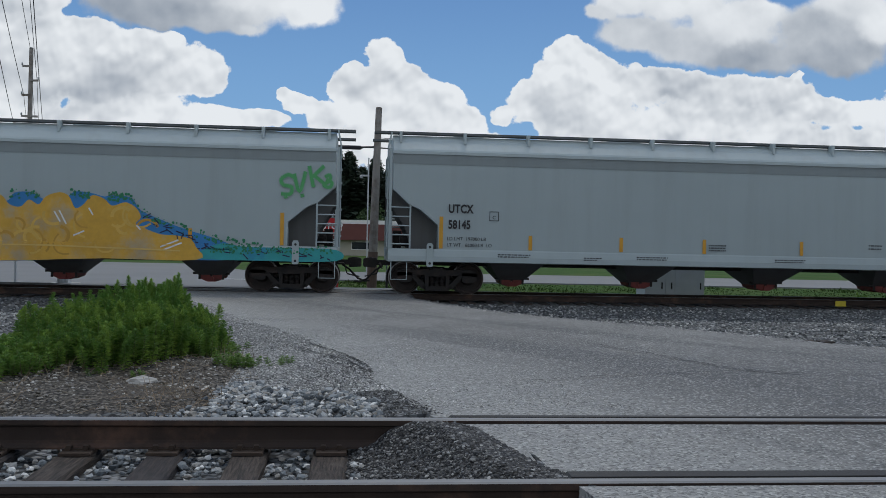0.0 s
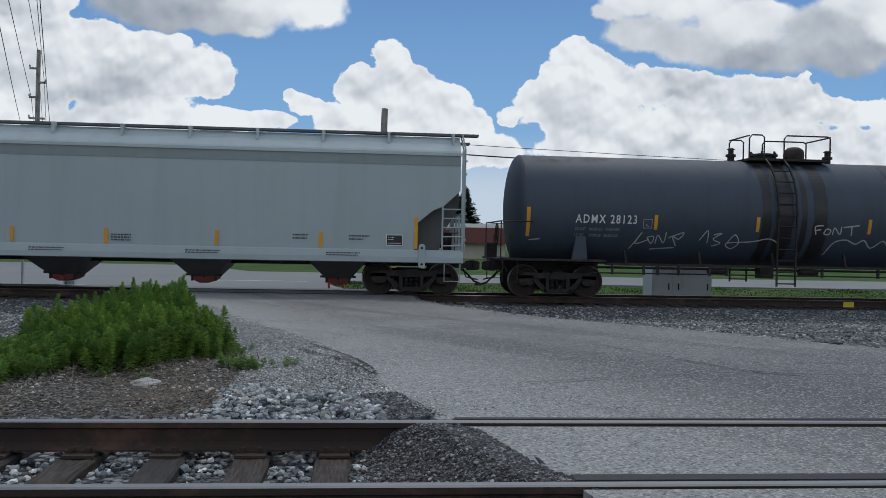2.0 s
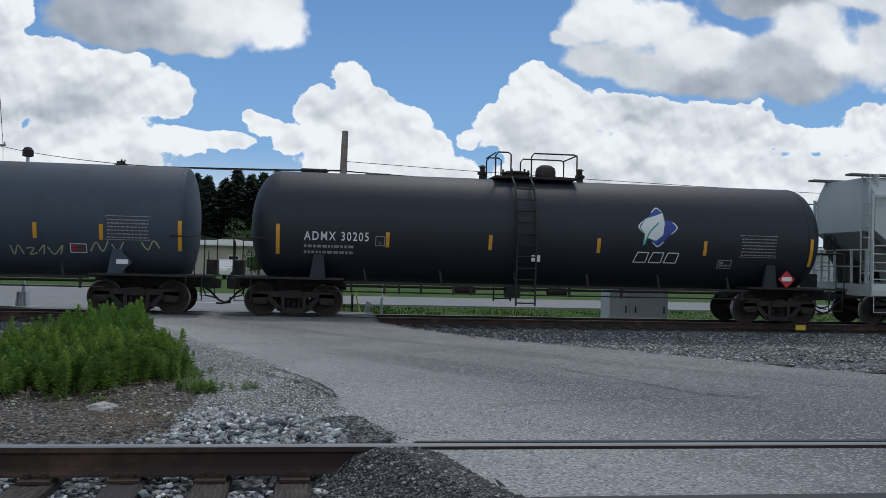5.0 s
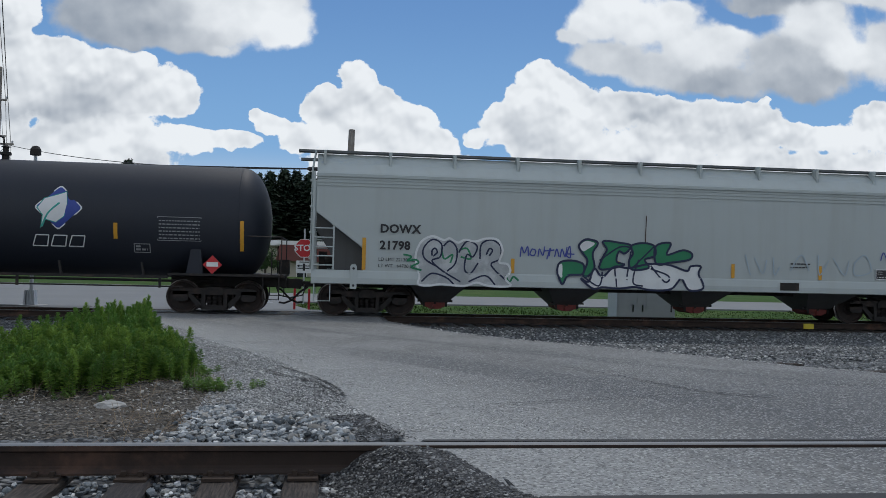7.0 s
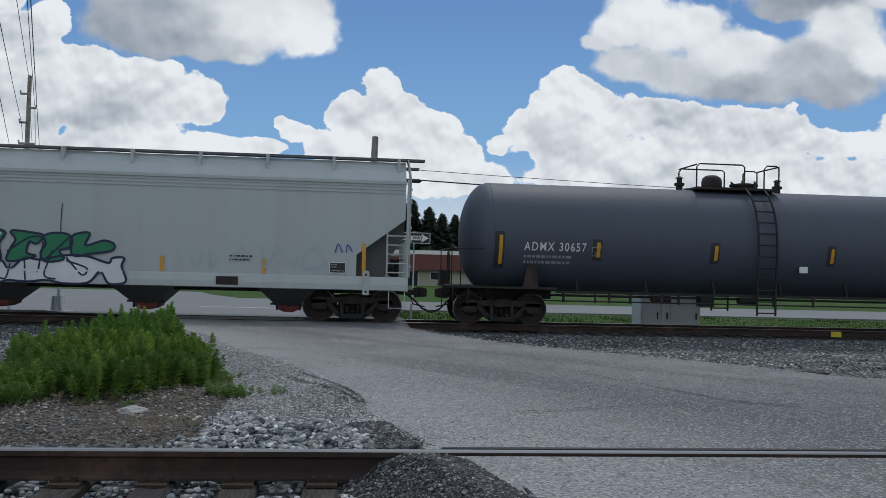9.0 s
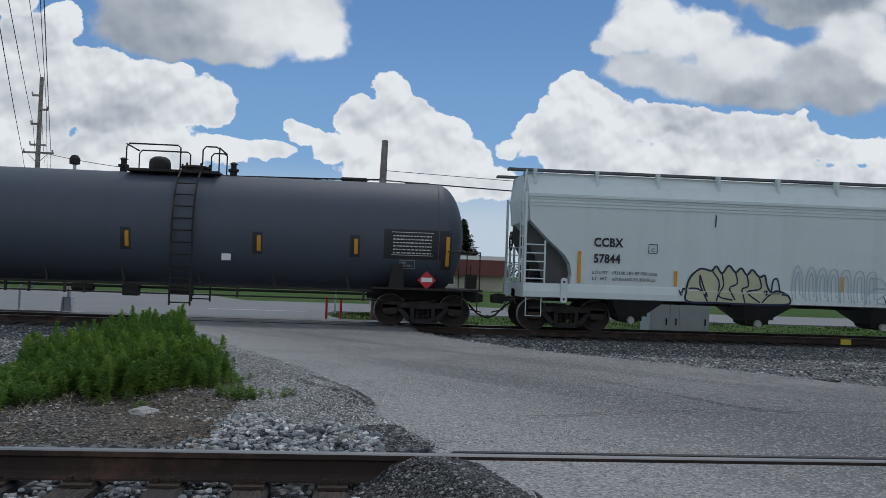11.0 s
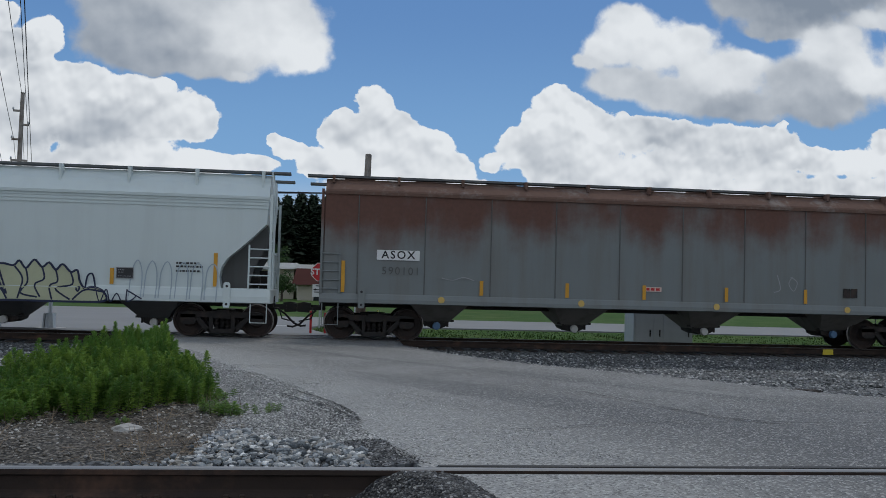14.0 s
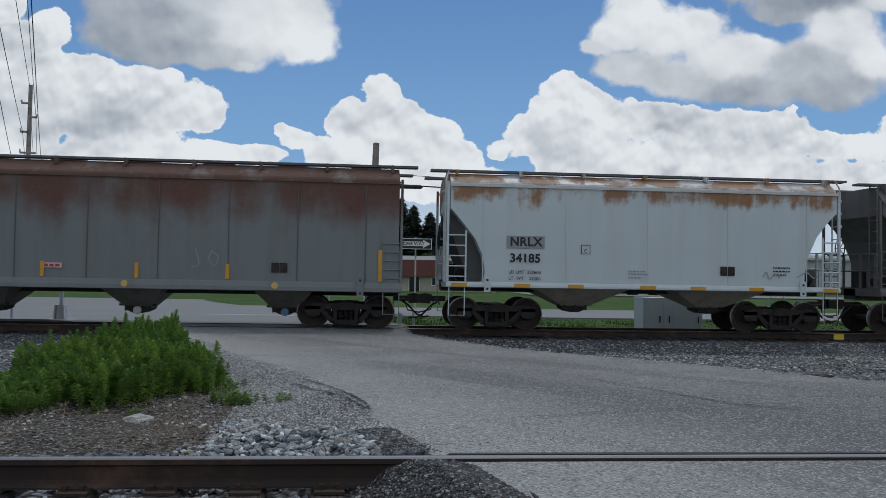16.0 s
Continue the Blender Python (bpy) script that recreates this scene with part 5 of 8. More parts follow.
    for k in range(3):
        a = math.pi * k / 3
        beam(bm, (-0.38, -0.9 + 0.28 * math.cos(a), 1.75 + 0.28 * math.sin(a)), (-0.38, -0.9 - 0.28 * math.cos(a), 1.75 - 0.28 * math.sin(a)), 0.012, 5)
    part("brake_wheel", bm, M_IRON, car)
    # ladder up the flank
    for y in (-1, 1):
        bm = bmesh.new()
        for dx in (-0.27, 0.27):
            pts = [(ladder_at + dx, y * 1.62, 0.42)] + [(ladder_at + dx, y * abs(u), v) for u, v in [(1.62, 1.2), (1.66, 2.0), (1.68, 2.5), (1.6, 3.0), (1.42, 3.45), (1.1, 3.85), (0.75, 4.08)]]
            for p, q in zip(pts, pts[1:]):
                beam(bm, p, q, 0.032, 4)
        lad = part("ladder", bm, M_IRON, car)
        bm = bmesh.new()
        beam(bm, (-0.27, 0, 0), (0.27, 0, 0), 0.02, 5)
        rung_me = None
        for k in range(11):
            z = 0.5 + 0.32 * k
            u = lerp(z, [(0.4, 1.62), (1.2, 1.62), (2.0, 1.66), (2.5, 1.68), (3.0, 1.6), (3.45, 1.42), (3.85, 1.1), (4.08, 0.75)])
            at = pose(ladder_at, y * u, z)
            rung_me = part_of("rung", rung_me, M_IRON, lad, at=at).data if rung_me else part("rung", bm, M_IRON, lad, at=at).data
    # top platform, dome, valves, rails
    top = TANK_Z + TANK_R
    bm = bmesh.new()
    x0, x1 = min(ladder_at, dome) - 0.75, max(ladder_at, dome) + 0.75
    box(bm, x0, x1, -0.75, 0.75, top - 0.02, top + 0.05)
    part("top_platform", bm, M_IRON, car)
    bm = bmesh.new()
    turned(bm, [(top - 0.1, 0.3), (top + 0.28, 0.3), (top + 0.38, 0.27), (top + 0.46, 0.16), (top + 0.48, 0.02)], "z", 20, (dome, 0, 0))
    part("valve_dome", bm, M_IRON, car, smooth=True)
    bm = bmesh.new()
    turned(bm, [(top, 0.36), (top + 0.16, 0.36), (top + 0.17, 0.42), (top + 0.22, 0.42), (top + 0.26, 0.2)], "z", 18, (ladder_at, 0, 0))
    for k in range(6):
        a = math.pi * k / 3
        beam(bm, (ladder_at + 0.38 * math.cos(a), 0.38 * math.sin(a), top + 0.1), (ladder_at + 0.38 * math.cos(a), 0.38 * math.sin(a), top + 0.3), 0.03, 6)
    part("manway", bm, M_IRON, car)
    for x in (x0 - 0.25, x1 + 0.3):
        bm = bmesh.new()
        turned(bm, [(top - 0.05, 0.1), (top + 0.12, 0.1), (top + 0.13, 0.15), (top + 0.2, 0.15), (top + 0.22, 0.08), (top + 0.34, 0.08), (top + 0.35, 0.13), (top + 0.4, 0.05)], "z", 12, (x, 0, 0))
        part("relief_valve", bm, M_IRON, car)
    for y in (-0.72, 0.72):
        for a, b in ((x0, ladder_at - 0.3), (ladder_at + 0.3, x1)):
            bm = bmesh.new()
            tube(bm, [(a, y, top), (a, y, top + 0.62), (a + 0.08, y, top + 0.72), (b - 0.08, y, top + 0.72), (b, y, top + 0.66), (b, y, top)], 0.022)
            part("handrail", bm, M_IRON, car)
    for x in (x0, x1):
        bm = bmesh.new()
        tube(bm, [(x, -0.72, top + 0.7), (x, 0.72, top + 0.7)], 0.022)
        part("handrail", bm, M_IRON, car)
    for k in range(6):
        x = 3.2 + (length - 6.4) * k / 5
        bm = bmesh.new()
        slab(bm, [(x - 0.03, 0.95), (x + 0.03, 0.95), (x - 0.05, 1.35), (x - 0.1, 1.35)], -1.5, -1.42)
        part("hanger", bm, M_IRON, car)
    if backing:
        for x, a, b in [(x, 1.86, 2.45) for x in small] + [(x, 1.6, 2.6) for x in tall]:
            bm = bmesh.new()
            for k in range(6):
                p, q = a + (b - a) * k / 6, a + (b - a) * (k + 1) / 6
                bm.faces.new([bm.verts.new(on_tank(*v, 0.004)) for v in ((x - 0.17, p), (x + 0.1, p), (x + 0.1, q), (x - 0.17, q))])
            part("backing_panel", bm, M_BLACK, car)
    reflectors(car, small, 1.95, 2.36, 0, tall, 1.7, 2.5, lambda u, v: on_tank(u, v, 0.01))
    return car


def print_table(car, x, z, w=1.05, h=0.55, skin=on_tank, mat=None):
    mat = mat or M_FADED
    for k in range(6):
        bars(car, x, z + h * k / 6 + 0.03, [(0, w)], mat, 0, 0.07, 0.03, 40 + k, "data_table", lambda a, b: skin(a, b))
    frame_mark(car, x - 0.04, z - 0.02, w + 0.08, h + 0.08, mat, 0, 0.014, lambda a, b: skin(a, b))


def placard(car, x, z, y, backing=M_SIGN_RED):
    """A diamond hazard placard in its holder."""
    bm = bmesh.new()
    slab(bm, [(x, z - 0.25), (x + 0.25, z), (x, z + 0.25), (x - 0.25, z)], y - 0.02, y)
    p = part("placard", bm, backing, car, "red diamond placard with a white middle bar")
    bm = bmesh.new()
    slab(bm, [(x - 0.15, z - 0.05), (x + 0.15, z - 0.05), (x + 0.15, z + 0.07), (x - 0.15, z + 0.07)], y - 0.026, y - 0.021)
    part("number_bar", bm, M_WHITE, p)


CUT_B = [(0.1, 2.88), (0.55, 2.46), (0.85, 2.33), (1.35, 1.91), (1.35, 1.2)]
CUT_E = [(0.1, 2.82), (1.4, 1.85), (1.4, 1.2)]
CUT_G = [(0.15, 3.06), (0.64, 2.57), (1.15, 2.12), (1.3, 1.88), (1.35, 1.6), (1.28, 1.28)]
CUT_I = [(0.1, 3.35), (0.45, 2.95), (0.8, 2.5), (1.0, 2.06), (1.07, 1.6), (1.0, 1.3)]
CUT_IR = [(0.1, 3.45), (0.4, 3.15), (0.7, 2.75), (0.95, 2.2), (1.05, 1.7), (1.07, 1.3)]
CUT_H = [(0.1, 1.2)]

car_a = hopper_car("covered_hopper_car", "pale grey covered hopper car with yellow, blue and green graffiti", -18.75, 18.3, (0.51, 2.3, 16.2, 17.88), (3.6, 7.35, 10.85, 14.8),
                   (0.9, 1.26), 3.88, 4.45, CUT_B, CUT_B, M_GREY_PAINT, M_GREY_LIT, band=M_BAND_SHADE)
car_b = hopper_car("covered_hopper_car", "clean pale grey covered hopper car with black reporting marks", 0.9, 18.3, (0.51, 2.29, 16.03, 17.83), (3.6, 7.4, 11.2, 14.9),
                   (0.9, 1.26), 3.88, 4.45, CUT_B, CUT_B, M_GREY_PAINT, M_GREY_LIT, band=M_BAND_SHADE)
car_c = tank_car("tank_car", "dark grey tank car with rust stains and scrawled graffiti", 20.6, 17.05, (0.44, 2.27, 14.7, 16.5), M_TANK_GREY, (0.4, 16.75), (4.0, 6.95, 10.25, 13.1, 14.75), 8.7, 7.75, 0.35)
car_d = tank_car("tank_car", "glossy black tank car with a blue and white leaf emblem", 39.1, 16.8, (0.35, 2.15, 14.5, 16.25), M_TANK_BLACK, (0.8, 16.1), (3.75, 6.6, 9.7, 12.85), 8.5, 7.6, 0.8)
car_e = hopper_car("covered_hopper_car", "warm grey covered hopper car with green and white graffiti", 57.05, 18.4, (0.63, 2.45, 16.0, 17.85), (3.5, 7.36, 11.27, 15.15),
                   (0.88, 1.26), 3.83, 4.5, CUT_E, CUT_E, M_TAN_PAINT, M_TAN_PAINT, ridges=True, hatches=1)
car_f = tank_car("tank_car", "slate grey tank car with black-backed yellow reflectors", 77.0, 16.25, (0.25, 2.03, 14.2, 16.0), M_TANK_SLATE, (1.0, 15.7), (3.75, 7.15, 10.6, 13.2), 7.6, 8.6, 0.8, True)
car_g = hopper_car("covered_hopper_car", "white covered hopper car with olive bubble graffiti", 94.8, 18.2, (0.45, 2.25, 16.0, 17.8), (3.37, 7.19, 11.06, 15.0),
                   (0.93, 1.33), 3.77, 4.5, CUT_G, CUT_G, M_WHITE_PAINT, M_WHITE_PAINT, gate=M_IRON, ridges=True, hatches=1, panel_r=True, caps=(M_CAP_WHITE,) * 4)
car_h = hopper_car("covered_hopper_car", "grey covered hopper car streaked with brown rust", 114.3, 18.4, (0.58, 2.45, 16.0, 17.8), (3.3, 7.3, 11.2, 15.2),
                   (1.0, 1.27), 4.0, 4.48, CUT_H, CUT_H, M_RUST_PAINT, M_RUST_ROOF, ribs=10, panel_l=False, panel_r=False, ladder_x=0.5, ladder_top=2.45, bay_paint=M_RUST_BAY, gate=M_IRON, caps=(M_CAP_BLUE, M_CAP_WHITE, M_CAP_WHITE, M_CAP_BLUE), seam=M_SEAM, hatches=9)
car_i = hopper_car("covered_hopper_car", "short pale blue-grey covered hopper car with orange rust", 133.9, 11.3, (0.6, 2.4, 8.9, 10.7), (3.87, 7.9),
                   (1.18, 1.34), 4.0, 4.42, CUT_I, CUT_IR, M_PALE_RUST, M_PALE_ROOF, ribs=5, panel_r=False, bay_paint=M_BEIGE_BAY, gate=M_IRON, ladder_x=0.5, ladder_top=2.75, hatches=0, bay_half=1.35)
car_j = hopper_car("covered_hopper_car", "dark brown-grey covered hopper car at the train's end", 146.4, 12.0, (0.6, 2.4, 9.6, 11.4), (3.9, 8.1),
                   (1.1, 1.34), 3.8, 4.36, CUT_IR, CUT_IR, M_BROWN_PAINT, M_BROWN_PAINT, ribs=5, panel_l=False, panel_r=False, bay_paint=M_IRON, gate=M_IRON)

# marks on the cars
Y0 = SIDE - 0.004
for car, mark, num, x, z, z2, size, lines, mat in (
        (car_b, "UTCX", "58145", 1.62, 2.36, 1.93, 0.32, ("LD LMT  197000 LB", "LT WT   66000 LB  LO"), M_BLACK),
        (car_e, "DOWX", "21798", 1.82, 2.40, 1.95, 0.32, ("LD LMT 221300 LB", "LT WT   64700 LB"), M_BLACK),
        (car_g, "CCBX", "57844", 1.95, 2.50, 2.05, 0.33, ("LD LMT   193100 LBS 87 950 KGS", "LT  WT    69100 LBS 31 350 KGS"), M_BLACK),
        (car_i, "NRLX", "34185", 1.75, 2.45, 2.0, 0.33, ("LD LMT  233800", "LT  WT    52200"), M_BLACK)):
    wd = 0.74 if car is car_b else 0.88 if car is car_g else 1.0
    lettering(mark, size, flat(x, z, Y0 - 0.006), mat, car, spacing=1.08, bold=0.011, wide=wd)
    lettering(num, size, flat(x, z2, Y0 - 0.006), mat, car, spacing=1.05, bold=0.011, wide=wd)
    for k, ln in enumerate(lines):
        lettering(ln, 0.13, flat(x - 0.03, z2 - 0.38 - 0.17 * k, Y0), mat, car)
bm = bmesh.new()
slab(bm, [(1.66, 2.28), (2.72, 2.28), (2.72, 2.62), (1.66, 2.62)], Y0 - 0.001, Y0 + 0.02)
part("mark_panel", bm, M_FADED, car_i)
bm = bmesh.new()
slab(bm, [(1.52, 2.2), (2.68, 2.2), (2.68, 2.47), (1.52, 2.47)], Y0 - 0.001, Y0 + 0.02)
part("mark_panel", bm, M_WHITE, car_h)
lettering("ASOX", 0.3, flat(2.1, 2.335, Y0 - 0.006), M_BLACK, car_h, "CENTER", 1.25, 0.005)
lettering("590101", 0.3, flat(1.65, 1.9, Y0), M_SEAM, car_h, spacing=1.2)
for car, x, z, mat in ((car_b, 2.75, 2.06, M_BLACK), (car_g, 3.5, 2.25, M_BLACK), (car_i, 3.75, 2.15, M_BLACK)):
    plate_mark(car, x, z, mat, Y0)
for car, num, mat in ((car_c, "ADMX 28123", M_WHITE), (car_d, "ADMX 30205", M_WHITE), (car_f, "ADMX 30657", M_WHITE)):
    x = 1.65 if car is car_f else 1.72 if car is car_c else 1.5
    tank_text(car, num, 0.34, x, 2.2, mat, spacing=1.24, bold=0.003)
    for k, ln in enumerate(("LD LMT   206500 LB   93 650 KG", "LT WT     79500 LB   36 050 KG") if car is car_c else ()):
        tank_text(car, ln, 0.12, x, 1.93 - 0.17 * k, M_FADED)
    if car is not car_c:
        for k in range(2):
            bars(car, x, 1.9 - 0.16 * k, [(0, 1.35)], M_FADED, 0, 0.09, 0.07, 3 + k, skin=on_tank)
    plate_mark(car, x + 1.92, 1.98, M_FADED, 0, on_tank)
reflectors(car_a, (3.85, 6.4, 9.45, 11.84, 14.4), 1.28, 1.68, Y0, (1.43, 16.8), 1.28, 2.15)
reflectors(car_b, (3.9, 6.46, 8.85, 11.7, 14.45), 1.28, 1.68, Y0, (1.43, 17.0), 1.28, 2.15)
reflectors(car_e, (5.5, 8.5, 11.9, 14.55), 1.28, 1.68, Y0, (1.4, 17.2), 1.28, 2.15)
reflectors(car_g, (4.3, 6.55, 9.15, 11.8, 14.1), 1.36, 1.78, Y0, (1.55, 16.75), 1.36, 2.25)
reflectors(car_h, (4.4, 6.8, 9.0, 11.4, 13.75), 1.3, 1.7, Y0 - 0.01, (0.62, 17.8), 1.3, 2.15)
for x in (0.35, 2.1, 3.6, 5.65, 7.1, 8.8, 11.0):
    bm = bmesh.new()
    slab(bm, [(x - 0.22, 1.2), (x + 0.22, 1.2), (x + 0.22, 1.3), (x - 0.22, 1.3)], -1.655, -1.64)
    part("reflector", bm, M_YELLOW, car_i, "yellow reflective strip on the sill")


# ---------------------------------------------------------------- stones, weeds and litter near the road
def stones(name, places, label, flatness=0.7, mat=None):
    """Crushed stones as faceted lumps, joined; places are x, y, z, size."""
    bm = bmesh.new()
    bmesh.ops.create_icosphere(bm, subdivisions=1, radius=1.0)
    base = np.array([v.co for v in bm.verts])
    faces = np.array([[v.index for v in f.verts] for f in bm.faces])
    bm.free()
    rng = np.random.RandomState(len(places))
    vs, fs = [], []
    for k, (x, y, z, r) in enumerate(places):
        shape = base * (1 + rng.uniform(-0.42, 0.3, (len(base), 1))) * rng.uniform(0.6, 1.2, 3)
        q = rng.normal(size=(3, 3))
        q, _ = np.linalg.qr(q)
        p = shape @ q * r
        p[:, 2] *= flatness
        vs.append(p + (x, y, z + r * 0.2))
        fs.append(faces + k * len(base))
    me = bpy.data.meshes.new(name)
    me.from_pydata(np.concatenate(vs).tolist(), [], np.concatenate(fs).tolist())
    ob = part_of(name, me, mat or M_STONE, smooth=False)
    return tagged(ob, label, "stones", kind="stuff")


rnd = random.Random(11)
places = []
for k in range(7600):
    x, y = rnd.uniform(-7, 0.25), rnd.uniform(3.0, 6.75)
    near = min(abs(x - t) for t in near_ties)
    if near < 0.135 or any(abs(y - r) < 0.09 for r in NEAR_Y) or x > 0.1 and 4.3 < y < 5.7:
        continue
    places.append((x, y, -0.255 + rnd.uniform(0, 0.035), rnd.uniform(0.014, 0.034)))
stones("track_ballast", places, "grey-white crushed stone between the wooden ties")
places = []
for k in range(5200):
    x, y = rnd.uniform(-2.1, 0.2), rnd.uniform(5.9, 8.75)
    lo = -1.5 + 0.30 * (y - 6.4) + 0.2 * noise.noise((x, y * 3, 0))
    hi = 0.2 - 0.62 * (y - 6.4) + 0.12 * noise.noise((x * 3, y * 3, 5))
    if lo < x < hi:
        places.append((x, y, ground_z(x, y) + rnd.uniform(0, 0.02), rnd.uniform(0.018, 0.034) * (1.35 if rnd.random() < 0.2 else 1.0)))
stones("crushed_stone_spill", places, "loose blue-grey and white crushed stone beside the rail")
# brown pebbly dirt below the weeds
places = []
for k in range(9000):
    x, y = rnd.uniform(-4.4, -0.7), rnd.uniform(6.0, 10.5)
    if x < lerp(y, ROAD_WEST) - 0.9 and noise.noise((x * 1.3, y * 1.3, 6)) + rnd.uniform(-0.6, 0.6) > -0.15:
        places.append((x, y, ground_z(x, y), 0.006 + 0.02 * rnd.random() ** 2.5))
stones("scattered_pebbles", places, "small brown and pale pebbles scattered over the dirt", mat=M_DIRT_STONE)
places = []
for k in range(26000):
    y = 6.9 + 8 * rnd.random() ** 1.3
    x = lerp(y, ROAD_WEST) + 0.1 - rnd.random() ** 1.3 * lerp(y, [(6.9, 0.7), (8.5, 1.0), (10, 1.2), (15, 1.0)])
    places.append((x, y, max(ground_z(x, y), road_z(y) if x > lerp(y, ROAD_WEST) else -9), 0.004 + 0.009 * rnd.random() ** 2.5))
for k in range(9000):
    y = 6.2 + 9 * rnd.random() ** 1.3
    x = lerp(y, ROAD_WEST) + 1.6 * rnd.random() ** 2.2
    places.append((x, y, road_z(y), 0.003 + 0.005 * rnd.random() ** 2))
stones("scattered_grit", places, "pale stone chips spilled along the road's edge", mat=M_CHIPS)
places = []
for k in range(22000):
    y = 9.6 + 14.8 * rnd.random() ** 0.8
    x = rnd.uniform(1.0, 24)
    if x > lerp(y, ROAD_EAST) + 0.1 + 0.9 * rnd.random() ** 2:
        places.append((x, y, ground_z(x, y), rnd.uniform(0.018, 0.042)))
for k in range(7000):
    y, x = rnd.uniform(13, 24.4), rnd.uniform(-14, -2)
    if x < lerp(y, ROAD_WEST) - 0.5:
        places.append((x, y, ground_z(x, y), rnd.uniform(0.02, 0.045)))
stones("far_ballast", places, "blue-grey ballast stone along the far track", mat=M_FAR_STONE)
places = []
for k in range(5200):
    x, y = rnd.uniform(-0.05, 1.25), rnd.uniform(4.33, 5.68)
    if x < lerp(y, ROAD_WEST) + 0.02:
        places.append((x, y, min(millings_heap(x, y), -0.012), 0.004 + 0.012 * rnd.random() ** 2.5))
for k in range(9000):
    y = rnd.uniform(5.95, 9.4)
    wide = lerp(y, [(6, 0.7), (7, 0.62), (8.2, 0.45), (9.4, 0.12)])
    x = lerp(y, ROAD_WEST) + 0.1 - abs(rnd.gauss(0.0, 0.75)) * wide
    floor_z = max(ground_z(x, y), road_z(y) if x > lerp(y, ROAD_WEST) else -9)
    places.append((x, y, floor_z, 0.003 + 0.008 * rnd.random() ** 2))
stones("heap_crumbs", places, "crumbs of dark asphalt along the broken road edge", mat=M_CRUMBS)


def leaf(vs, fs, p, out, up, length, width):
    """A narrow pointed leaf that bends down towards its tip."""
    side = out.cross(up).normalized() * width / 2
    mid = p + out * length * 0.5 + up * length * 0.12
    tip = p + out * length - up * length * 0.08
    k = len(vs)
    vs += [tuple(p), tuple(mid + side), tuple(tip), tuple(mid - side)]
    fs += [(k, k + 1, k + 2), (k, k + 2, k + 3)]


def weed_clump(seedv, count, height, spread):
    """Upright weeds that share a root patch: stems set with whorls of narrow leaves, thickest at the tips."""
    r = random.Random(seedv)
    vs, fs, stems = [], [], bmesh.new()
    for s in range(count):
        a, d = r.uniform(0, 6.28), spread * r.random() ** 0.6
        foot = Vector((d * math.cos(a), d * math.sin(a), -0.05))
        h = height * (1.0 if s == 0 else r.uniform(0.62, 0.96))
        lean = Vector((math.cos(a), math.sin(a), 0)) * h * r.uniform(0.02, 0.16) + Vector((r.uniform(-1, 1), r.uniform(-1, 1), 0)) * 0.04
        beam(stems, foot, foot + lean + Vector((0, 0, h)), 0.005, 4, 0.002)
        n = int(150 * h / 0.7)
        for k in range(n):
            t = 0.12 + 0.9 * (k / n) ** 0.62
            p = foot + lean * t + Vector((0, 0, h * t))
            b = k * 2.4 + r.uniform(-0.4, 0.4)
            rise = r.uniform(-0.1, 0.5) + 1.1 * max(0, t - 0.8) / 0.2
            out = Vector((math.cos(b), math.sin(b), rise)).normalized()
            size = r.uniform(0.055, 0.085) * (1.0 - 0.5 * max(0, t - 0.85) / 0.17) * (0.6 + 0.4 * min(1, height / 0.6))
            leaf(vs, fs, p, out, Vector((0, 0, 1)), size, r.uniform(0.012, 0.019))
    clump = thing("weed_clump", pose(0, 0, 0), "bright green leafy weeds growing from the gravel verge", "weeds", "weeds on the verge")
    tagged(part("stem", stems, M_STALK, clump), kind="stuff")
    me = bpy.data.meshes.new("leaves")
    me.from_pydata(vs, [], fs)
    tagged(part_of("foliage", me, M_LEAF, clump), kind="stuff")
    return clump


CLUMP_H = (0.9, 0.7, 0.5, 0.34, 0.2)
clumps = [weed_clump(21 + k, n, h, sp) for k, (n, h, sp) in enumerate(zip((8, 8, 7, 6, 5), CLUMP_H, (0.2, 0.19, 0.17, 0.14, 0.12)))]
# outline of the weed patch: front and back edge by x, and the slope from the eye to its tops by x over y
WEEDS_FRONT = [(-4.6, 7.3), (-3.2, 7.6), (-2.85, 8.2), (-2.5, 8.6), (-2.15, 8.3), (-1.9, 8.8), (-1.5, 9.8)]
WEEDS_BACK = [(-4.6, 9.6), (-3.3, 10.5), (-2.4, 11.7), (-1.95, 11.3), (-1.5, 10.8)]
WEEDS_TOP = [(-0.40, -0.112), (-0.349, -0.100), (-0.335, -0.080), (-0.3257, -0.0626), (-0.316, -0.075), (-0.2876, -0.066), (-0.258, -0.0578), (-0.2227, -0.0475), (-0.211, -0.0455), (-0.1955, -0.0525), (-0.186, -0.0700), (-0.1706, -0.0664), (-0.156, -0.0745), (-0.145, -0.105)]
wr = random.Random(77)
grown, first = 0, [True] * 5
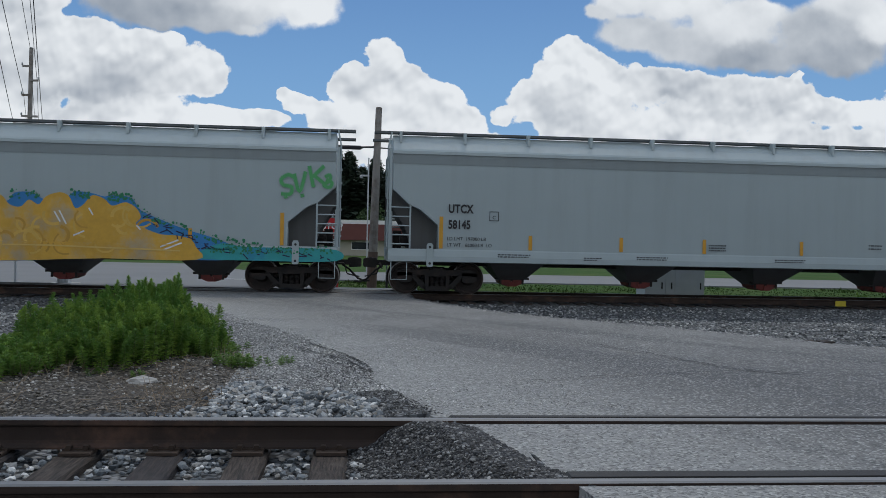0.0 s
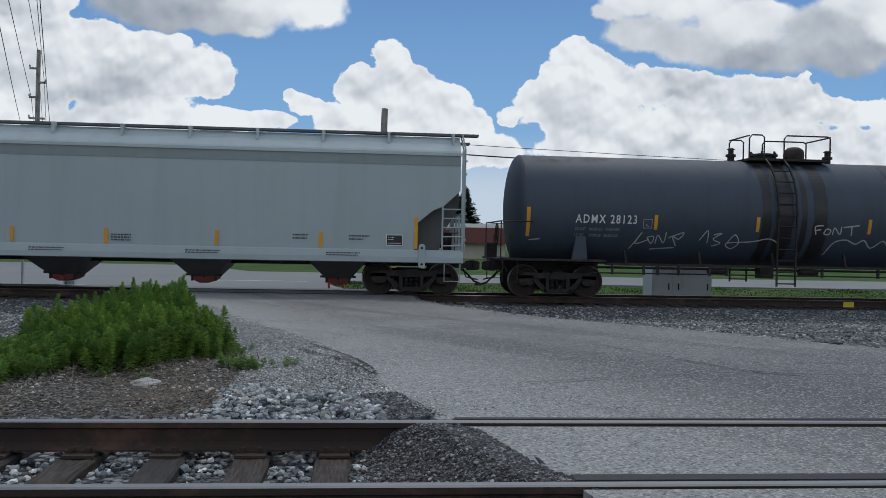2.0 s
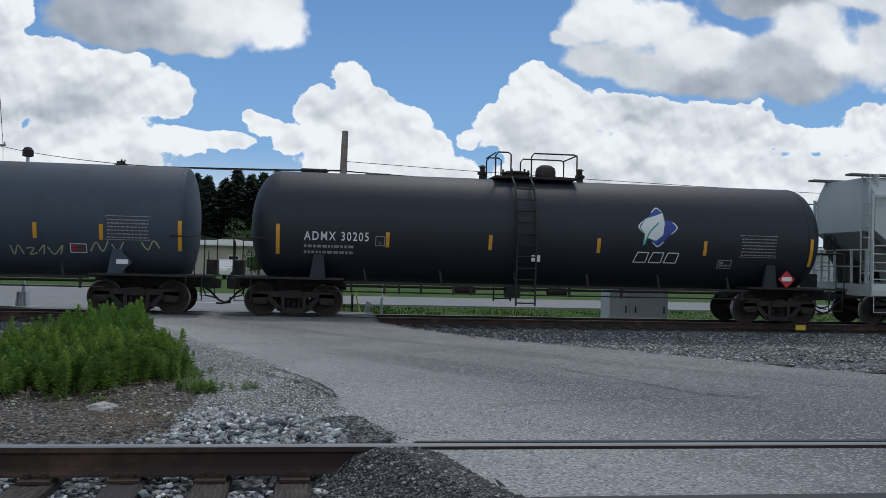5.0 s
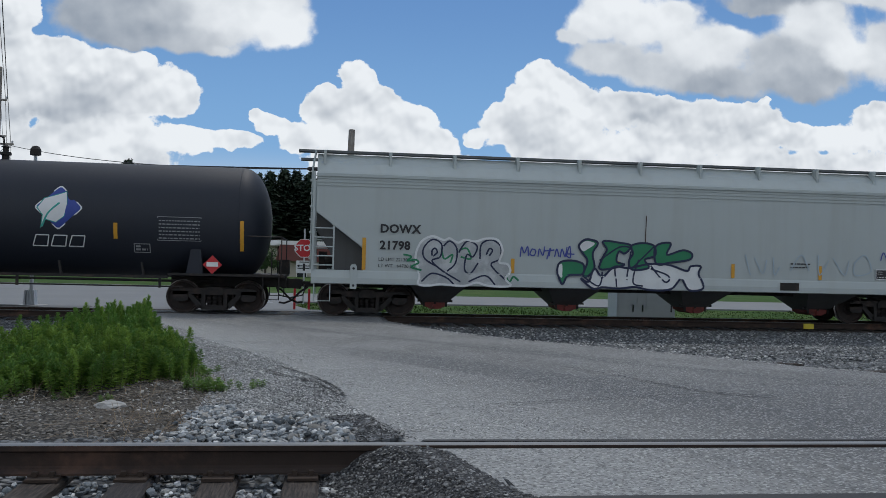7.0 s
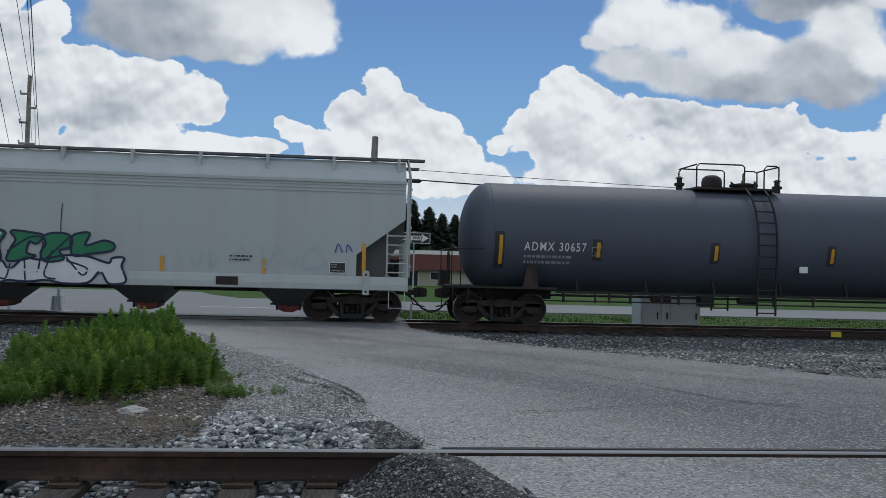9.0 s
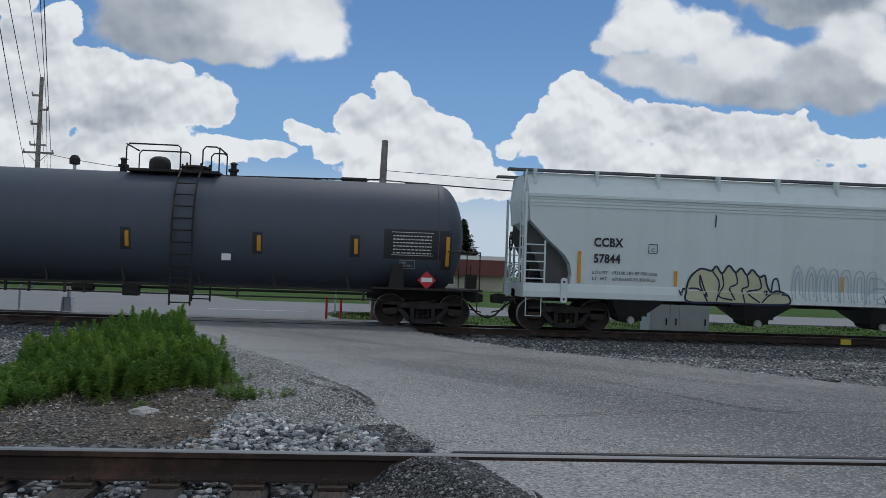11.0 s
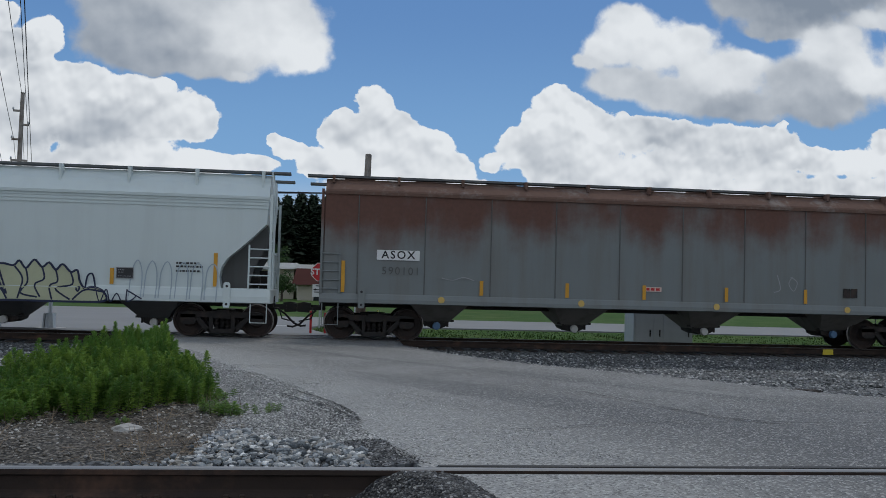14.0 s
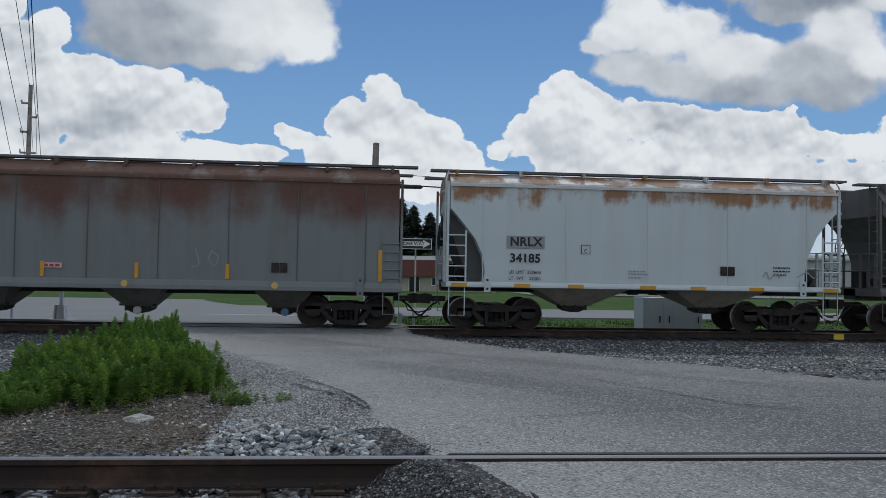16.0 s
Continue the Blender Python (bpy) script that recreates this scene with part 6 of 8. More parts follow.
for k in range(2400):
    x, y = wr.uniform(-4.5, -1.45), wr.uniform(7.3, 11.8)
    front, back = lerp(x, WEEDS_FRONT), lerp(x, WEEDS_BACK)
    u = x / y
    if not front < y < back or not -0.42 < u < -0.142 or grown > 250 or wr.random() > 0.75:
        continue
    depth = (y - front) / (back - front)
    g = ground_z(x, y)
    h = (1.157 + lerp(u, WEEDS_TOP) * y - g) * (0.5 + 0.5 * min(1, depth * 1.5)) * (wr.uniform(0.84, 1.0) if wr.random() < 0.8 else 1.08)
    if h < 0.12:
        continue
    v = min(range(5), key=lambda j: abs(CLUMP_H[j] - h))
    sc = h / CLUMP_H[v]
    m = pose(x, y, g, 0, 0, wr.uniform(0, 360))
    w = clumps[v] if first[v] else copy_thing(clumps[v], m)
    first[v] = False
    w.matrix_basis = m @ Matrix.Diagonal((0.4 + 0.6 * sc, 0.4 + 0.6 * sc, sc, 1))
    grown += 1
for k, (x, y, sc) in enumerate(((-1.12, 9.05, 0.7), (-0.98, 8.98, 0.8), (-1.25, 9.12, 0.9), (-0.72, 9.0, 0.7), (-1.5, 10.2, 1.0), (-1.45, 10.5, 1.0), (-1.38, 10.9, 0.9), (-1.9, 8.3, 0.5), (-1.15, 9.0, 1.0), (-2.3, 8.3, 0.5))):
    w = copy_thing(clumps[4], pose(x, y, ground_z(x, y), 0, 0, 67 * k))
    w.scale = (sc * 1.2, sc * 1.2, sc * 0.8)

# dead stalks and straw
vs, fs = [], []
for k in range(2600):
    x, y = rnd.uniform(-4.2, -1.0), rnd.uniform(6.6, 9.9)
    if noise.noise((x * 1.1, y * 1.1, 12)) + rnd.uniform(-0.3, 0.3) < -0.1:
        continue
    p = Vector((x, y, ground_z(x, y) + 0.012))
    a, up = rnd.uniform(0, 6.28), rnd.uniform(0.0, 0.25) if rnd.random() < 0.8 else rnd.uniform(0.5, 1.2)
    d = Vector((math.cos(a), math.sin(a), up)) * rnd.uniform(0.05, 0.2)
    w = Vector((-math.sin(a), math.cos(a), 0.3)) * 0.0035
    j = len(vs)
    vs += [tuple(p - w), tuple(p + w), tuple(p + d + w * 0.4), tuple(p + d - w * 0.4)]
    fs.append((j, j + 1, j + 2, j + 3))
me = bpy.data.meshes.new("dry_straw")
me.from_pydata(vs, [], fs)
tagged(part_of("dry_straw", me, M_STRAW), "dead brown stalks and straw lying on the dirt", "straw", kind="stuff")


def rock(x, y, sx, sy, sz, label):
    bm = bmesh.new()
    bmesh.ops.create_icosphere(bm, subdivisions=3, radius=1.0)
    for v in bm.verts:
        n = 1 + 0.3 * noise.noise(v.co * 1.6 + Vector((x, y, 0))) + 0.12 * noise.noise(v.co * 4)
        v.co = Vector((v.co.x * sx, v.co.y * sy, v.co.z * sz)) * n
    ob = part("rock", bm, M_CONCRETE, at=pose(x, y, ground_z(x, y) + sz * 0.1, 0, 0, 20))
    tagged(ob, label, "rock")


rock(-1.84, 8.1, 0.13, 0.09, 0.05, "pale flat rock lying on the dirt")
rock(1.42, 4.02, 0.035, 0.025, 0.012, "small pale stone on the asphalt")


def old_timber(x, y, length, turn):
    bm = bmesh.new()
    rr = random.Random(3)
    n = 8
    rings = []
    for k in range(n + 1):
        u = length * (k / n - 0.5)
        w, h = 0.11 * rr.uniform(0.7, 1.1), 0.07 * rr.uniform(0.6, 1.2)
        rings.append([bm.verts.new((u, a, b)) for a, b in ((-w, -0.05), (w, -0.05), (w * 0.8, h), (0, h * rr.uniform(0.5, 1)), (-w * 0.8, h))])
    for a, b in zip(rings, rings[1:]):
        for k in range(5):
            bm.faces.new((a[k], a[(k + 1) % 5], b[(k + 1) % 5], b[k]))
    bm.faces.new(rings[0]), bm.faces.new(rings[-1][::-1])
    ob = part("old_timber", bm, M_TIE, at=pose(x, y, ground_z(x, y) + 0.03, 0, 0, turn))
    tagged(ob, "broken dark railway timber lying in the gravel", "timber")


old_timber(7.6, 12.0, 1.5, -3)
old_timber(6.6, 12.2, 0.5, 5)
bm = bmesh.new()
box(bm, 14.08, 14.4, FAR_Y - 0.7525 - 0.085, FAR_Y - 0.7525 - 0.078, FAR_Z - 0.18, FAR_Z - 0.03)
box(bm, 14.08, 14.4, FAR_Y - 0.7525 - 0.12, FAR_Y - 0.7525 - 0.02, FAR_Z - 0.185, FAR_Z - 0.176)
tagged(part("paint_mark", bm, M_LIME), "yellow paint mark on the far rail", "rail marking")


# cracks in the asphalt
M_CRACK = material("road_crack_fill", (0.03, 0.03, 0.03), 0.9, vary=0.3, scale=9, bump=0)
CRACK_0 = [(2.92, 10.97), (3.2, 10.26), (3.42, 9.53), (3.59, 8.9), (3.73, 8.59), (3.9, 8.35), (4.18, 8.22)]
CRACK_1 = [(1.46, 7.49), (1.97, 7.75), (2.55, 7.96), (3.15, 8.16), (3.61, 8.32)]
CRACK_2 = [(3.67, 8.46), (4.15, 8.16), (5.13, 8.19)]
CRACK_3 = [(-0.63, 10.28), (-0.48, 9.83), (-0.19, 9.25), (-0.02, 8.77), (0.13, 8.13)]
CRACK_4 = [(-0.56, 10.73), (-0.14, 9.62), (0.09, 8.78), (0.18, 8.0)]
for pts, wide in ((CRACK_0, 0.02), (CRACK_1, 0.014), (CRACK_2, 0.016), (CRACK_3, 0.026), (CRACK_4, 0.022)):
    bm = bmesh.new()
    fine = [(x + 0.03 * noise.noise((x * 5, y * 5, 1)), y + 0.05 * noise.noise((x * 5, y * 5, 8))) for x, y in smooth_path(pts, 12)]
    stroke(bm, fine, wide, 0, lambda x, y: (x, y, road_z(y) + 0.016))
    for v in bm.verts:
        v.co.x += 0.03 * noise.noise((v.co.x * 30, v.co.y * 30, 2))
    tagged(part("road_crack", bm, M_CRACK), "dark crack in the worn asphalt", "road crack", kind="structure")


# ---------------------------------------------------------------- paint and stencils on the cars
M_G_YELLOW = material("spray_yellow", (0.62, 0.36, 0.05), 0.7, vary=0.3, scale=1.2, fine=8, bump=0.02, second=(0.42, 0.33, 0.2), amount=0.42, sec_scale=1.0, sharp=0.1)
M_G_CREAM = material("spray_cream", (0.64, 0.44, 0.13), 0.7, vary=0.2, bump=0)
M_G_BLUE = material("spray_blue", (0.03, 0.2, 0.48), 0.6, vary=0.25, scale=1.5, bump=0)
M_G_TEAL = material("spray_teal", (0.03, 0.32, 0.33), 0.6, vary=0.3, scale=1.5, bump=0, second=(0.02, 0.22, 0.38), amount=0.4, sec_scale=1.2)
M_G_LEAF = material("spray_green", (0.02, 0.2, 0.09), 0.6, vary=0.25, scale=2, bump=0)
M_G_LIME = material("spray_lime", (0.08, 0.36, 0.12), 0.6, vary=0.2, bump=0)
M_G_PALE = material("spray_pale_gold", (0.64, 0.41, 0.09), 0.7, vary=0.3, scale=2, bump=0)
M_G_UMBER = material("spray_umber", (0.5, 0.28, 0.045), 0.7, vary=0.3, scale=2, bump=0)
M_G_MIST = material("spray_green_mist", (0.24, 0.38, 0.31), 0.7, vary=0.3, scale=6, bump=0)
M_G_NAVY = material("spray_navy", (0.012, 0.02, 0.06), 0.6, vary=0.2, bump=0)
M_G_MARKER = material("marker_blue", (0.05, 0.07, 0.3), 0.6, vary=0.2, bump=0)
M_G_SILVER = material("spray_silver", (0.36, 0.38, 0.39), 0.5, vary=0.25, scale=2.5, bump=0, second=(0.5, 0.52, 0.53), amount=0.45, sec_scale=2)
M_G_WHITE = material("spray_white", (0.68, 0.7, 0.7), 0.6, vary=0.2, scale=2, bump=0)
M_G_OLIVE = material("spray_olive", (0.46, 0.48, 0.32), 0.6, vary=0.2, scale=1.5, bump=0)
M_G_FAINT = material("spray_faint_blue", (0.36, 0.44, 0.5), 0.6, vary=0.15, bump=0)
M_G_CHALK = material("paint_marker", (0.42, 0.44, 0.43), 0.7, vary=0.3, scale=8, bump=0)
M_G_LIMECHALK = material("lime_marker", (0.36, 0.42, 0.25), 0.7, vary=0.3, scale=8, bump=0)
SPLIT = 1.25


def wall_skin(lift):
    return lambda x, z: (x, (-1.603 if z > SPLIT else -1.644) - lift, z)


def sprayed(car, pts, mat, lift, name="graffiti_fill"):
    """A filled patch of paint on the side sheet and on the sill below it."""
    for upper in (True, False):
        bm = bmesh.new()
        y = (-1.603 if upper else -1.644) - lift
        blob(bm, pts, y)
        bm.normal_update()
        bmesh.ops.triangulate(bm, faces=bm.faces[:])
        bmesh.ops.bisect_plane(bm, geom=bm.verts[:] + bm.edges[:] + bm.faces[:], plane_co=(0, 0, SPLIT), plane_no=(0, 0, 1), clear_inner=upper, clear_outer=not upper)
        if bm.faces:
            part(name, bm, mat, car)
        else:
            bm.free()


def drawn(car, lines, width, mat, lift, closed=False, skin=None, name="graffiti_line"):
    bm = bmesh.new()
    for pts in lines:
        stroke(bm, pts, width, 0, skin or wall_skin(lift), closed)
    return tagged(part(name, bm, mat, car), kind="stuff")


def put(pts, scale, x0, y0, fx, fz):
    """Sketch units to car metres."""
    return [(fx(x0 + a / scale), fz(x0 + a / scale, y0 + b / scale)) for a, b in pts]


# yellow piece with a blue and teal edge
ax = lambda u: (u - 601) / 65.5 + 18.3
az = lambda u, v: 0.92 + (457 + (u - 300) * 0.022 - v) / 66.5
A = lambda pts: put(pts, 1, 0, 0, ax, az)
sprayed(car_a, A([(-60, 356), (0, 358), (40, 360), (52, 346), (80, 345), (98, 356), (130, 360), (150, 344), (178, 346), (200, 352), (214, 350), (245, 354), (262, 376), (300, 394), (340, 410), (385, 424), (420, 440), (430, 463), (200, 460), (-60, 456)]), M_G_BLUE, 0.000)
sprayed(car_a, A([(355, 460), (368, 446), (400, 434), (440, 440), (500, 442), (598, 446), (598, 466), (470, 465)]), M_G_TEAL, 0.002)
gold = [(-60, 366), (-12, 364), (4, 346), (30, 350), (44, 366), (62, 370), (76, 358), (92, 366), (104, 352), (126, 345), (142, 352), (152, 372), (166, 366), (180, 350), (200, 356), (214, 368), (236, 362), (254, 372), (262, 388), (254, 400), (270, 408), (296, 418), (322, 420), (345, 426), (356, 440), (358, 463), (200, 460), (-60, 456)]
sprayed(car_a, A(gold), M_G_YELLOW, 0.004)
rg = random.Random(4)


def dots(car, spots, mat, lift):
    """Spray dots, each a small disc a little over the last."""
    bm = bmesh.new()
    for k, (x, z, r0) in enumerate(spots):
        y = (-1.603 if z > SPLIT else -1.644) - lift - 0.00004 * k
        bm.faces.new([bm.verts.new((x + r0 * math.cos(a * 0.785), y, z + r0 * math.sin(a * 0.785))) for a in range(8)])
    tagged(part("graffiti_dots", bm, mat, car), kind="stuff")


spots = []
for k in range(230):
    u = rg.uniform(205, 470) if k < 150 else rg.choice((rg.uniform(45, 95), rg.uniform(145, 176), rg.uniform(208, 245)))
    edge = lerp(u, [(200, 348), (245, 354), (262, 376), (300, 394), (385, 424), (470, 440)]) if u > 200 else 346
    spots.append((ax(u), az(u, edge + rg.uniform(-6, 9)), rg.uniform(0.014, 0.04)))
spots += [(ax(u), az(u, 444 + rg.uniform(-4, 8)), rg.uniform(0.012, 0.035)) for u in [rg.uniform(380, 596) for _ in range(110)]]
dots(car_a, spots, M_G_LEAF, 0.008)
# soft sprayed swirls inside the gold
for k in range(26):
    u, v = rg.uniform(-40, 330), rg.uniform(372, 448)
    if v < lerp(u, [(250, 372), (360, 440)]):
        continue
    turn, size = rg.uniform(0, 6.28), rg.uniform(10, 26)
    arc = [(u + size * math.cos(turn + 0.5 * j), v + 0.9 * size * math.sin(turn + 0.5 * j)) for j in range(6)]
    drawn(car_a, [A([(a, max(min(b, 452), 362)) for a, b in arc])], rg.uniform(0.04, 0.09), M_G_PALE if k % 3 else M_G_UMBER, 0.0045 + 0.00012 * k)
for k, u in enumerate([rg.uniform(262, 590) for _ in range(46)]):
    v = lerp(u, [(262, 390), (330, 416), (400, 446), (590, 456)]) + rg.uniform(-6, 6)
    drawn(car_a, [A([(u, v), (u + rg.uniform(-14, 14), v + rg.uniform(-10, 10))])], 0.03, M_G_NAVY, 0.010 + 0.00008 * k)
for k, line in enumerate(([(118, 378), (128, 396)], [(126, 376), (138, 400)], [(175, 372), (182, 384)], [(150, 420), (168, 412)], [(296, 440), (326, 428)], [(300, 446), (332, 433)], [(255, 402), (262, 410)], [(-55, 436), (80, 436), (200, 441), (330, 447)])):
    drawn(car_a, [A(line)], 0.04, M_G_CREAM if k == 7 else M_G_WHITE, 0.013 + 0.0003 * k)
for k, line in enumerate(([(524, 318), (512, 312), (500, 320), (504, 330), (518, 334), (516, 346), (500, 346)], [(522, 310), (532, 342), (542, 306)], [(548, 296), (556, 334)], [(574, 296), (554, 316)], [(558, 314), (578, 330)], [(576, 316), (584, 312), (584, 322), (574, 330), (584, 334), (588, 326), (578, 320)], [(508, 350), (509, 354)], [(536, 346), (538, 352)])):
    drawn(car_a, [A(line)], 0.085, M_G_LIME, 0.004 + 0.0006 * k)
    drawn(car_a, [A(line)], 0.13, M_G_MIST, 0.001 + 0.0003 * k, name="graffiti_overspray")
# silver letters, blue tag and the green and white piece
ex = lambda u: (u - 283) / (67.2 - 0.0033 * (u - 283))
ez = lambda u, v: 1.26 + (480 + (u - 800) * 0.02 - v) / 65
E = lambda pts: put(pts, 2.7, 440, 380, ex, ez)
silver = [(95, 312), (100, 275), (92, 235), (80, 190), (85, 150), (110, 105), (160, 82), (215, 100), (245, 92), (285, 112), (320, 98), (370, 106), (420, 92), (480, 98), (505, 150), (490, 205), (530, 215), (545, 250), (520, 285), (545, 320), (440, 320), (380, 304), (330, 318), (280, 318), (200, 312), (150, 318)]
sprayed(car_e, E(silver), M_G_SILVER, 0.002)
drawn(car_e, [E(silver)], 0.06, M_G_WHITE, 0.004, True)
drawn(car_e, [E(p) for p in ([(190, 230), (125, 190), (118, 140), (160, 98), (205, 120), (200, 180), (160, 200), (215, 250), (300, 300)], [(160, 175), (160, 150), (175, 140), (185, 160), (165, 178)], [(215, 130), (245, 105), (280, 140), (275, 210), (235, 250)], [(290, 160), (330, 105), (380, 130), (360, 180), (330, 170), (320, 240), (350, 260), (385, 210)], [(395, 190), (400, 120), (450, 98), (495, 130), (490, 190), (450, 220), (530, 300)], [(425, 170), (440, 140), (455, 150), (440, 175)], [(110, 300), (160, 260), (230, 280), (270, 315)], [(340, 300), (420, 270), (470, 315)])], 0.045, M_G_NAVY, 0.008)
drawn(car_e, [E(p) for p in ([(205, 140), (220, 190), (260, 170), (250, 210)], [(290, 150), (330, 140), (350, 190), (300, 180)], [(520, 270), (540, 300), (560, 275), (585, 295)], [(20, 170), (60, 180), (40, 200), (80, 195), (95, 210), (60, 230), (110, 245)])], 0.05, M_G_LEAF, 0.006)
drawn(car_e, [E(p) for p in ([(592, 178), (598, 130), (612, 160), (628, 128), (632, 175)], [(650, 140), (640, 165), (660, 172), (668, 148), (650, 140)], [(680, 178), (686, 140), (704, 172), (712, 128)], [(708, 150), (760, 145)], [(735, 175), (740, 135), (724, 190)], [(762, 178), (772, 140), (784, 178)], [(790, 180), (798, 140), (814, 178), (822, 130)], [(820, 170), (836, 125), (840, 182), (815, 165), (860, 165)])], 0.035, M_G_MARKER, 0.004)
white = [(890, 282), (930, 300), (960, 235), (1000, 275), (1060, 225), (1130, 232), (1230, 212), (1330, 215), (1420, 245), (1440, 222), (1490, 222), (1480, 260), (1502, 330), (1430, 340), (1390, 285), (1340, 335), (1240, 340), (1160, 325), (1080, 332), (1000, 326), (950, 332)]
green = ([(880, 125), (915, 92), (975, 108), (950, 160), (960, 230), (930, 270), (905, 265), (925, 200), (905, 165)],
         [(776, 250), (790, 205), (850, 196), (905, 215), (900, 262), (830, 268), (805, 308), (792, 300)],
         [(1000, 100), (1090, 108), (1140, 122), (1110, 160), (1080, 150), (1070, 200), (1110, 215), (1040, 235), (985, 235), (1000, 180), (1020, 140)],
         [(1142, 122), (1200, 108), (1255, 122), (1260, 170), (1210, 190), (1230, 230), (1150, 240), (1130, 200), (1150, 160)],
         [(1264, 122), (1338, 108), (1320, 165), (1400, 142), (1445, 160), (1430, 190), (1330, 205), (1290, 215), (1262, 200)])
sprayed(car_e, E(white), M_G_WHITE, 0.002)
for letter in green:
    sprayed(car_e, E(letter), M_G_LEAF, 0.004)
drawn(car_e, [E(white)] + [E(letter) for letter in green], 0.06, M_G_NAVY, 0.008, True)
drawn(car_e, [E(p) for p in ([(985, 195), (1080, 130), (1140, 130)], [(1140, 150), (1120, 290)], [(1140, 240), (1230, 150), (1260, 120)], [(1180, 190), (1150, 300), (1200, 320)], [(1240, 220), (1310, 300), (1330, 270), (1240, 235)], [(900, 270), (980, 320), (1000, 250)], [(1060, 225), (1070, 325)])], 0.045, M_G_NAVY, 0.009)
sprayed(car_e, E([(885, 125), (915, 100), (960, 112), (925, 140), (900, 150)]), M_G_WHITE, 0.006)
sprayed(car_e, E([(780, 225), (800, 215), (800, 275), (785, 270)]), M_G_WHITE, 0.006)
EP = lambda pts: put(pts, 1, 0, 0, ex, ez)
drawn(car_e, [EP(p) for p in ([(1075, 440), (1085, 478)], [(1092, 445), (1108, 475), (1115, 450)], [(1128, 445), (1130, 478), (1140, 462)], [(1160, 470), (1180, 440), (1195, 470)], [(1212, 440), (1215, 478), (1232, 450)], [(1240, 445), (1262, 478), (1270, 450)], [(1280, 455), (1300, 440), (1312, 470), (1282, 478), (1280, 455)])], 0.035, M_G_FAINT, 0.003)
drawn(car_e, [EP(p) for p in ([(1330, 450), (1335, 435), (1342, 450)], [(1348, 450), (1350, 436), (1358, 448)])], 0.03, M_G_MARKER, 0.003)
drawn(car_e, [EP([(890, 370), (889, 400)]), EP([(889, 400), (889, 420)])], 0.025, M_RAIL_SIDE, 0.003, name="rust_streak")
dot_data_panel(car_e, ex(1321), ez(1321, 486), -1.606, M_BLACK, M_WHITE)
bars(car_e, ex(1160), ez(1160, 458), [(0, 0.6), (-0.1, 0.55)], M_BLACK, -1.606, 0.06, 0.04, 5)
bm = bmesh.new()
slab(bm, [(ex(1140), 0.96), (ex(1175), 0.96), (ex(1175), 1.18), (ex(1140), 1.18)], -1.66, -1.642)
part("sill_patch", bm, M_IRON, car_e)

# olive bubble letters, twice, with faint blue ones between
gx = lambda u: (u - 118) / (67.5 - 0.0028 * (u - 118))
gz = lambda u, v: 0.91 + (545 + (u - 700) * 0.029 - v) / 64.8
olive = [(100, 200), (95, 160), (110, 110), (150, 75), (195, 82), (215, 65), (238, 92), (265, 62), (292, 88), (315, 72), (338, 98), (360, 78), (388, 106), (410, 100), (420, 140), (438, 165), (462, 160), (500, 175), (506, 210), (400, 212), (330, 210), (210, 205)]
lines = ([(150, 98), (152, 140), (178, 182), (160, 130), (150, 98)], [(200, 85), (228, 130), (215, 200)], [(238, 92), (245, 140), (225, 180), (280, 195)], [(292, 88), (300, 130), (270, 150), (290, 195)], [(338, 98), (345, 140), (320, 155), (330, 205)], [(388, 106), (395, 150), (340, 165), (390, 205)], [(438, 165), (445, 120), (462, 115), (472, 160)], [(398, 205), (440, 170), (500, 178)], [(408, 165), (420, 160), (416, 175), (408, 165)], [(105, 150), (150, 155), (180, 200)])
for dx, dy, cut in ((0, 0, 0), (860, 32, 1)):
    G = lambda pts: put([(a + dx, b + dy) for a, b in pts], 2.12, 380, 440, gx, gz)
    sprayed(car_g, G(olive), M_G_OLIVE, 0.002)
    drawn(car_g, [G(olive)], 0.055, M_G_NAVY, 0.006, True)
    drawn(car_g, [G(p) for p in lines], 0.045, M_G_NAVY, 0.007)
G = lambda pts: put(pts, 2.12, 380, 440, gx, gz)
faint = []
for k, u in enumerate((520, 575, 620, 665, 715, 770, 820)):
    faint.append(G([(u, 195 + k * 3), (u + 4, 110), (u + 22, 62 + 4 * k), (u + 42, 100), (u + 44, 190 + k * 4)]))
    faint.append(G([(u + 14, 190 + k * 3), (u + 16, 120), (u + 24, 85 + 4 * k), (u + 32, 120), (u + 32, 180 + k * 3)]))
faint += [G([(810, 220), (830, 170), (870, 150), (910, 165), (860, 200), (920, 215)]), G([(835, 110), (880, 115), (900, 145), (850, 150)])]
for k, u in enumerate((1445, 1495, 1545, 1600, 1650, 1700)):
    faint.append(G([(u, 225 + k * 3), (u + 6, 140), (u + 26, 95 + 3 * k), (u + 42, 140), (u + 40, 230 + k * 3)]))
drawn(car_g, faint, 0.03, M_G_FAINT, 0.003)
drawn(car_g, [G(p) for p in ([(65, 155), (75, 178), (82, 150), (95, 165)], [(68, 170), (92, 148)], [(890, 180), (905, 215), (915, 180), (935, 220)], [(895, 205), (935, 190)], [(1335, 200), (1350, 245), (1370, 200), (1385, 245), (1405, 215), (1420, 240)], [(1440, 200), (1440, 245), (1470, 225), (1440, 205), (1490, 235)])], 0.03, M_G_NAVY, 0.006)
drawn(car_g, [[(gx(479), gz(479, 378)), (gx(478), gz(478, 400))]], 0.035, M_G_NAVY, 0.003, name="rust_streak")
dot_data_panel(car_g, gx(1040), gz(1040, 516), -1.608, M_BLACK, M_FADED)
bars(car_g, gx(1135), gz(1135, 497), [(0, 0.7), (0.09, 0.6), (-0.12, 0.65)], M_BLACK, -1.606, 0.06, 0.05, 6)
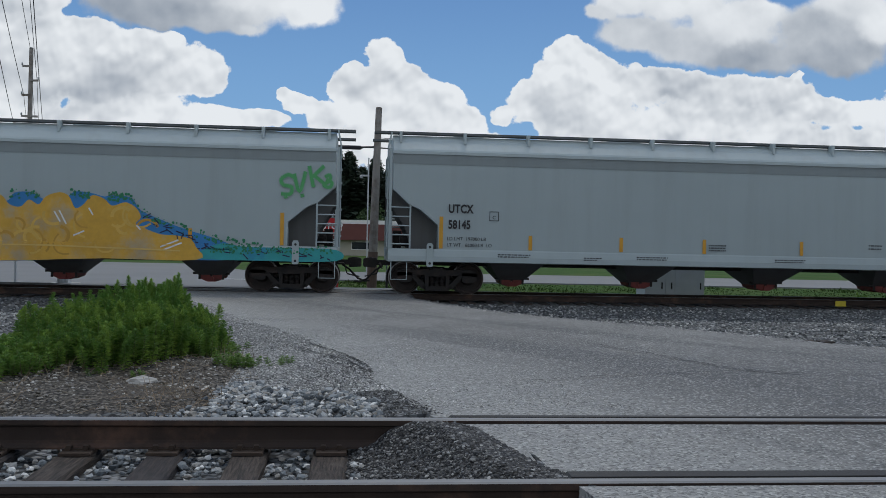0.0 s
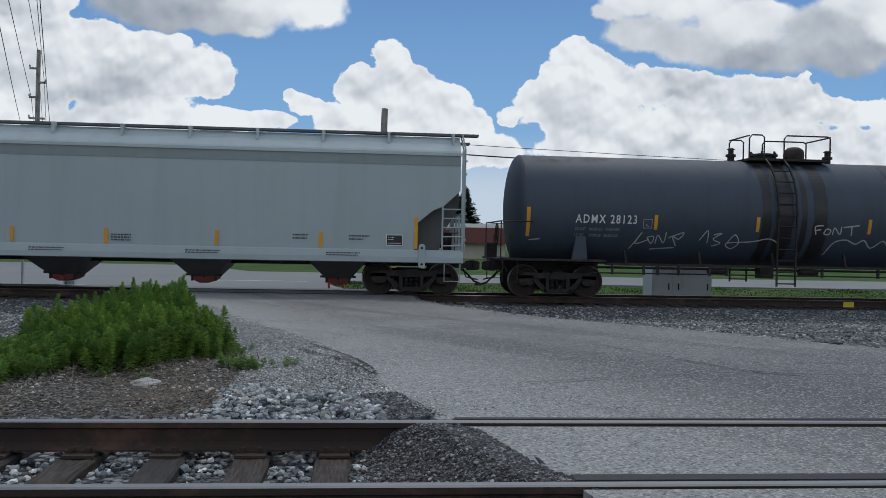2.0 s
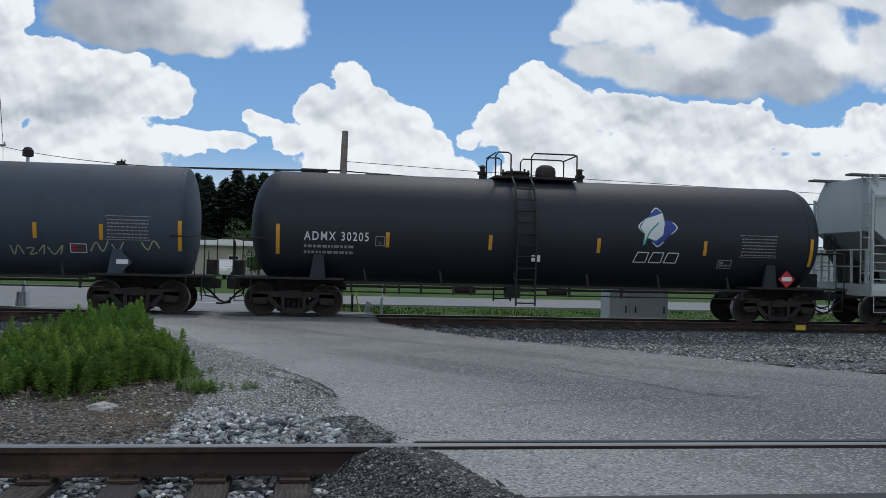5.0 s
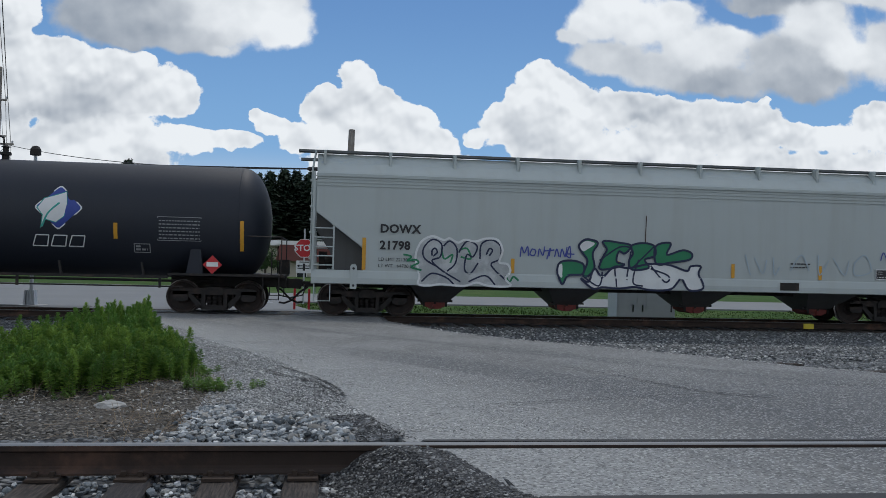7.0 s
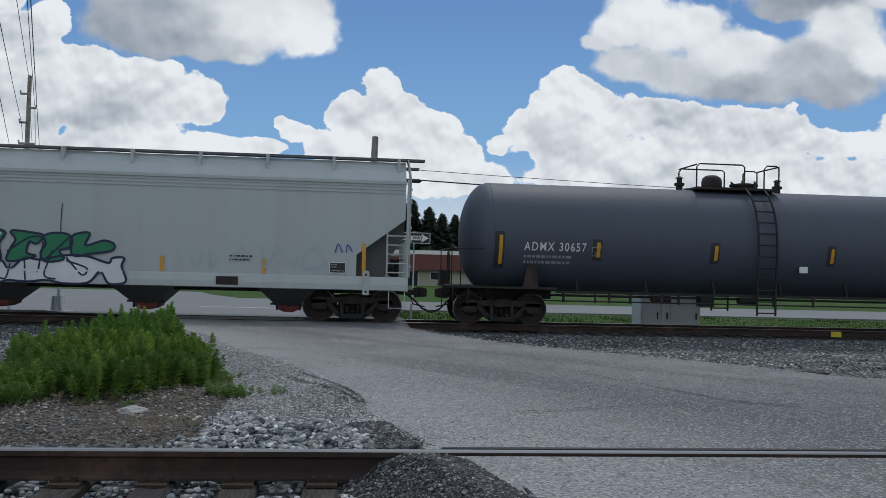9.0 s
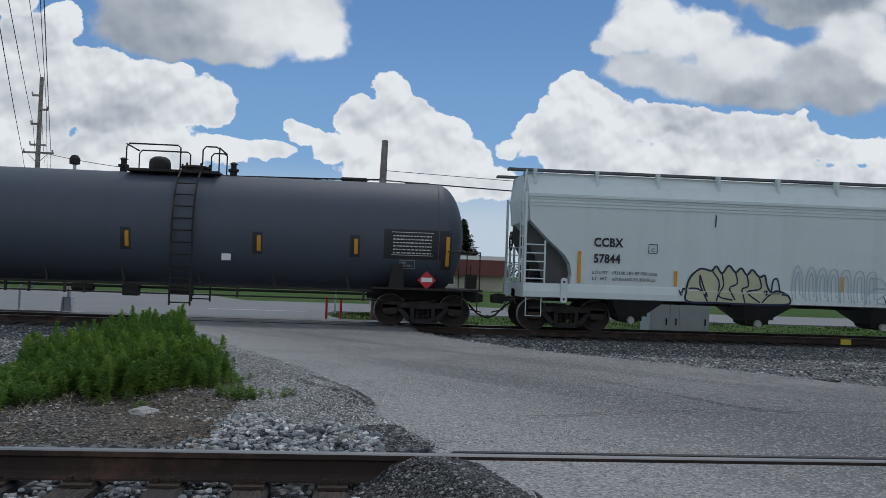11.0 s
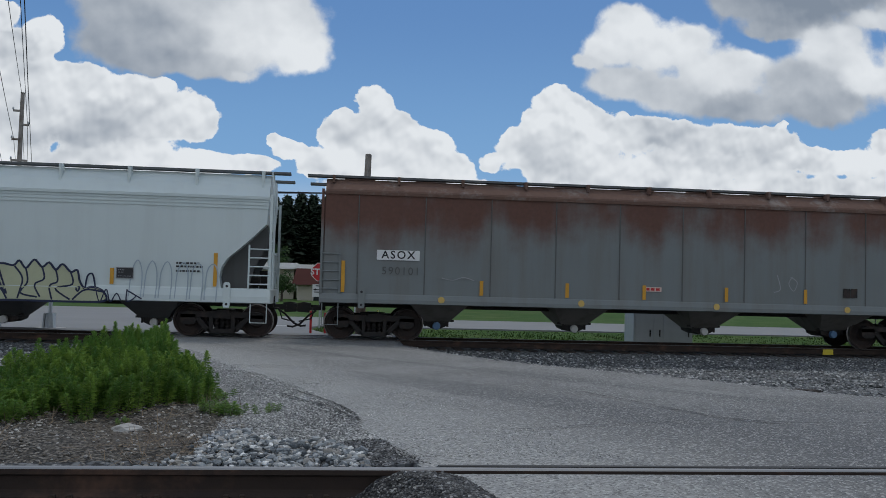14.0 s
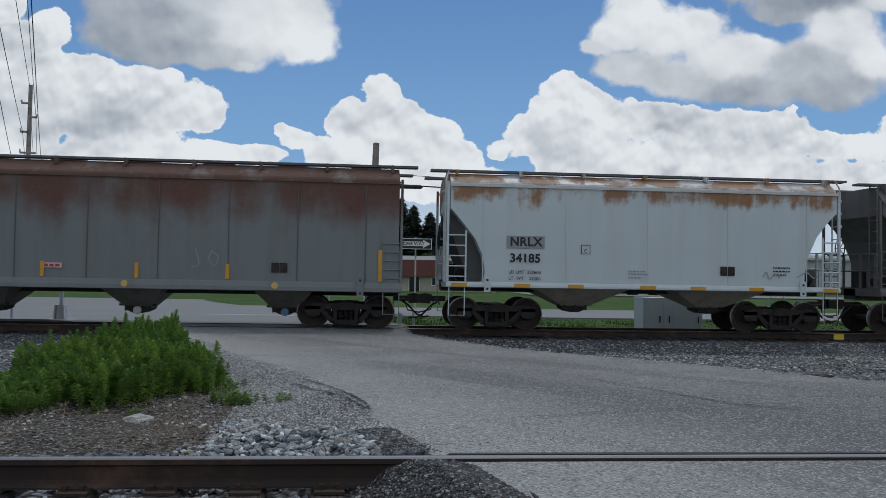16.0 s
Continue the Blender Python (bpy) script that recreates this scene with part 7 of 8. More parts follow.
bars(car_g, gx(815), gz(815, 508), [(0, 0.4), (0.08, 0.4)], M_BLACK, -1.606, 0.05, 0.03, 7)

# small print on the others
dot_data_panel(car_b, 16.2, 1.36, -1.606, M_BLACK, M_WHITE)
for x, z, rows in ((8.98, 1.36, [(0, 0.5), (0.07, 0.5), (0.14, 0.5)]), (13.7, 1.5, [(0, 0.4), (0.09, 0.4)]), (15.2, 1.5, [(0, 0.4), (0.09, 0.55)])):
    bars(car_b, x, z, rows, M_BLACK, -1.606, 0.06, 0.035, 8)
for x in (3.0, 6.9, 10.9, 14.6):
    bars(car_b, x, 1.13, [(0, 0.9), (-0.06, 0.85)], M_BLACK, -1.646, 0.07, 0.03, 9)
    bars(car_a, x, 1.13, [(0, 0.9)], M_BLACK, -1.646, 0.07, 0.03, 9)
bars(car_b, 5.4, 1.08, [(0, 0.5), (-0.06, 0.4)], M_BLACK, -1.646, 0.06, 0.03, 10)
bm = bmesh.new()
slab(bm, [(9.0, 1.53), (9.5, 1.53), (9.5, 1.66), (9.0, 1.66)], -1.612, -1.604)
part("sticker", bm, material("pale_sticker", (0.6, 0.45, 0.4), 0.6), car_h)
bars(car_h, 9.06, 1.56, [(0, 0.4)], M_SIGN_RED, -1.615, 0.09, 0.07, 12)
for car, x, z, mat in ((car_h, 14.9, 1.5, M_IRON), (car_i, 7.75, 1.62, M_IRON)):
    bm = bmesh.new()
    for k in range(2):
        slab(bm, [(x + 0.22 * k, z), (x + 0.22 * k + 0.2, z), (x + 0.22 * k + 0.2, z + 0.26), (x + 0.22 * k, z + 0.26)], -1.612, -1.604)
    part("stencil_panel", bm, mat, car)
bars(car_i, 9.3, 1.75, [(0, 0.5), (0.1, 0.5), (-0.1, 0.4)], M_BLACK, -1.606, 0.06, 0.04, 13)
bars(car_i, 5.1, 1.5, [(0, 0.35), (0.1, 0.6), (0.18, 0.5)], M_FADED, -1.606, 0.06, 0.04, 14)
drawn(car_i, [[(9.0, 1.6), (9.1, 1.75), (9.2, 1.55), (9.35, 1.7), (9.5, 1.58)], [(10.0, 1.6), (10.3, 1.75), (10.5, 1.6), (10.8, 1.72)]], 0.03, M_FADED, 0.003)
drawn(car_h, [[(12.9, 2.1), (13.0, 1.7), (12.8, 1.6)], [(13.3, 2.05), (13.5, 1.9), (13.4, 1.65), (13.25, 1.85), (13.35, 2.05)], [(3.3, 1.75), (3.6, 1.7), (3.9, 1.78), (4.2, 1.7)]], 0.025, M_FADED, 0.003)
for k, x in enumerate((3.3, 7.2, 11.1, 15.0)):
    bm = bmesh.new()
    turned(bm, [(-1.652, 0.09), (-1.645, 0.09)], "y", 14, (x, 0, 1.15))
    part("round_sticker", bm, M_G_CREAM, car_h)

# tank marks
tx = lambda u: 10.19 + (u - 749) / 64.5
tz = lambda u, v: 2.13 + (406 + (u - 749) * 0.022 - v) / 63
skin = lambda x, z: on_tank(x, z, 0.008)
T2 = lambda pts: put(pts, 2.02, 480, 200, tx, tz)
T1 = lambda pts: put(pts, 2.02, 0, 200, tx, tz)
drawn(car_c, [T2(p) for p in ([(348, 440), (342, 412), (372, 408)], [(345, 425), (365, 422)], [(385, 420), (378, 436), (396, 440), (402, 424), (385, 420)], [(412, 442), (416, 416), (440, 440), (442, 412)], [(450, 415), (512, 408)], [(482, 412), (485, 444)], [(402, 515), (425, 470), (470, 460), (510, 475), (540, 462), (575, 490), (615, 465), (650, 490), (690, 465), (720, 495), (750, 460), (775, 490), (792, 478)])], 0.035, M_G_CHALK, 0, skin=skin)
drawn(car_c, [T1(p) for p in ([(622, 488), (660, 430), (640, 470), (690, 455)], [(680, 448), (700, 470), (705, 445), (680, 448)], [(715, 470), (720, 440), (745, 468), (750, 430)], [(760, 450), (815, 432), (800, 455), (775, 445), (795, 480)], [(700, 490), (790, 485)], [(878, 460), (905, 425), (910, 470)], [(930, 440), (960, 435), (930, 455), (960, 470), (930, 480)], [(985, 470), (1010, 440), (1030, 470), (1005, 490), (985, 470), (1080, 465), (1140, 455), (1180, 470)], [(245, 455), (285, 452)])], 0.03, M_G_CHALK, 0, skin=skin)
drawn(car_c, [T2(p) for p in ([(840, 470), (850, 500), (865, 470), (880, 500)], [(890, 480), (915, 480), (900, 500), (925, 495)], [(930, 490), (950, 470), (945, 500)], [(960, 475), (980, 500), (1010, 470), (1000, 500)], [(1100, 490), (1120, 460), (1140, 490), (1160, 455)], [(1170, 465), (1190, 490), (1210, 460)], [(1270, 460), (1290, 485), (1310, 455), (1330, 480)])], 0.035, M_G_LIMECHALK, 0, skin=skin)
print_table(car_c, 14.9, 1.98)
print_table(car_d, 13.95, 1.95)
bm = bmesh.new()
for k in range(5):
    p, q = 1.86 + 0.16 * k, 2.02 + 0.16 * k
    bm.faces.new([bm.verts.new(on_tank(*v, 0.004)) for v in ((13.95, p), (15.75, p), (15.75, q), (13.95, q))])
part("backing_panel", bm, M_BLACK, car_f)
print_table(car_f, 14.2, 1.98, mat=M_WHITE)
for car, x in ((car_c, 13.95), (car_d, 13.3), (car_f, 14.4)):
    frame_mark(car, x, 1.6, 0.42, 0.24, M_WHITE if car is car_c else M_FADED, 0, 0.02, skin)
    bars(car, x + 0.05, 1.66, [(0, 0.3), (0.08, 0.14)], M_SIGN_RED if car is car_c else M_FADED, 0, 0.08, 0.05, 20, "stencil_panel", skin)
placard(car_d, 15.35, 1.32, -1.5)
placard(car_f, 15.15, 1.3, -1.5)
placard(car_c, 15.3, 1.38, -1.47, M_TANK_GREY)
for car, x in ((car_d, 7.9), (car_f, 9.75)):
    bm = bmesh.new()
    slab(bm, [(x - 0.12, 1.66), (x + 0.12, 1.66), (x + 0.12, 1.84), (x - 0.12, 1.84)], -1.5, -1.46)
    part("sticker", bm, M_WHITE, car)
# leaf emblem as plain shapes
lc, lz = 11.42, 2.72


def emblem(pts, mat, lift, name):
    bm = bmesh.new()
    ring = [Vector(p) for p in pts]
    mid = sum(ring, Vector((0, 0))) / len(ring)
    for k in range(len(ring)):
        a, b = ring[k], ring[(k + 1) % len(ring)]
        for s in range(4):
            q = [mid.lerp(a, s / 4), mid.lerp(b, s / 4), mid.lerp(b, (s + 1) / 4), mid.lerp(a, (s + 1) / 4)]
            if s == 0:
                q = q[1:]
            bm.faces.new([bm.verts.new(on_tank(lc + v.x, lz + v.y, lift)) for v in q])
    part(name, bm, mat, car_d)


def rounded(pts, cut=0.14):
    out = []
    for k, p in enumerate(pts):
        p, a, b = Vector(p), Vector(pts[k - 1]), Vector(pts[(k + 1) % len(pts)])
        out += [p.lerp(a, cut), p.lerp(a, cut * 0.35) * 0.985, p.lerp(b, cut * 0.35) * 0.985, p.lerp(b, cut)]
    return out


emblem(rounded([(-0.62, 0), (0, -0.6), (0.62, 0), (0, 0.6)]), M_WHITE, 0.008, "emblem_border")
emblem(rounded([(-0.58, 0), (0, -0.56), (0.58, 0), (0, 0.56)]), material("emblem_blue", (0.03, 0.06, 0.3), 0.5, vary=0.1, bump=0), 0.012, "emblem_field")
leaf_pts = [(-0.42, -0.52), (-0.38, -0.2), (-0.52, -0.02), (-0.36, 0.22), (0.0, 0.34), (0.16, 0.4), (0.2, 0.1), (0.14, -0.22), (-0.06, -0.38), (-0.32, -0.3)]
emblem([Vector(p) * 1.06 for p in leaf_pts], material("emblem_teal", (0.04, 0.36, 0.3), 0.5, vary=0.1, bump=0), 0.016, "emblem_leaf_edge")
emblem(leaf_pts, M_WHITE, 0.020, "emblem_leaf")
drawn(car_d, [[(lc - 0.4, lz - 0.5), (lc - 0.25, lz - 0.15), (lc + 0.02, lz + 0.12)]], 0.045, bpy.data.materials["emblem_teal"], 0, skin=lambda x, z: on_tank(x, z, 0.024), name="emblem_vein")
for k in range(3):
    x = lc - 0.66 + 0.45 * k
    ring = [(x, 1.72), (x + 0.1, 2.0), (x + 0.42, 2.0), (x + 0.36, 1.72)]
    drawn(car_d, [[ring[j], ring[(j + 1) % 4]] for j in range(4)], 0.028, M_WHITE, 0, False, skin, "emblem_bar")
# dark spill streaks below the fittings
M_SPILL = material("spill_stain", (0.017, 0.018, 0.02), 0.4, vary=0.3, scale=4, bump=0.05)
for x, w, z0 in ((7.2, 0.34, 1.0), (8.3, 0.2, 1.4), (8.78, 0.5, 0.98), (11.55, 0.8, 1.2), (7.72, 0.62, 0.95), (10.95, 0.14, 1.9)):
    bm = bmesh.new()
    n = 30
    for k in range(n):
        p, q = lerp(k / n, [(0, z0), (1, 4.0)]), lerp((k + 1) / n, [(0, z0), (1, 4.0)])
        if x > 11 and q > 3.4:
            break
        wp, wq = [w * (0.9 + 0.16 * noise.noise((v * 5, x, 0))) * lerp(v, [(z0, 1.0), (2.6, 0.9), (4.0, 0.45 if x > 10 else 0.9)]) for v in (p, q)]
        bm.faces.new([bm.verts.new(on_tank(*v, 0.003)) for v in ((x - wp / 2, p), (x + wp / 2, p), (x + wq / 2, q), (x - wq / 2, q))])
    part("spill_streak", bm, M_SPILL, car_c, "dark oily streak running down the tank")


# ---------------------------------------------------------------- beyond the railway
def utility_pole(x, y, z, height, r, mat, label, arms=(), lean=0.0, foot=None):
    p = thing("utility_pole", pose(x, y, z, 0, lean, 0), label, "utility pole")
    bm = bmesh.new()
    turned(bm, [(0, r), (height * 0.5, r * 0.85), (height, r * 0.65), (height + 0.02, r * 0.3)], "z", 12)
    part("shaft", bm, mat, p)
    if foot:
        bm = bmesh.new()
        turned(bm, [(0, r * 1.03), (foot, r * 1.02)], "z", 12)
        part("tarred_foot", bm, M_POLE_DARK, p)
    for az, a, b in arms:
        bm = bmesh.new()
        box(bm, a, b, -0.16, -0.04, az - 0.06, az + 0.06)
        arm = part("crossarm", bm, M_POLE, p)
        if b - a > 1.0:
            bm = bmesh.new()
            beam(bm, (0, -0.1, az - 0.7), (a * 0.7, -0.1, az), 0.02, 5)
            beam(bm, (0, -0.1, az - 0.7), (b * 0.7, -0.1, az), 0.02, 5)
            part("brace", bm, M_GALV, p)
        for u in (a + 0.08, b - 0.08) if b - a > 1.0 else ((b if abs(b) > abs(a) else a),):
            bm = bmesh.new()
            turned(bm, [(az + 0.06, 0.03), (az + 0.1, 0.07), (az + 0.14, 0.04), (az + 0.18, 0.07), (az + 0.24, 0.02)], "z", 8, (u, -0.1, 0))
            part("insulator", bm, M_GALV, arm)
    return p


utility_pole(34.5, 80, -0.5, 9.45, 0.16, M_POLE, "far weathered utility pole with a long crossarm", arms=((7.75, -1.6, 1.4),))


def cable(a, b, sag, r, label):
    pts = [Vector(a).lerp(Vector(b), k / 14) - Vector((0, 0, sag * 4 * (k / 14) * (1 - k / 14))) for k in range(15)]
    bm = bmesh.new()
    tube(bm, pts, r, 5)
    tagged(part("overhead_cable", bm, M_CABLE), label, "cable")


utility_pole(0.57, 30.0, -0.95, 6.5, 0.16, M_POLE, "weathered wooden utility pole behind the railway", (), 1.2, 1.7)
utility_pole(-20.95, 60.0, -0.7, 13.7, 0.19, M_POLE, "tall wooden utility pole carrying several wires", ((8.8, -0.95, 1.0), (9.3, -0.5, 0.5), (10.65, -0.5, 0), (11.6, 0, 0.5), (12.5, -0.5, 0)), 0.3)
utility_pole(-37.4, 110.0, -0.5, 11.8, 0.2, M_POLE_DARK, "distant dark wooden utility pole with a crossarm", ((10.2, -1.1, 1.1),), 1.0)
utility_pole(-70.0, 200.0, -0.4, 11.0, 0.2, M_POLE_DARK, "far wooden utility pole", ((10.0, -1.1, 1.1),))
cable((-21.0, 60, 8.2), (0.6, 30, 4.25), 0.5, 0.018, "thin overhead wire between two poles")
cable((-60, 30.0, 4.6), (0.6, 30, 4.22), 0.35, 0.022, "black overhead cable behind the railway")
cable((0.6, 30, 4.22), (45, 30.5, 3.4), 0.25, 0.022, "black overhead cable behind the railway")
cable((0.6, 30, 4.55), (60, 34, 5.0), 0.6, 0.010, "thin overhead wire behind the railway")
for a, b in (((-21.9, 60, 8.15), (-3.1, 4, 9.6)), ((-21.3, 60, 9.95), (-3.6, 4, 11.5)), ((-20.95, 60, 12.95), (-3.4, 4, 13.5)), ((-20.5, 60, 10.9), (-2.4, 4, 12.8)), ((-20.1, 60, 8.1), (-2.0, 4, 9.5))):
    cable(a, b, 0.3, 0.016, "overhead wire rising from the tall pole")
    cable(a, (a[0] - 16.5, 110, a[2] - 0.5), 0.8, 0.016, "overhead wire running on along the street")
for x0, x1, z in ((-0.75, 0.2, 4.2), (1.4, 2.3, 4.12)):
    bm = bmesh.new()
    turned(bm, [(x0, 0.02), (x0 + 0.08, 0.07), (x1 - 0.08, 0.07), (x1, 0.02)], "x", 10, (0, 30.0, z))
    tagged(part("cable_splice", bm, M_CABLE), "black splice case hanging on the cable", "cable splice")


def sign_post(name, x, y, z, h, label, category):
    p = thing(name, pose(x, y, z), label, category)
    bm = bmesh.new()
    slab(bm, [(-0.035, 0), (0.035, 0), (0.035, h), (-0.035, h)], 0.0, 0.035)
    part("post", bm, M_GALV, p)
    return p


def octagon(r, x, z):
    return [(x + r * math.cos(math.radians(22.5 + 45 * k)), z + r * math.sin(math.radians(22.5 + 45 * k))) for k in range(8)]


sp = sign_post("stop_sign", -0.95, 38.0, -0.66, 3.15, "red stop sign over a white railway sign on a post", "stop sign")
bm = bmesh.new()
slab(bm, octagon(0.42, 0, 2.34), -0.02, -0.012)
part("rim", bm, M_WHITE, sp)
bm = bmesh.new()
slab(bm, octagon(0.39, 0, 2.34), -0.026, -0.021)
part("face", bm, M_SIGN_RED, sp)
lettering("STOP", 0.36, pose(0, -0.032, 2.34, 90), M_WHITE, sp, "CENTER", 1.0, 0.008)
bm = bmesh.new()
slab(bm, [(-0.33, 1.3), (0.33, 1.3), (0.33, 1.82), (-0.33, 1.82)], -0.02, -0.012)
part("plate", bm, M_WHITE, sp)
bm = bmesh.new()
box(bm, -0.27, 0.27, -0.026, -0.021, 1.58, 1.62)
box(bm, -0.27, 0.27, -0.026, -0.021, 1.48, 1.52)
for s in (-1, 1):
    slab(bm, [(s * 0.3, 1.6), (s * 0.2, 1.66), (s * 0.2, 1.54)], -0.027, -0.0215)
box(bm, -0.05, 0.05, -0.028, -0.0225, 1.4, 1.7)
part("pictogram", bm, M_BLACK, sp)
bm = bmesh.new()
box(bm, -0.2, 0.2, -0.026, -0.021, 1.74, 1.78)
part("small_print", bm, M_BLACK, sp)

ow = sign_post("one_way_sign", 3.0, 43.0, -0.62, 3.6, "black and white one way sign on a street post", "road sign")
bm = bmesh.new()
slab(bm, [(-0.69, 3.03), (0.77, 3.03), (0.77, 3.55), (-0.69, 3.55)], -0.02, -0.012)
part("rim", bm, M_WHITE, ow)
bm = bmesh.new()
slab(bm, [(-0.66, 3.06), (0.74, 3.06), (0.74, 3.52), (-0.66, 3.52)], -0.025, -0.0205)
part("face", bm, M_BLACK, ow)
bm = bmesh.new()
slab(bm, [(-0.6, 3.18), (0.35, 3.18), (0.35, 3.09), (0.7, 3.29), (0.35, 3.49), (0.35, 3.4), (-0.6, 3.4)], -0.03, -0.0255)
part("arrow", bm, M_WHITE, ow)
lettering("ONE WAY", 0.22, pose(-0.1, -0.034, 3.29, 90), M_BLACK, ow, "CENTER", 1.0, 0.006)
bm = bmesh.new()
box(bm, -0.012, 0.012, -0.4, 0.5, 2.6, 2.95)
part("street_name_blade", bm, material("sign_green", (0.02, 0.16, 0.08), 0.5), ow, "green street name blade seen edge-on")

thin = sign_post("lamp_pole", 0.62, 46.0, -0.62, 5.95, "slim galvanised pole with a small lamp", "lamp pole")
bm = bmesh.new()
box(bm, -0.35, 0.05, -0.1, 0.1, 5.0, 5.08)
turned(bm, [(4.9, 0.05), (5.02, 0.1), (5.06, 0.03)], "z", 10, (-0.35, 0, 0))
part("lamp_head", bm, M_GALV, thin)

# crossing signal
sg = thing("crossing_signal", pose(-9.45, 30.5, -0.75), "railway crossing signal with crossbuck and red flashing lamps", "crossing signal")
bm = bmesh.new()
turned(bm, [(0.35, 0.06), (5.1, 0.055), (5.12, 0.08), (5.2, 0.03)], "z", 12)
part("mast", bm, M_GALV, sg)
bm = bmesh.new()
slab(bm, [(-0.5, 0), (0.5, 0), (0.4, 0.28), (-0.4, 0.28)], -0.4, 0.4)
part("foundation", bm, M_CONCRETE, sg)
bm = bmesh.new()
for k in range(4):
    slab(bm, [(-0.2 + 0.1 * k, 0.28), (-0.14 + 0.1 * k, 0.28), (-0.12 + 0.08 * k, 0.75), (-0.16 + 0.08 * k, 0.75)], -0.16, 0.16)
turned(bm, [(0.28, 0.16), (0.75, 0.14)], "z", 12)
part("junction_base", bm, M_GALV, sg)
for s in (-1, 1):
    bm = bmesh.new()
    box(bm, -0.61, 0.61, -0.01, 0.01, -0.115, 0.115, pose(-0.2, -0.1 - 0.015 * s, 4.28, 0, 45 * s, 0))
    part("crossbuck_blade", bm, M_WHITE, sg, "white crossbuck blade")
bm = bmesh.new()
box(bm, -0.75, 0.75, -0.14, -0.06, 3.2, 3.28)
part("lamp_arm", bm, M_GALV, sg)
for x, lit in ((-0.5, True), (0.45, False)):
    bm = bmesh.new()
    turned(bm, [(-0.2, 0.31), (-0.185, 0.31), (-0.18, 0.06), (0.0, 0.06)], "y", 24, (x, -0.1, 3.24))
    turned(bm, [(-0.21, 0.13), (-0.1, 0.13)], "y", 20, (x, -0.1, 3.24))
    lamp = part("signal_lamp", bm, M_BLACK, sg, "black round signal lamp with hood")
    bm = bmesh.new()
    for k in range(13):
        a, b = math.pi * k / 13, math.pi * (k + 1) / 13
        q = [bm.verts.new((x + 0.16 * math.cos(t), u, 3.24 + 0.16 * math.sin(t))) for t, u in ((a, -0.32), (b, -0.32), (b, -0.65), (a, -0.65))]
        bm.faces.new(q)
    part("hood", bm, M_BLACK, lamp)
    bm = bmesh.new()
    turned(bm, [(-0.335, 0.11), (-0.32, 0.13)], "y", 20, (x, 0, 3.24))
    part("lens", bm, glow("red_lens_lit", (0.9, 0.02, 0.02), 1.2) if lit else material("red_lens", (0.15, 0.01, 0.01), 0.3), lamp)
bm = bmesh.new()
turned(bm, [(5.1, 0.1), (5.12, 0.17), (5.3, 0.17), (5.4, 0.1), (5.42, 0.02)], "z", 14)
part("bell", bm, M_IRON, sg)

# signal cabinet
cb = thing("signal_cabinet", pose(9.95, 30.0, -0.95), "silver railway signal cabinet with double doors", "cabinet")
bm = bmesh.new()
slab(bm, [(0, 0.1), (2.1, 0.1), (2.1, 1.42), (2.14, 1.43), (2.14, 1.48), (-0.04, 1.48), (-0.04, 1.43), (0, 1.42)], 0.0, 1.0)
part("housing", bm, M_GALV, cb)
for a, b in ((0.72, 1.02), (1.05, 2.05), (0.06, 0.68)):
    bm = bmesh.new()
    slab(bm, [(a, 0.16), (b, 0.16), (b, 1.38), (a, 1.38)], -0.02, -0.002)
    d = part("door", bm, M_GALV, cb)
    bm = bmesh.new()
    box(bm, b - 0.12, b - 0.08, -0.05, -0.02, 0.62, 0.85)
    part("handle", bm, M_IRON, d)
bm = bmesh.new()
box(bm, 0.1, 2.0, 0.1, 0.9, -0.2, 0.1)
part("plinth", bm, M_CONCRETE, cb)

# stakes and guards near the pole
for x, h, mat, nm, label in ((-1.05, 1.2, M_SIGN_RED, "marker_stake", "thin red marker stake"), (-0.57, 1.15, M_SIGN_RED, "marker_stake", "thin red marker stake"),
                             (1.1, 1.05, M_IRON, "steel_post", "thin dark steel post"), (2.09, 0.95, M_GALV, "steel_post", "short grey steel post"), (-11.0, 1.3, M_GALV, "steel_post", "plain grey steel post")):
    bm = bmesh.new()
    turned(bm, [(-0.1, 0.04), (h, 0.04), (h + 0.02, 0.02)], "z", 8)
    tagged(part(nm, bm, mat, at=pose(x, 30.5, -0.95)), label, "post")
bm = bmesh.new()
beam(bm, (1.45, 30.5, -0.95), (1.18, 30.5, 0.35), 0.03, 8)
tagged(part("guy_guard", bm, material("yellow_guard", (0.75, 0.72, 0.2), 0.5)), "pale yellow guy wire guard leaning at the pole", "wire guard")
bm = bmesh.new()
slab(bm, [(-0.12, 0), (0.12, 0), (0.15, 0.8), (0.02, 0.85)], -0.1, 0.1)
tagged(part("pedestal", bm, M_GALV, at=pose(1.56, 30.4, -0.95)), "small grey-green utility pedestal", "pedestal")


# buildings
M_WALL = material("beige_siding", (0.45, 0.42, 0.35), 0.85, vary=0.12, scale=0.6, fine=8)
M_FASCIA = material("maroon_fascia", (0.16, 0.055, 0.05), 0.8, vary=0.2, scale=0.6, fine=6)
M_TRIM = material("white_trim", (0.75, 0.75, 0.74), 0.7, vary=0.1)
M_METAL = material("grey_siding", (0.42, 0.44, 0.46), 0.6, 0.2, vary=0.12, scale=0.5, fine=5)
M_GLASS = material("dark_glass", (0.02, 0.025, 0.03), 0.12, vary=0.1, bump=0)


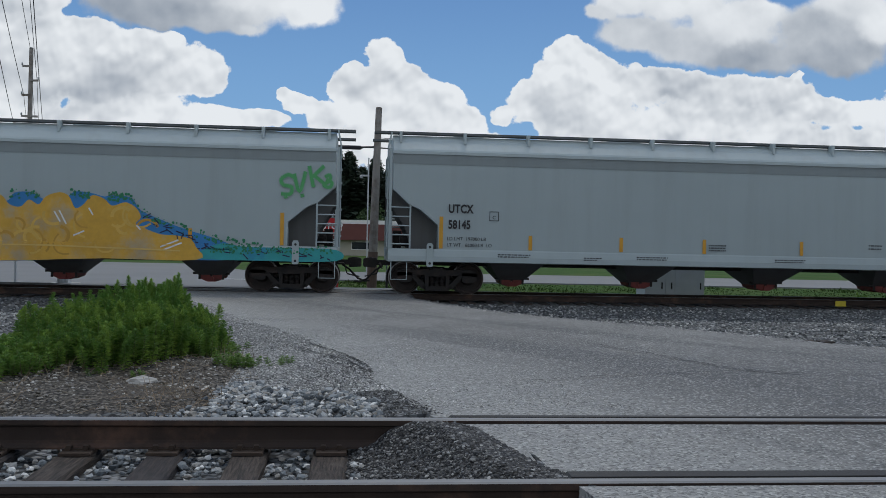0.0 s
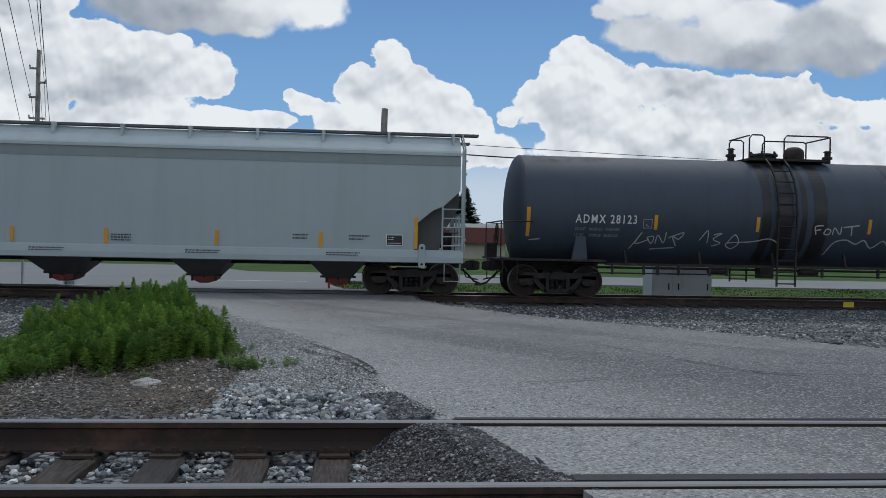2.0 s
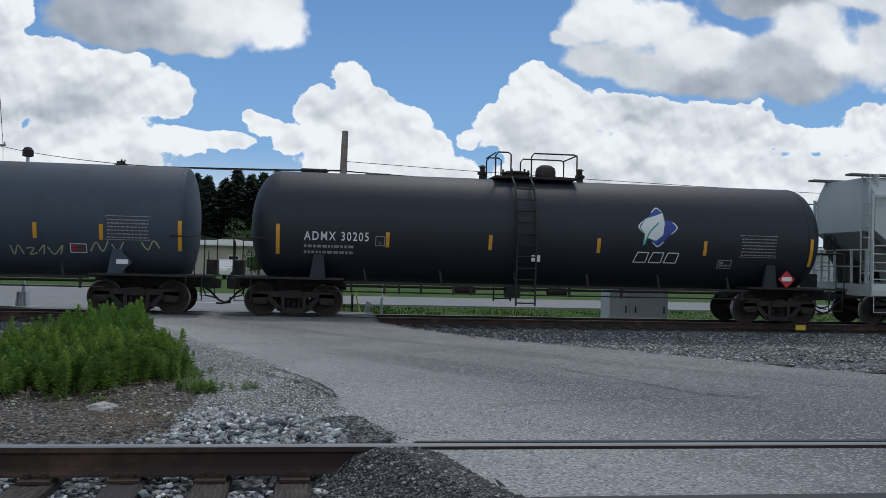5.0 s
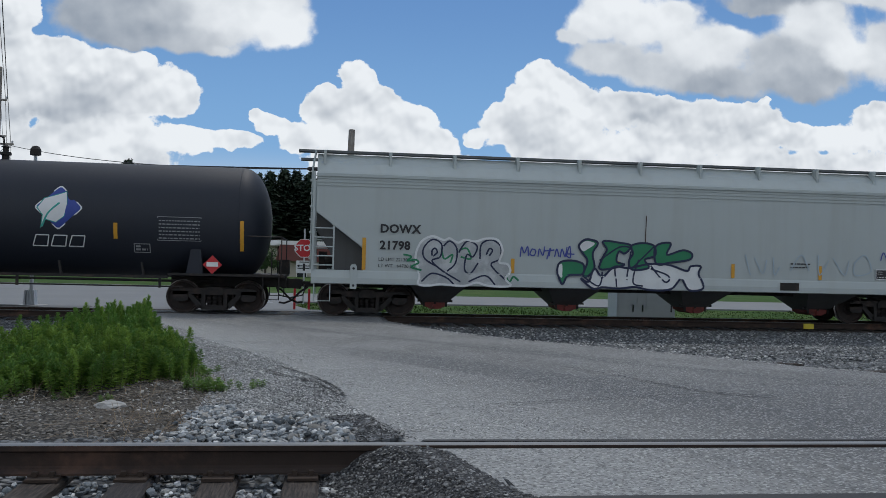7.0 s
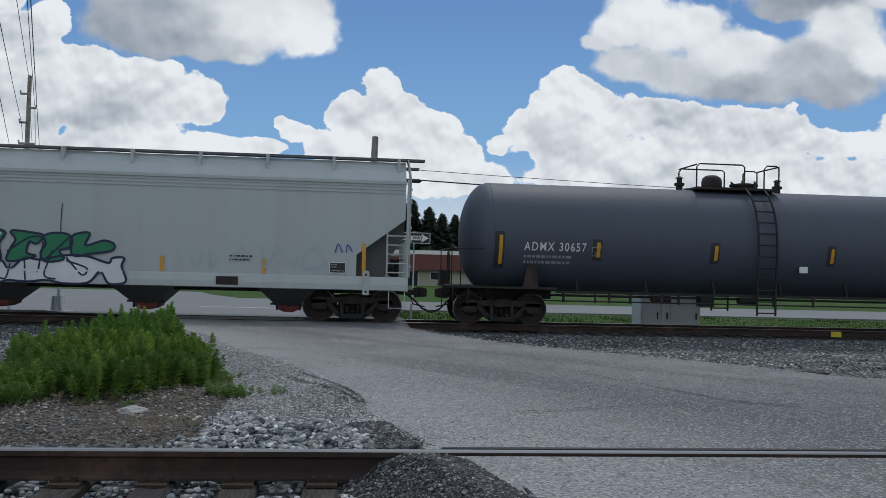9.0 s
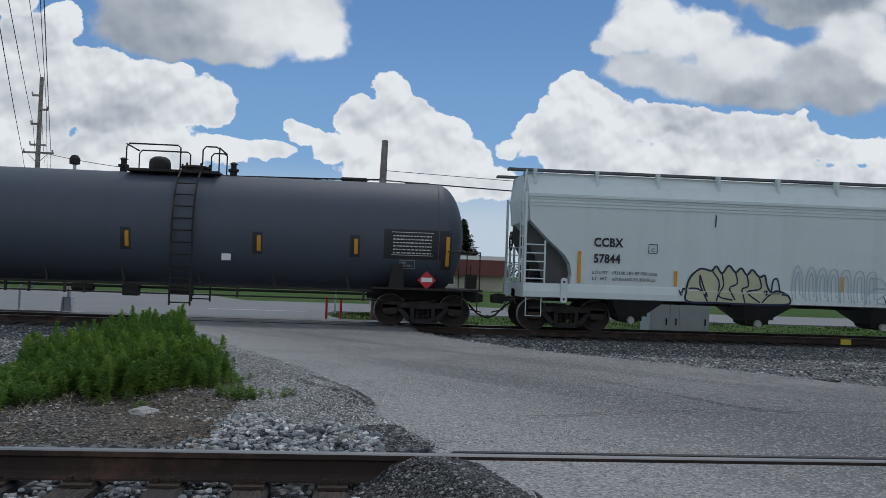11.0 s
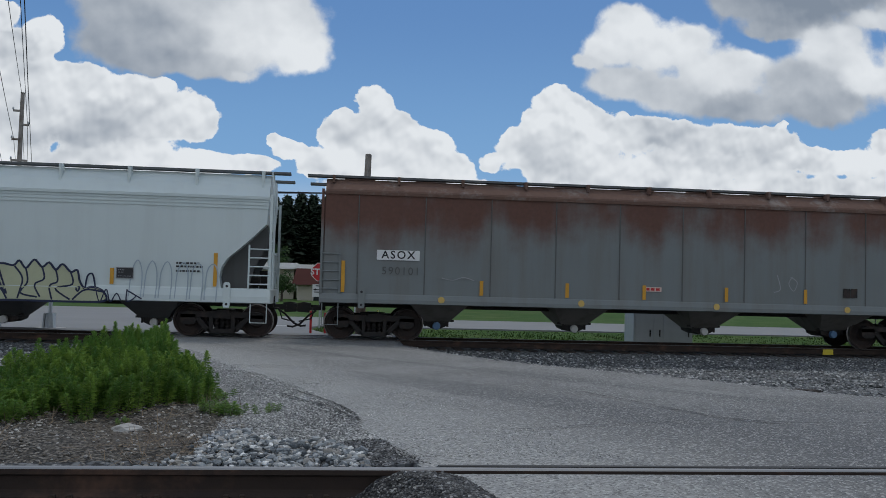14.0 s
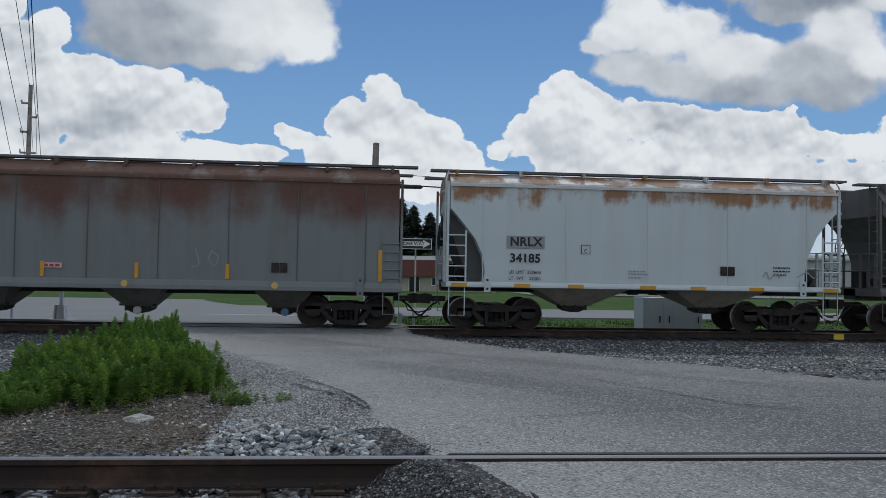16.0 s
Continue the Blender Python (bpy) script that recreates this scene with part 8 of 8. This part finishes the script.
def building(name, x0, x1, y, depth, z, wall_h, fascia_h, wall, fascia, openings, label):
    b = thing(name, pose(x0, y, z), label, "building")
    w = x1 - x0
    bm = bmesh.new()
    slab(bm, [(0, 0), (w, 0), (w, wall_h), (0, wall_h)], 0, depth)
    part("wall", bm, wall, b)
    bm = bmesh.new()
    slab(bm, [(-0.5, wall_h), (w + 0.5, wall_h), (w + 0.1, wall_h + fascia_h), (-0.1, wall_h + fascia_h)], -0.8, depth + 0.5)
    part("fascia", bm, fascia, b)
    bm = bmesh.new()
    slab(bm, [(-0.3, wall_h + fascia_h), (w + 0.3, wall_h + fascia_h), (w + 0.3, wall_h + fascia_h + 0.4), (-0.3, wall_h + fascia_h + 0.4)], -0.6, depth + 0.4)
    part("roof", bm, M_TRIM, b)
    for a, c, lo, hi in openings:
        bm = bmesh.new()
        slab(bm, [(a - 0.08, lo - 0.08), (c + 0.08, lo - 0.08), (c + 0.08, hi + 0.08), (a - 0.08, hi + 0.08)], -0.06, -0.002)
        win = part("window" if lo > 0.3 else "door", bm, M_TRIM, b)
        bm = bmesh.new()
        slab(bm, [(a, lo), (c, lo), (c, hi), (a, hi)], -0.075, -0.062)
        part("pane", bm, M_GLASS, win)
    return b


building("shop_building", -4.5, 14.5, 90, 12, -0.5, 1.6, 1.6, M_WALL, M_FASCIA, [(1.6, 2.5, 0.02, 1.5), (4.2, 6.0, 0.7, 1.4), (10.2, 11.2, 0.02, 1.5), (12.5, 14.0, 0.7, 1.4)], "low beige shop building with a maroon fascia and white roof edge")
building("shop_building", -20, -5.2, 96, 12, -0.5, 3.2, 0.25, M_WALL, M_TRIM, [(1.5, 2.7, 0.9, 2.1), (5.5, 7.0, 0.9, 2.1), (10.5, 11.5, 0.02, 2.1), (12.4, 13.8, 0.9, 2.1)], "pale beige flat-roofed building with white trim")
building("metal_shed", 35, 73, 120, 18, -0.4, 4.6, 0.3, M_METAL, M_METAL, [(3, 6, 0.02, 3.4), (15, 18, 0.02, 3.4), (27, 30, 0.02, 3.4)], "long grey metal shed with big doors")


# trees
M_NEEDLE = material("conifer_needles", (0.018, 0.036, 0.018), 0.8, vary=0.5, scale=0.6, fine=6, bump=0.2)
M_TREE_LEAF = material("broad_leaf", (0.045, 0.09, 0.025), 0.7, vary=0.5, scale=0.8, fine=8, bump=0.2)
M_BARK = material("bark", (0.07, 0.055, 0.045), 0.95, vary=0.3)


def conifer(seedv, height, radius):
    r = random.Random(seedv)
    t = thing("conifer_tree", pose(0, 0, 0), "dark green conifer with drooping ragged branches", "tree", "conifers behind the street")
    bm = bmesh.new()
    turned(bm, [(0, 0.28), (height * 0.5, 0.18), (height * 0.97, 0.03)], "z", 8)
    part("trunk", bm, M_BARK, t)
    vs, fs = [], []
    n = 760
    for k in range(n):
        s = (k / n)
        z = height * (0.1 + 0.9 * s)
        reach = radius * (1 - s) ** 0.75 * r.uniform(0.45, 1.1) + 0.15
        a = r.uniform(0, 6.283)
        d = Vector((math.cos(a), math.sin(a), 0))
        side = Vector((-d.y, d.x, 0))
        droop = -0.25 * reach + r.uniform(-0.15, 0.1)
        for u in (0.45, 0.75, 1.0):
            c = d * reach * u + Vector((0, 0, z + droop * u))
            for q in range(3):
                w = reach * 0.28 * r.uniform(0.6, 1.3) + 0.15
                o = c + Vector((r.uniform(-0.3, 0.3), r.uniform(-0.3, 0.3), r.uniform(-0.25, 0.25)))
                j = len(vs)
                vs += [tuple(o - side * w * 0.6), tuple(o + side * w * 0.6 + Vector((0, 0, r.uniform(-0.2, 0.2)))), tuple(o + d * w + Vector((0, 0, r.uniform(-0.35, 0.1))))]
                fs.append((j, j + 1, j + 2))
    me = bpy.data.meshes.new("crown")
    me.from_pydata(vs, [], fs)
    part_of("crown", me, M_NEEDLE, t)
    return t


def broad_tree(seedv, height, radius, label="leafy green tree with an uneven crown"):
    r = random.Random(seedv)
    t = thing("broadleaf_tree", pose(0, 0, 0), label, "tree", "broadleaf trees")
    bm = bmesh.new()
    beam(bm, (0, 0, 0), (0, 0, height * 0.5), 0.22, 8, 0.14)
    for k in range(6):
        a = k * 1.05
        beam(bm, (0, 0, height * (0.3 + 0.03 * k)), (radius * 0.6 * math.cos(a), radius * 0.6 * math.sin(a), height * (0.55 + 0.05 * k)), 0.09, 6, 0.03)
    part("trunk", bm, M_BARK, t)
    lumps = [(Vector((r.uniform(-1, 1) * radius * 0.6, r.uniform(-1, 1) * radius * 0.6, height * r.uniform(0.4, 0.85))), radius * r.uniform(0.3, 0.5)) for _ in range(14)]
    vs, fs = [], []
    for c, q in lumps:
        for k in range(170):
            d = Vector((r.gauss(0, 1), r.gauss(0, 1), r.gauss(0, 1))).normalized()
            o = c + d * q * r.uniform(0.75, 1.1)
            e, f = Vector((r.gauss(0, 1), r.gauss(0, 1), r.gauss(0, 1))).normalized() * 0.22, Vector((r.gauss(0, 1), r.gauss(0, 1), r.gauss(0, 1))).normalized() * 0.2
            j = len(vs)
            vs += [tuple(o), tuple(o + e), tuple(o + e + f), tuple(o + f)]
            fs.append((j, j + 1, j + 2, j + 3))
    me = bpy.data.meshes.new("crown")
    me.from_pydata(vs, [], fs)
    part_of("crown", me, M_TREE_LEAF, t)
    return t


pines = [conifer(s, 13.4, 4.0) for s in (1, 2, 3)]
tr = random.Random(8)
xs = [-31, -28.6, -26.4, -24, -21.5, -19, -17.2, -15.2, -13.2, -11.3, -9.6, -7.8, -6.1, -4.4, -2.6, -0.9, 0.9, 2.7, 4.5, 6.4, 8.4, 10.4, 12.5, 14.6]
for k, x in enumerate(xs):
    sc = lerp(x, [(-31, 0.98), (-23, 1.03), (-13, 1.04), (0, 0.96), (6, 0.92), (9, 0.84), (14.6, 0.68)]) * tr.uniform(0.9, 1.06)
    m = pose(x, 125 + tr.uniform(-3, 3), -0.4, 0, 0, tr.uniform(0, 360)) @ Matrix.Diagonal((1, 1, 1, 1))
    ob = copy_thing(pines[k % 3], m) if k >= 3 else pines[k]
    ob.matrix_basis = m @ Matrix.Diagonal((sc, sc, sc, 1))
leafy = [broad_tree(31, 6.5, 2.6), broad_tree(32, 5.0, 2.2)]
for k, (x, y, sc) in enumerate(((-34, 118, 1.1), (-5.6, 84, 0.55), (-40, 125, 1.2), (-46, 130, 1.1), (-9.5, 112, 1.0), (-17, 114, 1.0), (2, 115, 0.9), (9.5, 117, 0.9), (-24, 113, 0.9))):
    ob = copy_thing(leafy[k % 2], pose(x, y, -0.5, 0, 0, 40 * k)) if k >= 2 else leafy[k]
    ob.matrix_basis = pose(x, y, -0.5, 0, 0, 40 * k) @ Matrix.Diagonal((sc, sc, sc, 1))

# far woods along the fields
vs, fs = [], []
for k in range(9000):
    x = tr.uniform(-700, 900)
    y = 620 + 40 * noise.noise((x * 0.004, 0, 0)) + tr.uniform(-10, 10)
    top = 8.5 + 3.5 * noise.noise((x * 0.03, 1, 0)) + 2 * noise.noise((x * 0.11, 2, 0))
    o = Vector((x, y, -0.5 + top * tr.random() ** 0.7))
    j = len(vs)
    e, f = Vector((tr.gauss(0, 1), tr.gauss(0, 0.6), tr.gauss(0, 1))) * 1.3, Vector((tr.gauss(0, 1), tr.gauss(0, 0.6), tr.gauss(0, 1))) * 1.3
    vs += [tuple(o), tuple(o + e), tuple(o + e + f), tuple(o + f)]
    fs.append((j, j + 1, j + 2, j + 3))
me = bpy.data.meshes.new("far_woods")
me.from_pydata(vs, [], fs)
tagged(part_of("far_woods", me, M_TREE_LEAF), "far belt of dark green woods on the horizon", "woods", kind="stuff")

# rank grass between the far track and the street
vs, fs = [], []
for k in range(26000):
    x, y = tr.uniform(1.8, 48) if k % 4 else tr.uniform(-1.5, 3), tr.uniform(29.6, 38.8)
    if x < lerp(y, [(29, 1.4), (33, -0.4), (37, -1.2), (39.5, -0.8)]):
        continue
    h = tr.uniform(0.04, 0.11) * (1.6 if noise.noise((x * 0.4, y * 0.4, 0)) > 0.2 else 0.8)
    a = tr.uniform(0, 6.28)
    p = Vector((x, y, ground_z(x, y) - 0.02))
    w = Vector((math.cos(a), math.sin(a), 0)) * 0.03
    j = len(vs)
    vs += [tuple(p - w), tuple(p + w), tuple(p + Vector((tr.gauss(0, 0.06), tr.gauss(0, 0.06), h)))]
    fs.append((j, j + 1, j + 2))
me = bpy.data.meshes.new("rank_grass")
me.from_pydata(vs, [], fs)
tagged(part_of("rank_grass", me, material("rank_grass_blade", (0.042, 0.075, 0.018), 0.9, vary=0.4, scale=0.6, spec=0.1, second=(0.065, 0.075, 0.028), amount=0.4, sec_scale=0.4)), "uncut green grass and weeds beside the railway", "grass", kind="stuff")
for k, x in enumerate((5.4, 8.6, 12.6, 15.8, 19.0, 7.0)):
    y = 31 + (k % 3)
    copy_thing(clumps[2 + k % 2], pose(x, y, ground_z(x, y), 0, 0, 50 * k))


def parked_vehicle(x, y, turn, paint, high, label):
    """A small far vehicle: body, cabin, glass, wheels."""
    v = thing("parked_vehicle", pose(x, y, -0.5, 0, 0, turn), label, "vehicle", "vehicles on the far lots")
    bm = bmesh.new()
    slab(bm, [(-2.3, 0.4), (2.3, 0.4), (2.35, 0.8), (2.2, 1.0), (1.0, 1.1), (-2.25, 1.1), (-2.35, 0.8)], -0.9, 0.9)
    bmesh.ops.bevel(bm, geom=bm.edges[:], offset=0.06, segments=1, affect="EDGES")
    part("body", bm, paint, v)
    bm = bmesh.new()
    slab(bm, [(1.0, 1.1), (0.5, high), (-0.8, high), (-1.2 if high < 1.7 else -0.9, 1.1)], -0.78, 0.78)
    part("cabin", bm, paint, v)
    bm = bmesh.new()
    slab(bm, [(0.8, 1.14), (0.42, high - 0.08), (-0.7, high - 0.08), (-0.9, 1.14)], -0.8, 0.8)
    part("window", bm, M_GLASS, v)
    for a in (-1.4, 1.4):
        for s in (-1, 1):
            bm = bmesh.new()
            turned(bm, [(s * 0.7, 0.34), (s * 0.92, 0.34), (s * 0.93, 0.2)], "y", 16, (a, 0, 0.34))
            part("wheel", bm, M_RUBBER, v)


parked_vehicle(-8.2, 82, 75, M_TRIM, 1.75, "white pickup truck parked by the beige building")
parked_vehicle(31, 86, 0, M_TRIM, 1.5, "white car parked on a far lot")
parked_vehicle(37, 86, 180, M_IRON, 1.5, "dark car parked on a far lot")
parked_vehicle(26, 86, 0, M_METAL, 1.5, "silver car parked on a far lot")
bm = bmesh.new()
box(bm, 16, 60, 80, 90, -0.44, -0.40)
tagged(part("parking_lot", bm, M_STREET), "pale paved lot beyond the lawn", "parking lot", kind="structure")


# ---------------------------------------------------------------- what moves
def motions():
    """The train rolls by at an even pace and its wheels turn with it."""
    for car, s0 in CARS:
        walk(car, [(t, pose(s0 - SPEED * t, FAR_Y, FAR_Z)) for t in (0, 4, 8, 12, 16)])
    turn = -math.degrees(SPEED / WHEEL_R)
    times = [k / 15 for k in range(241)]
    for ws, dx in WHEELSETS:
        walk(ws, [(t, pose(dx, 0, WHEEL_R) @ Euler((0, radians(turn * t), 0)).to_matrix().to_4x4()) for t in times])


motions()
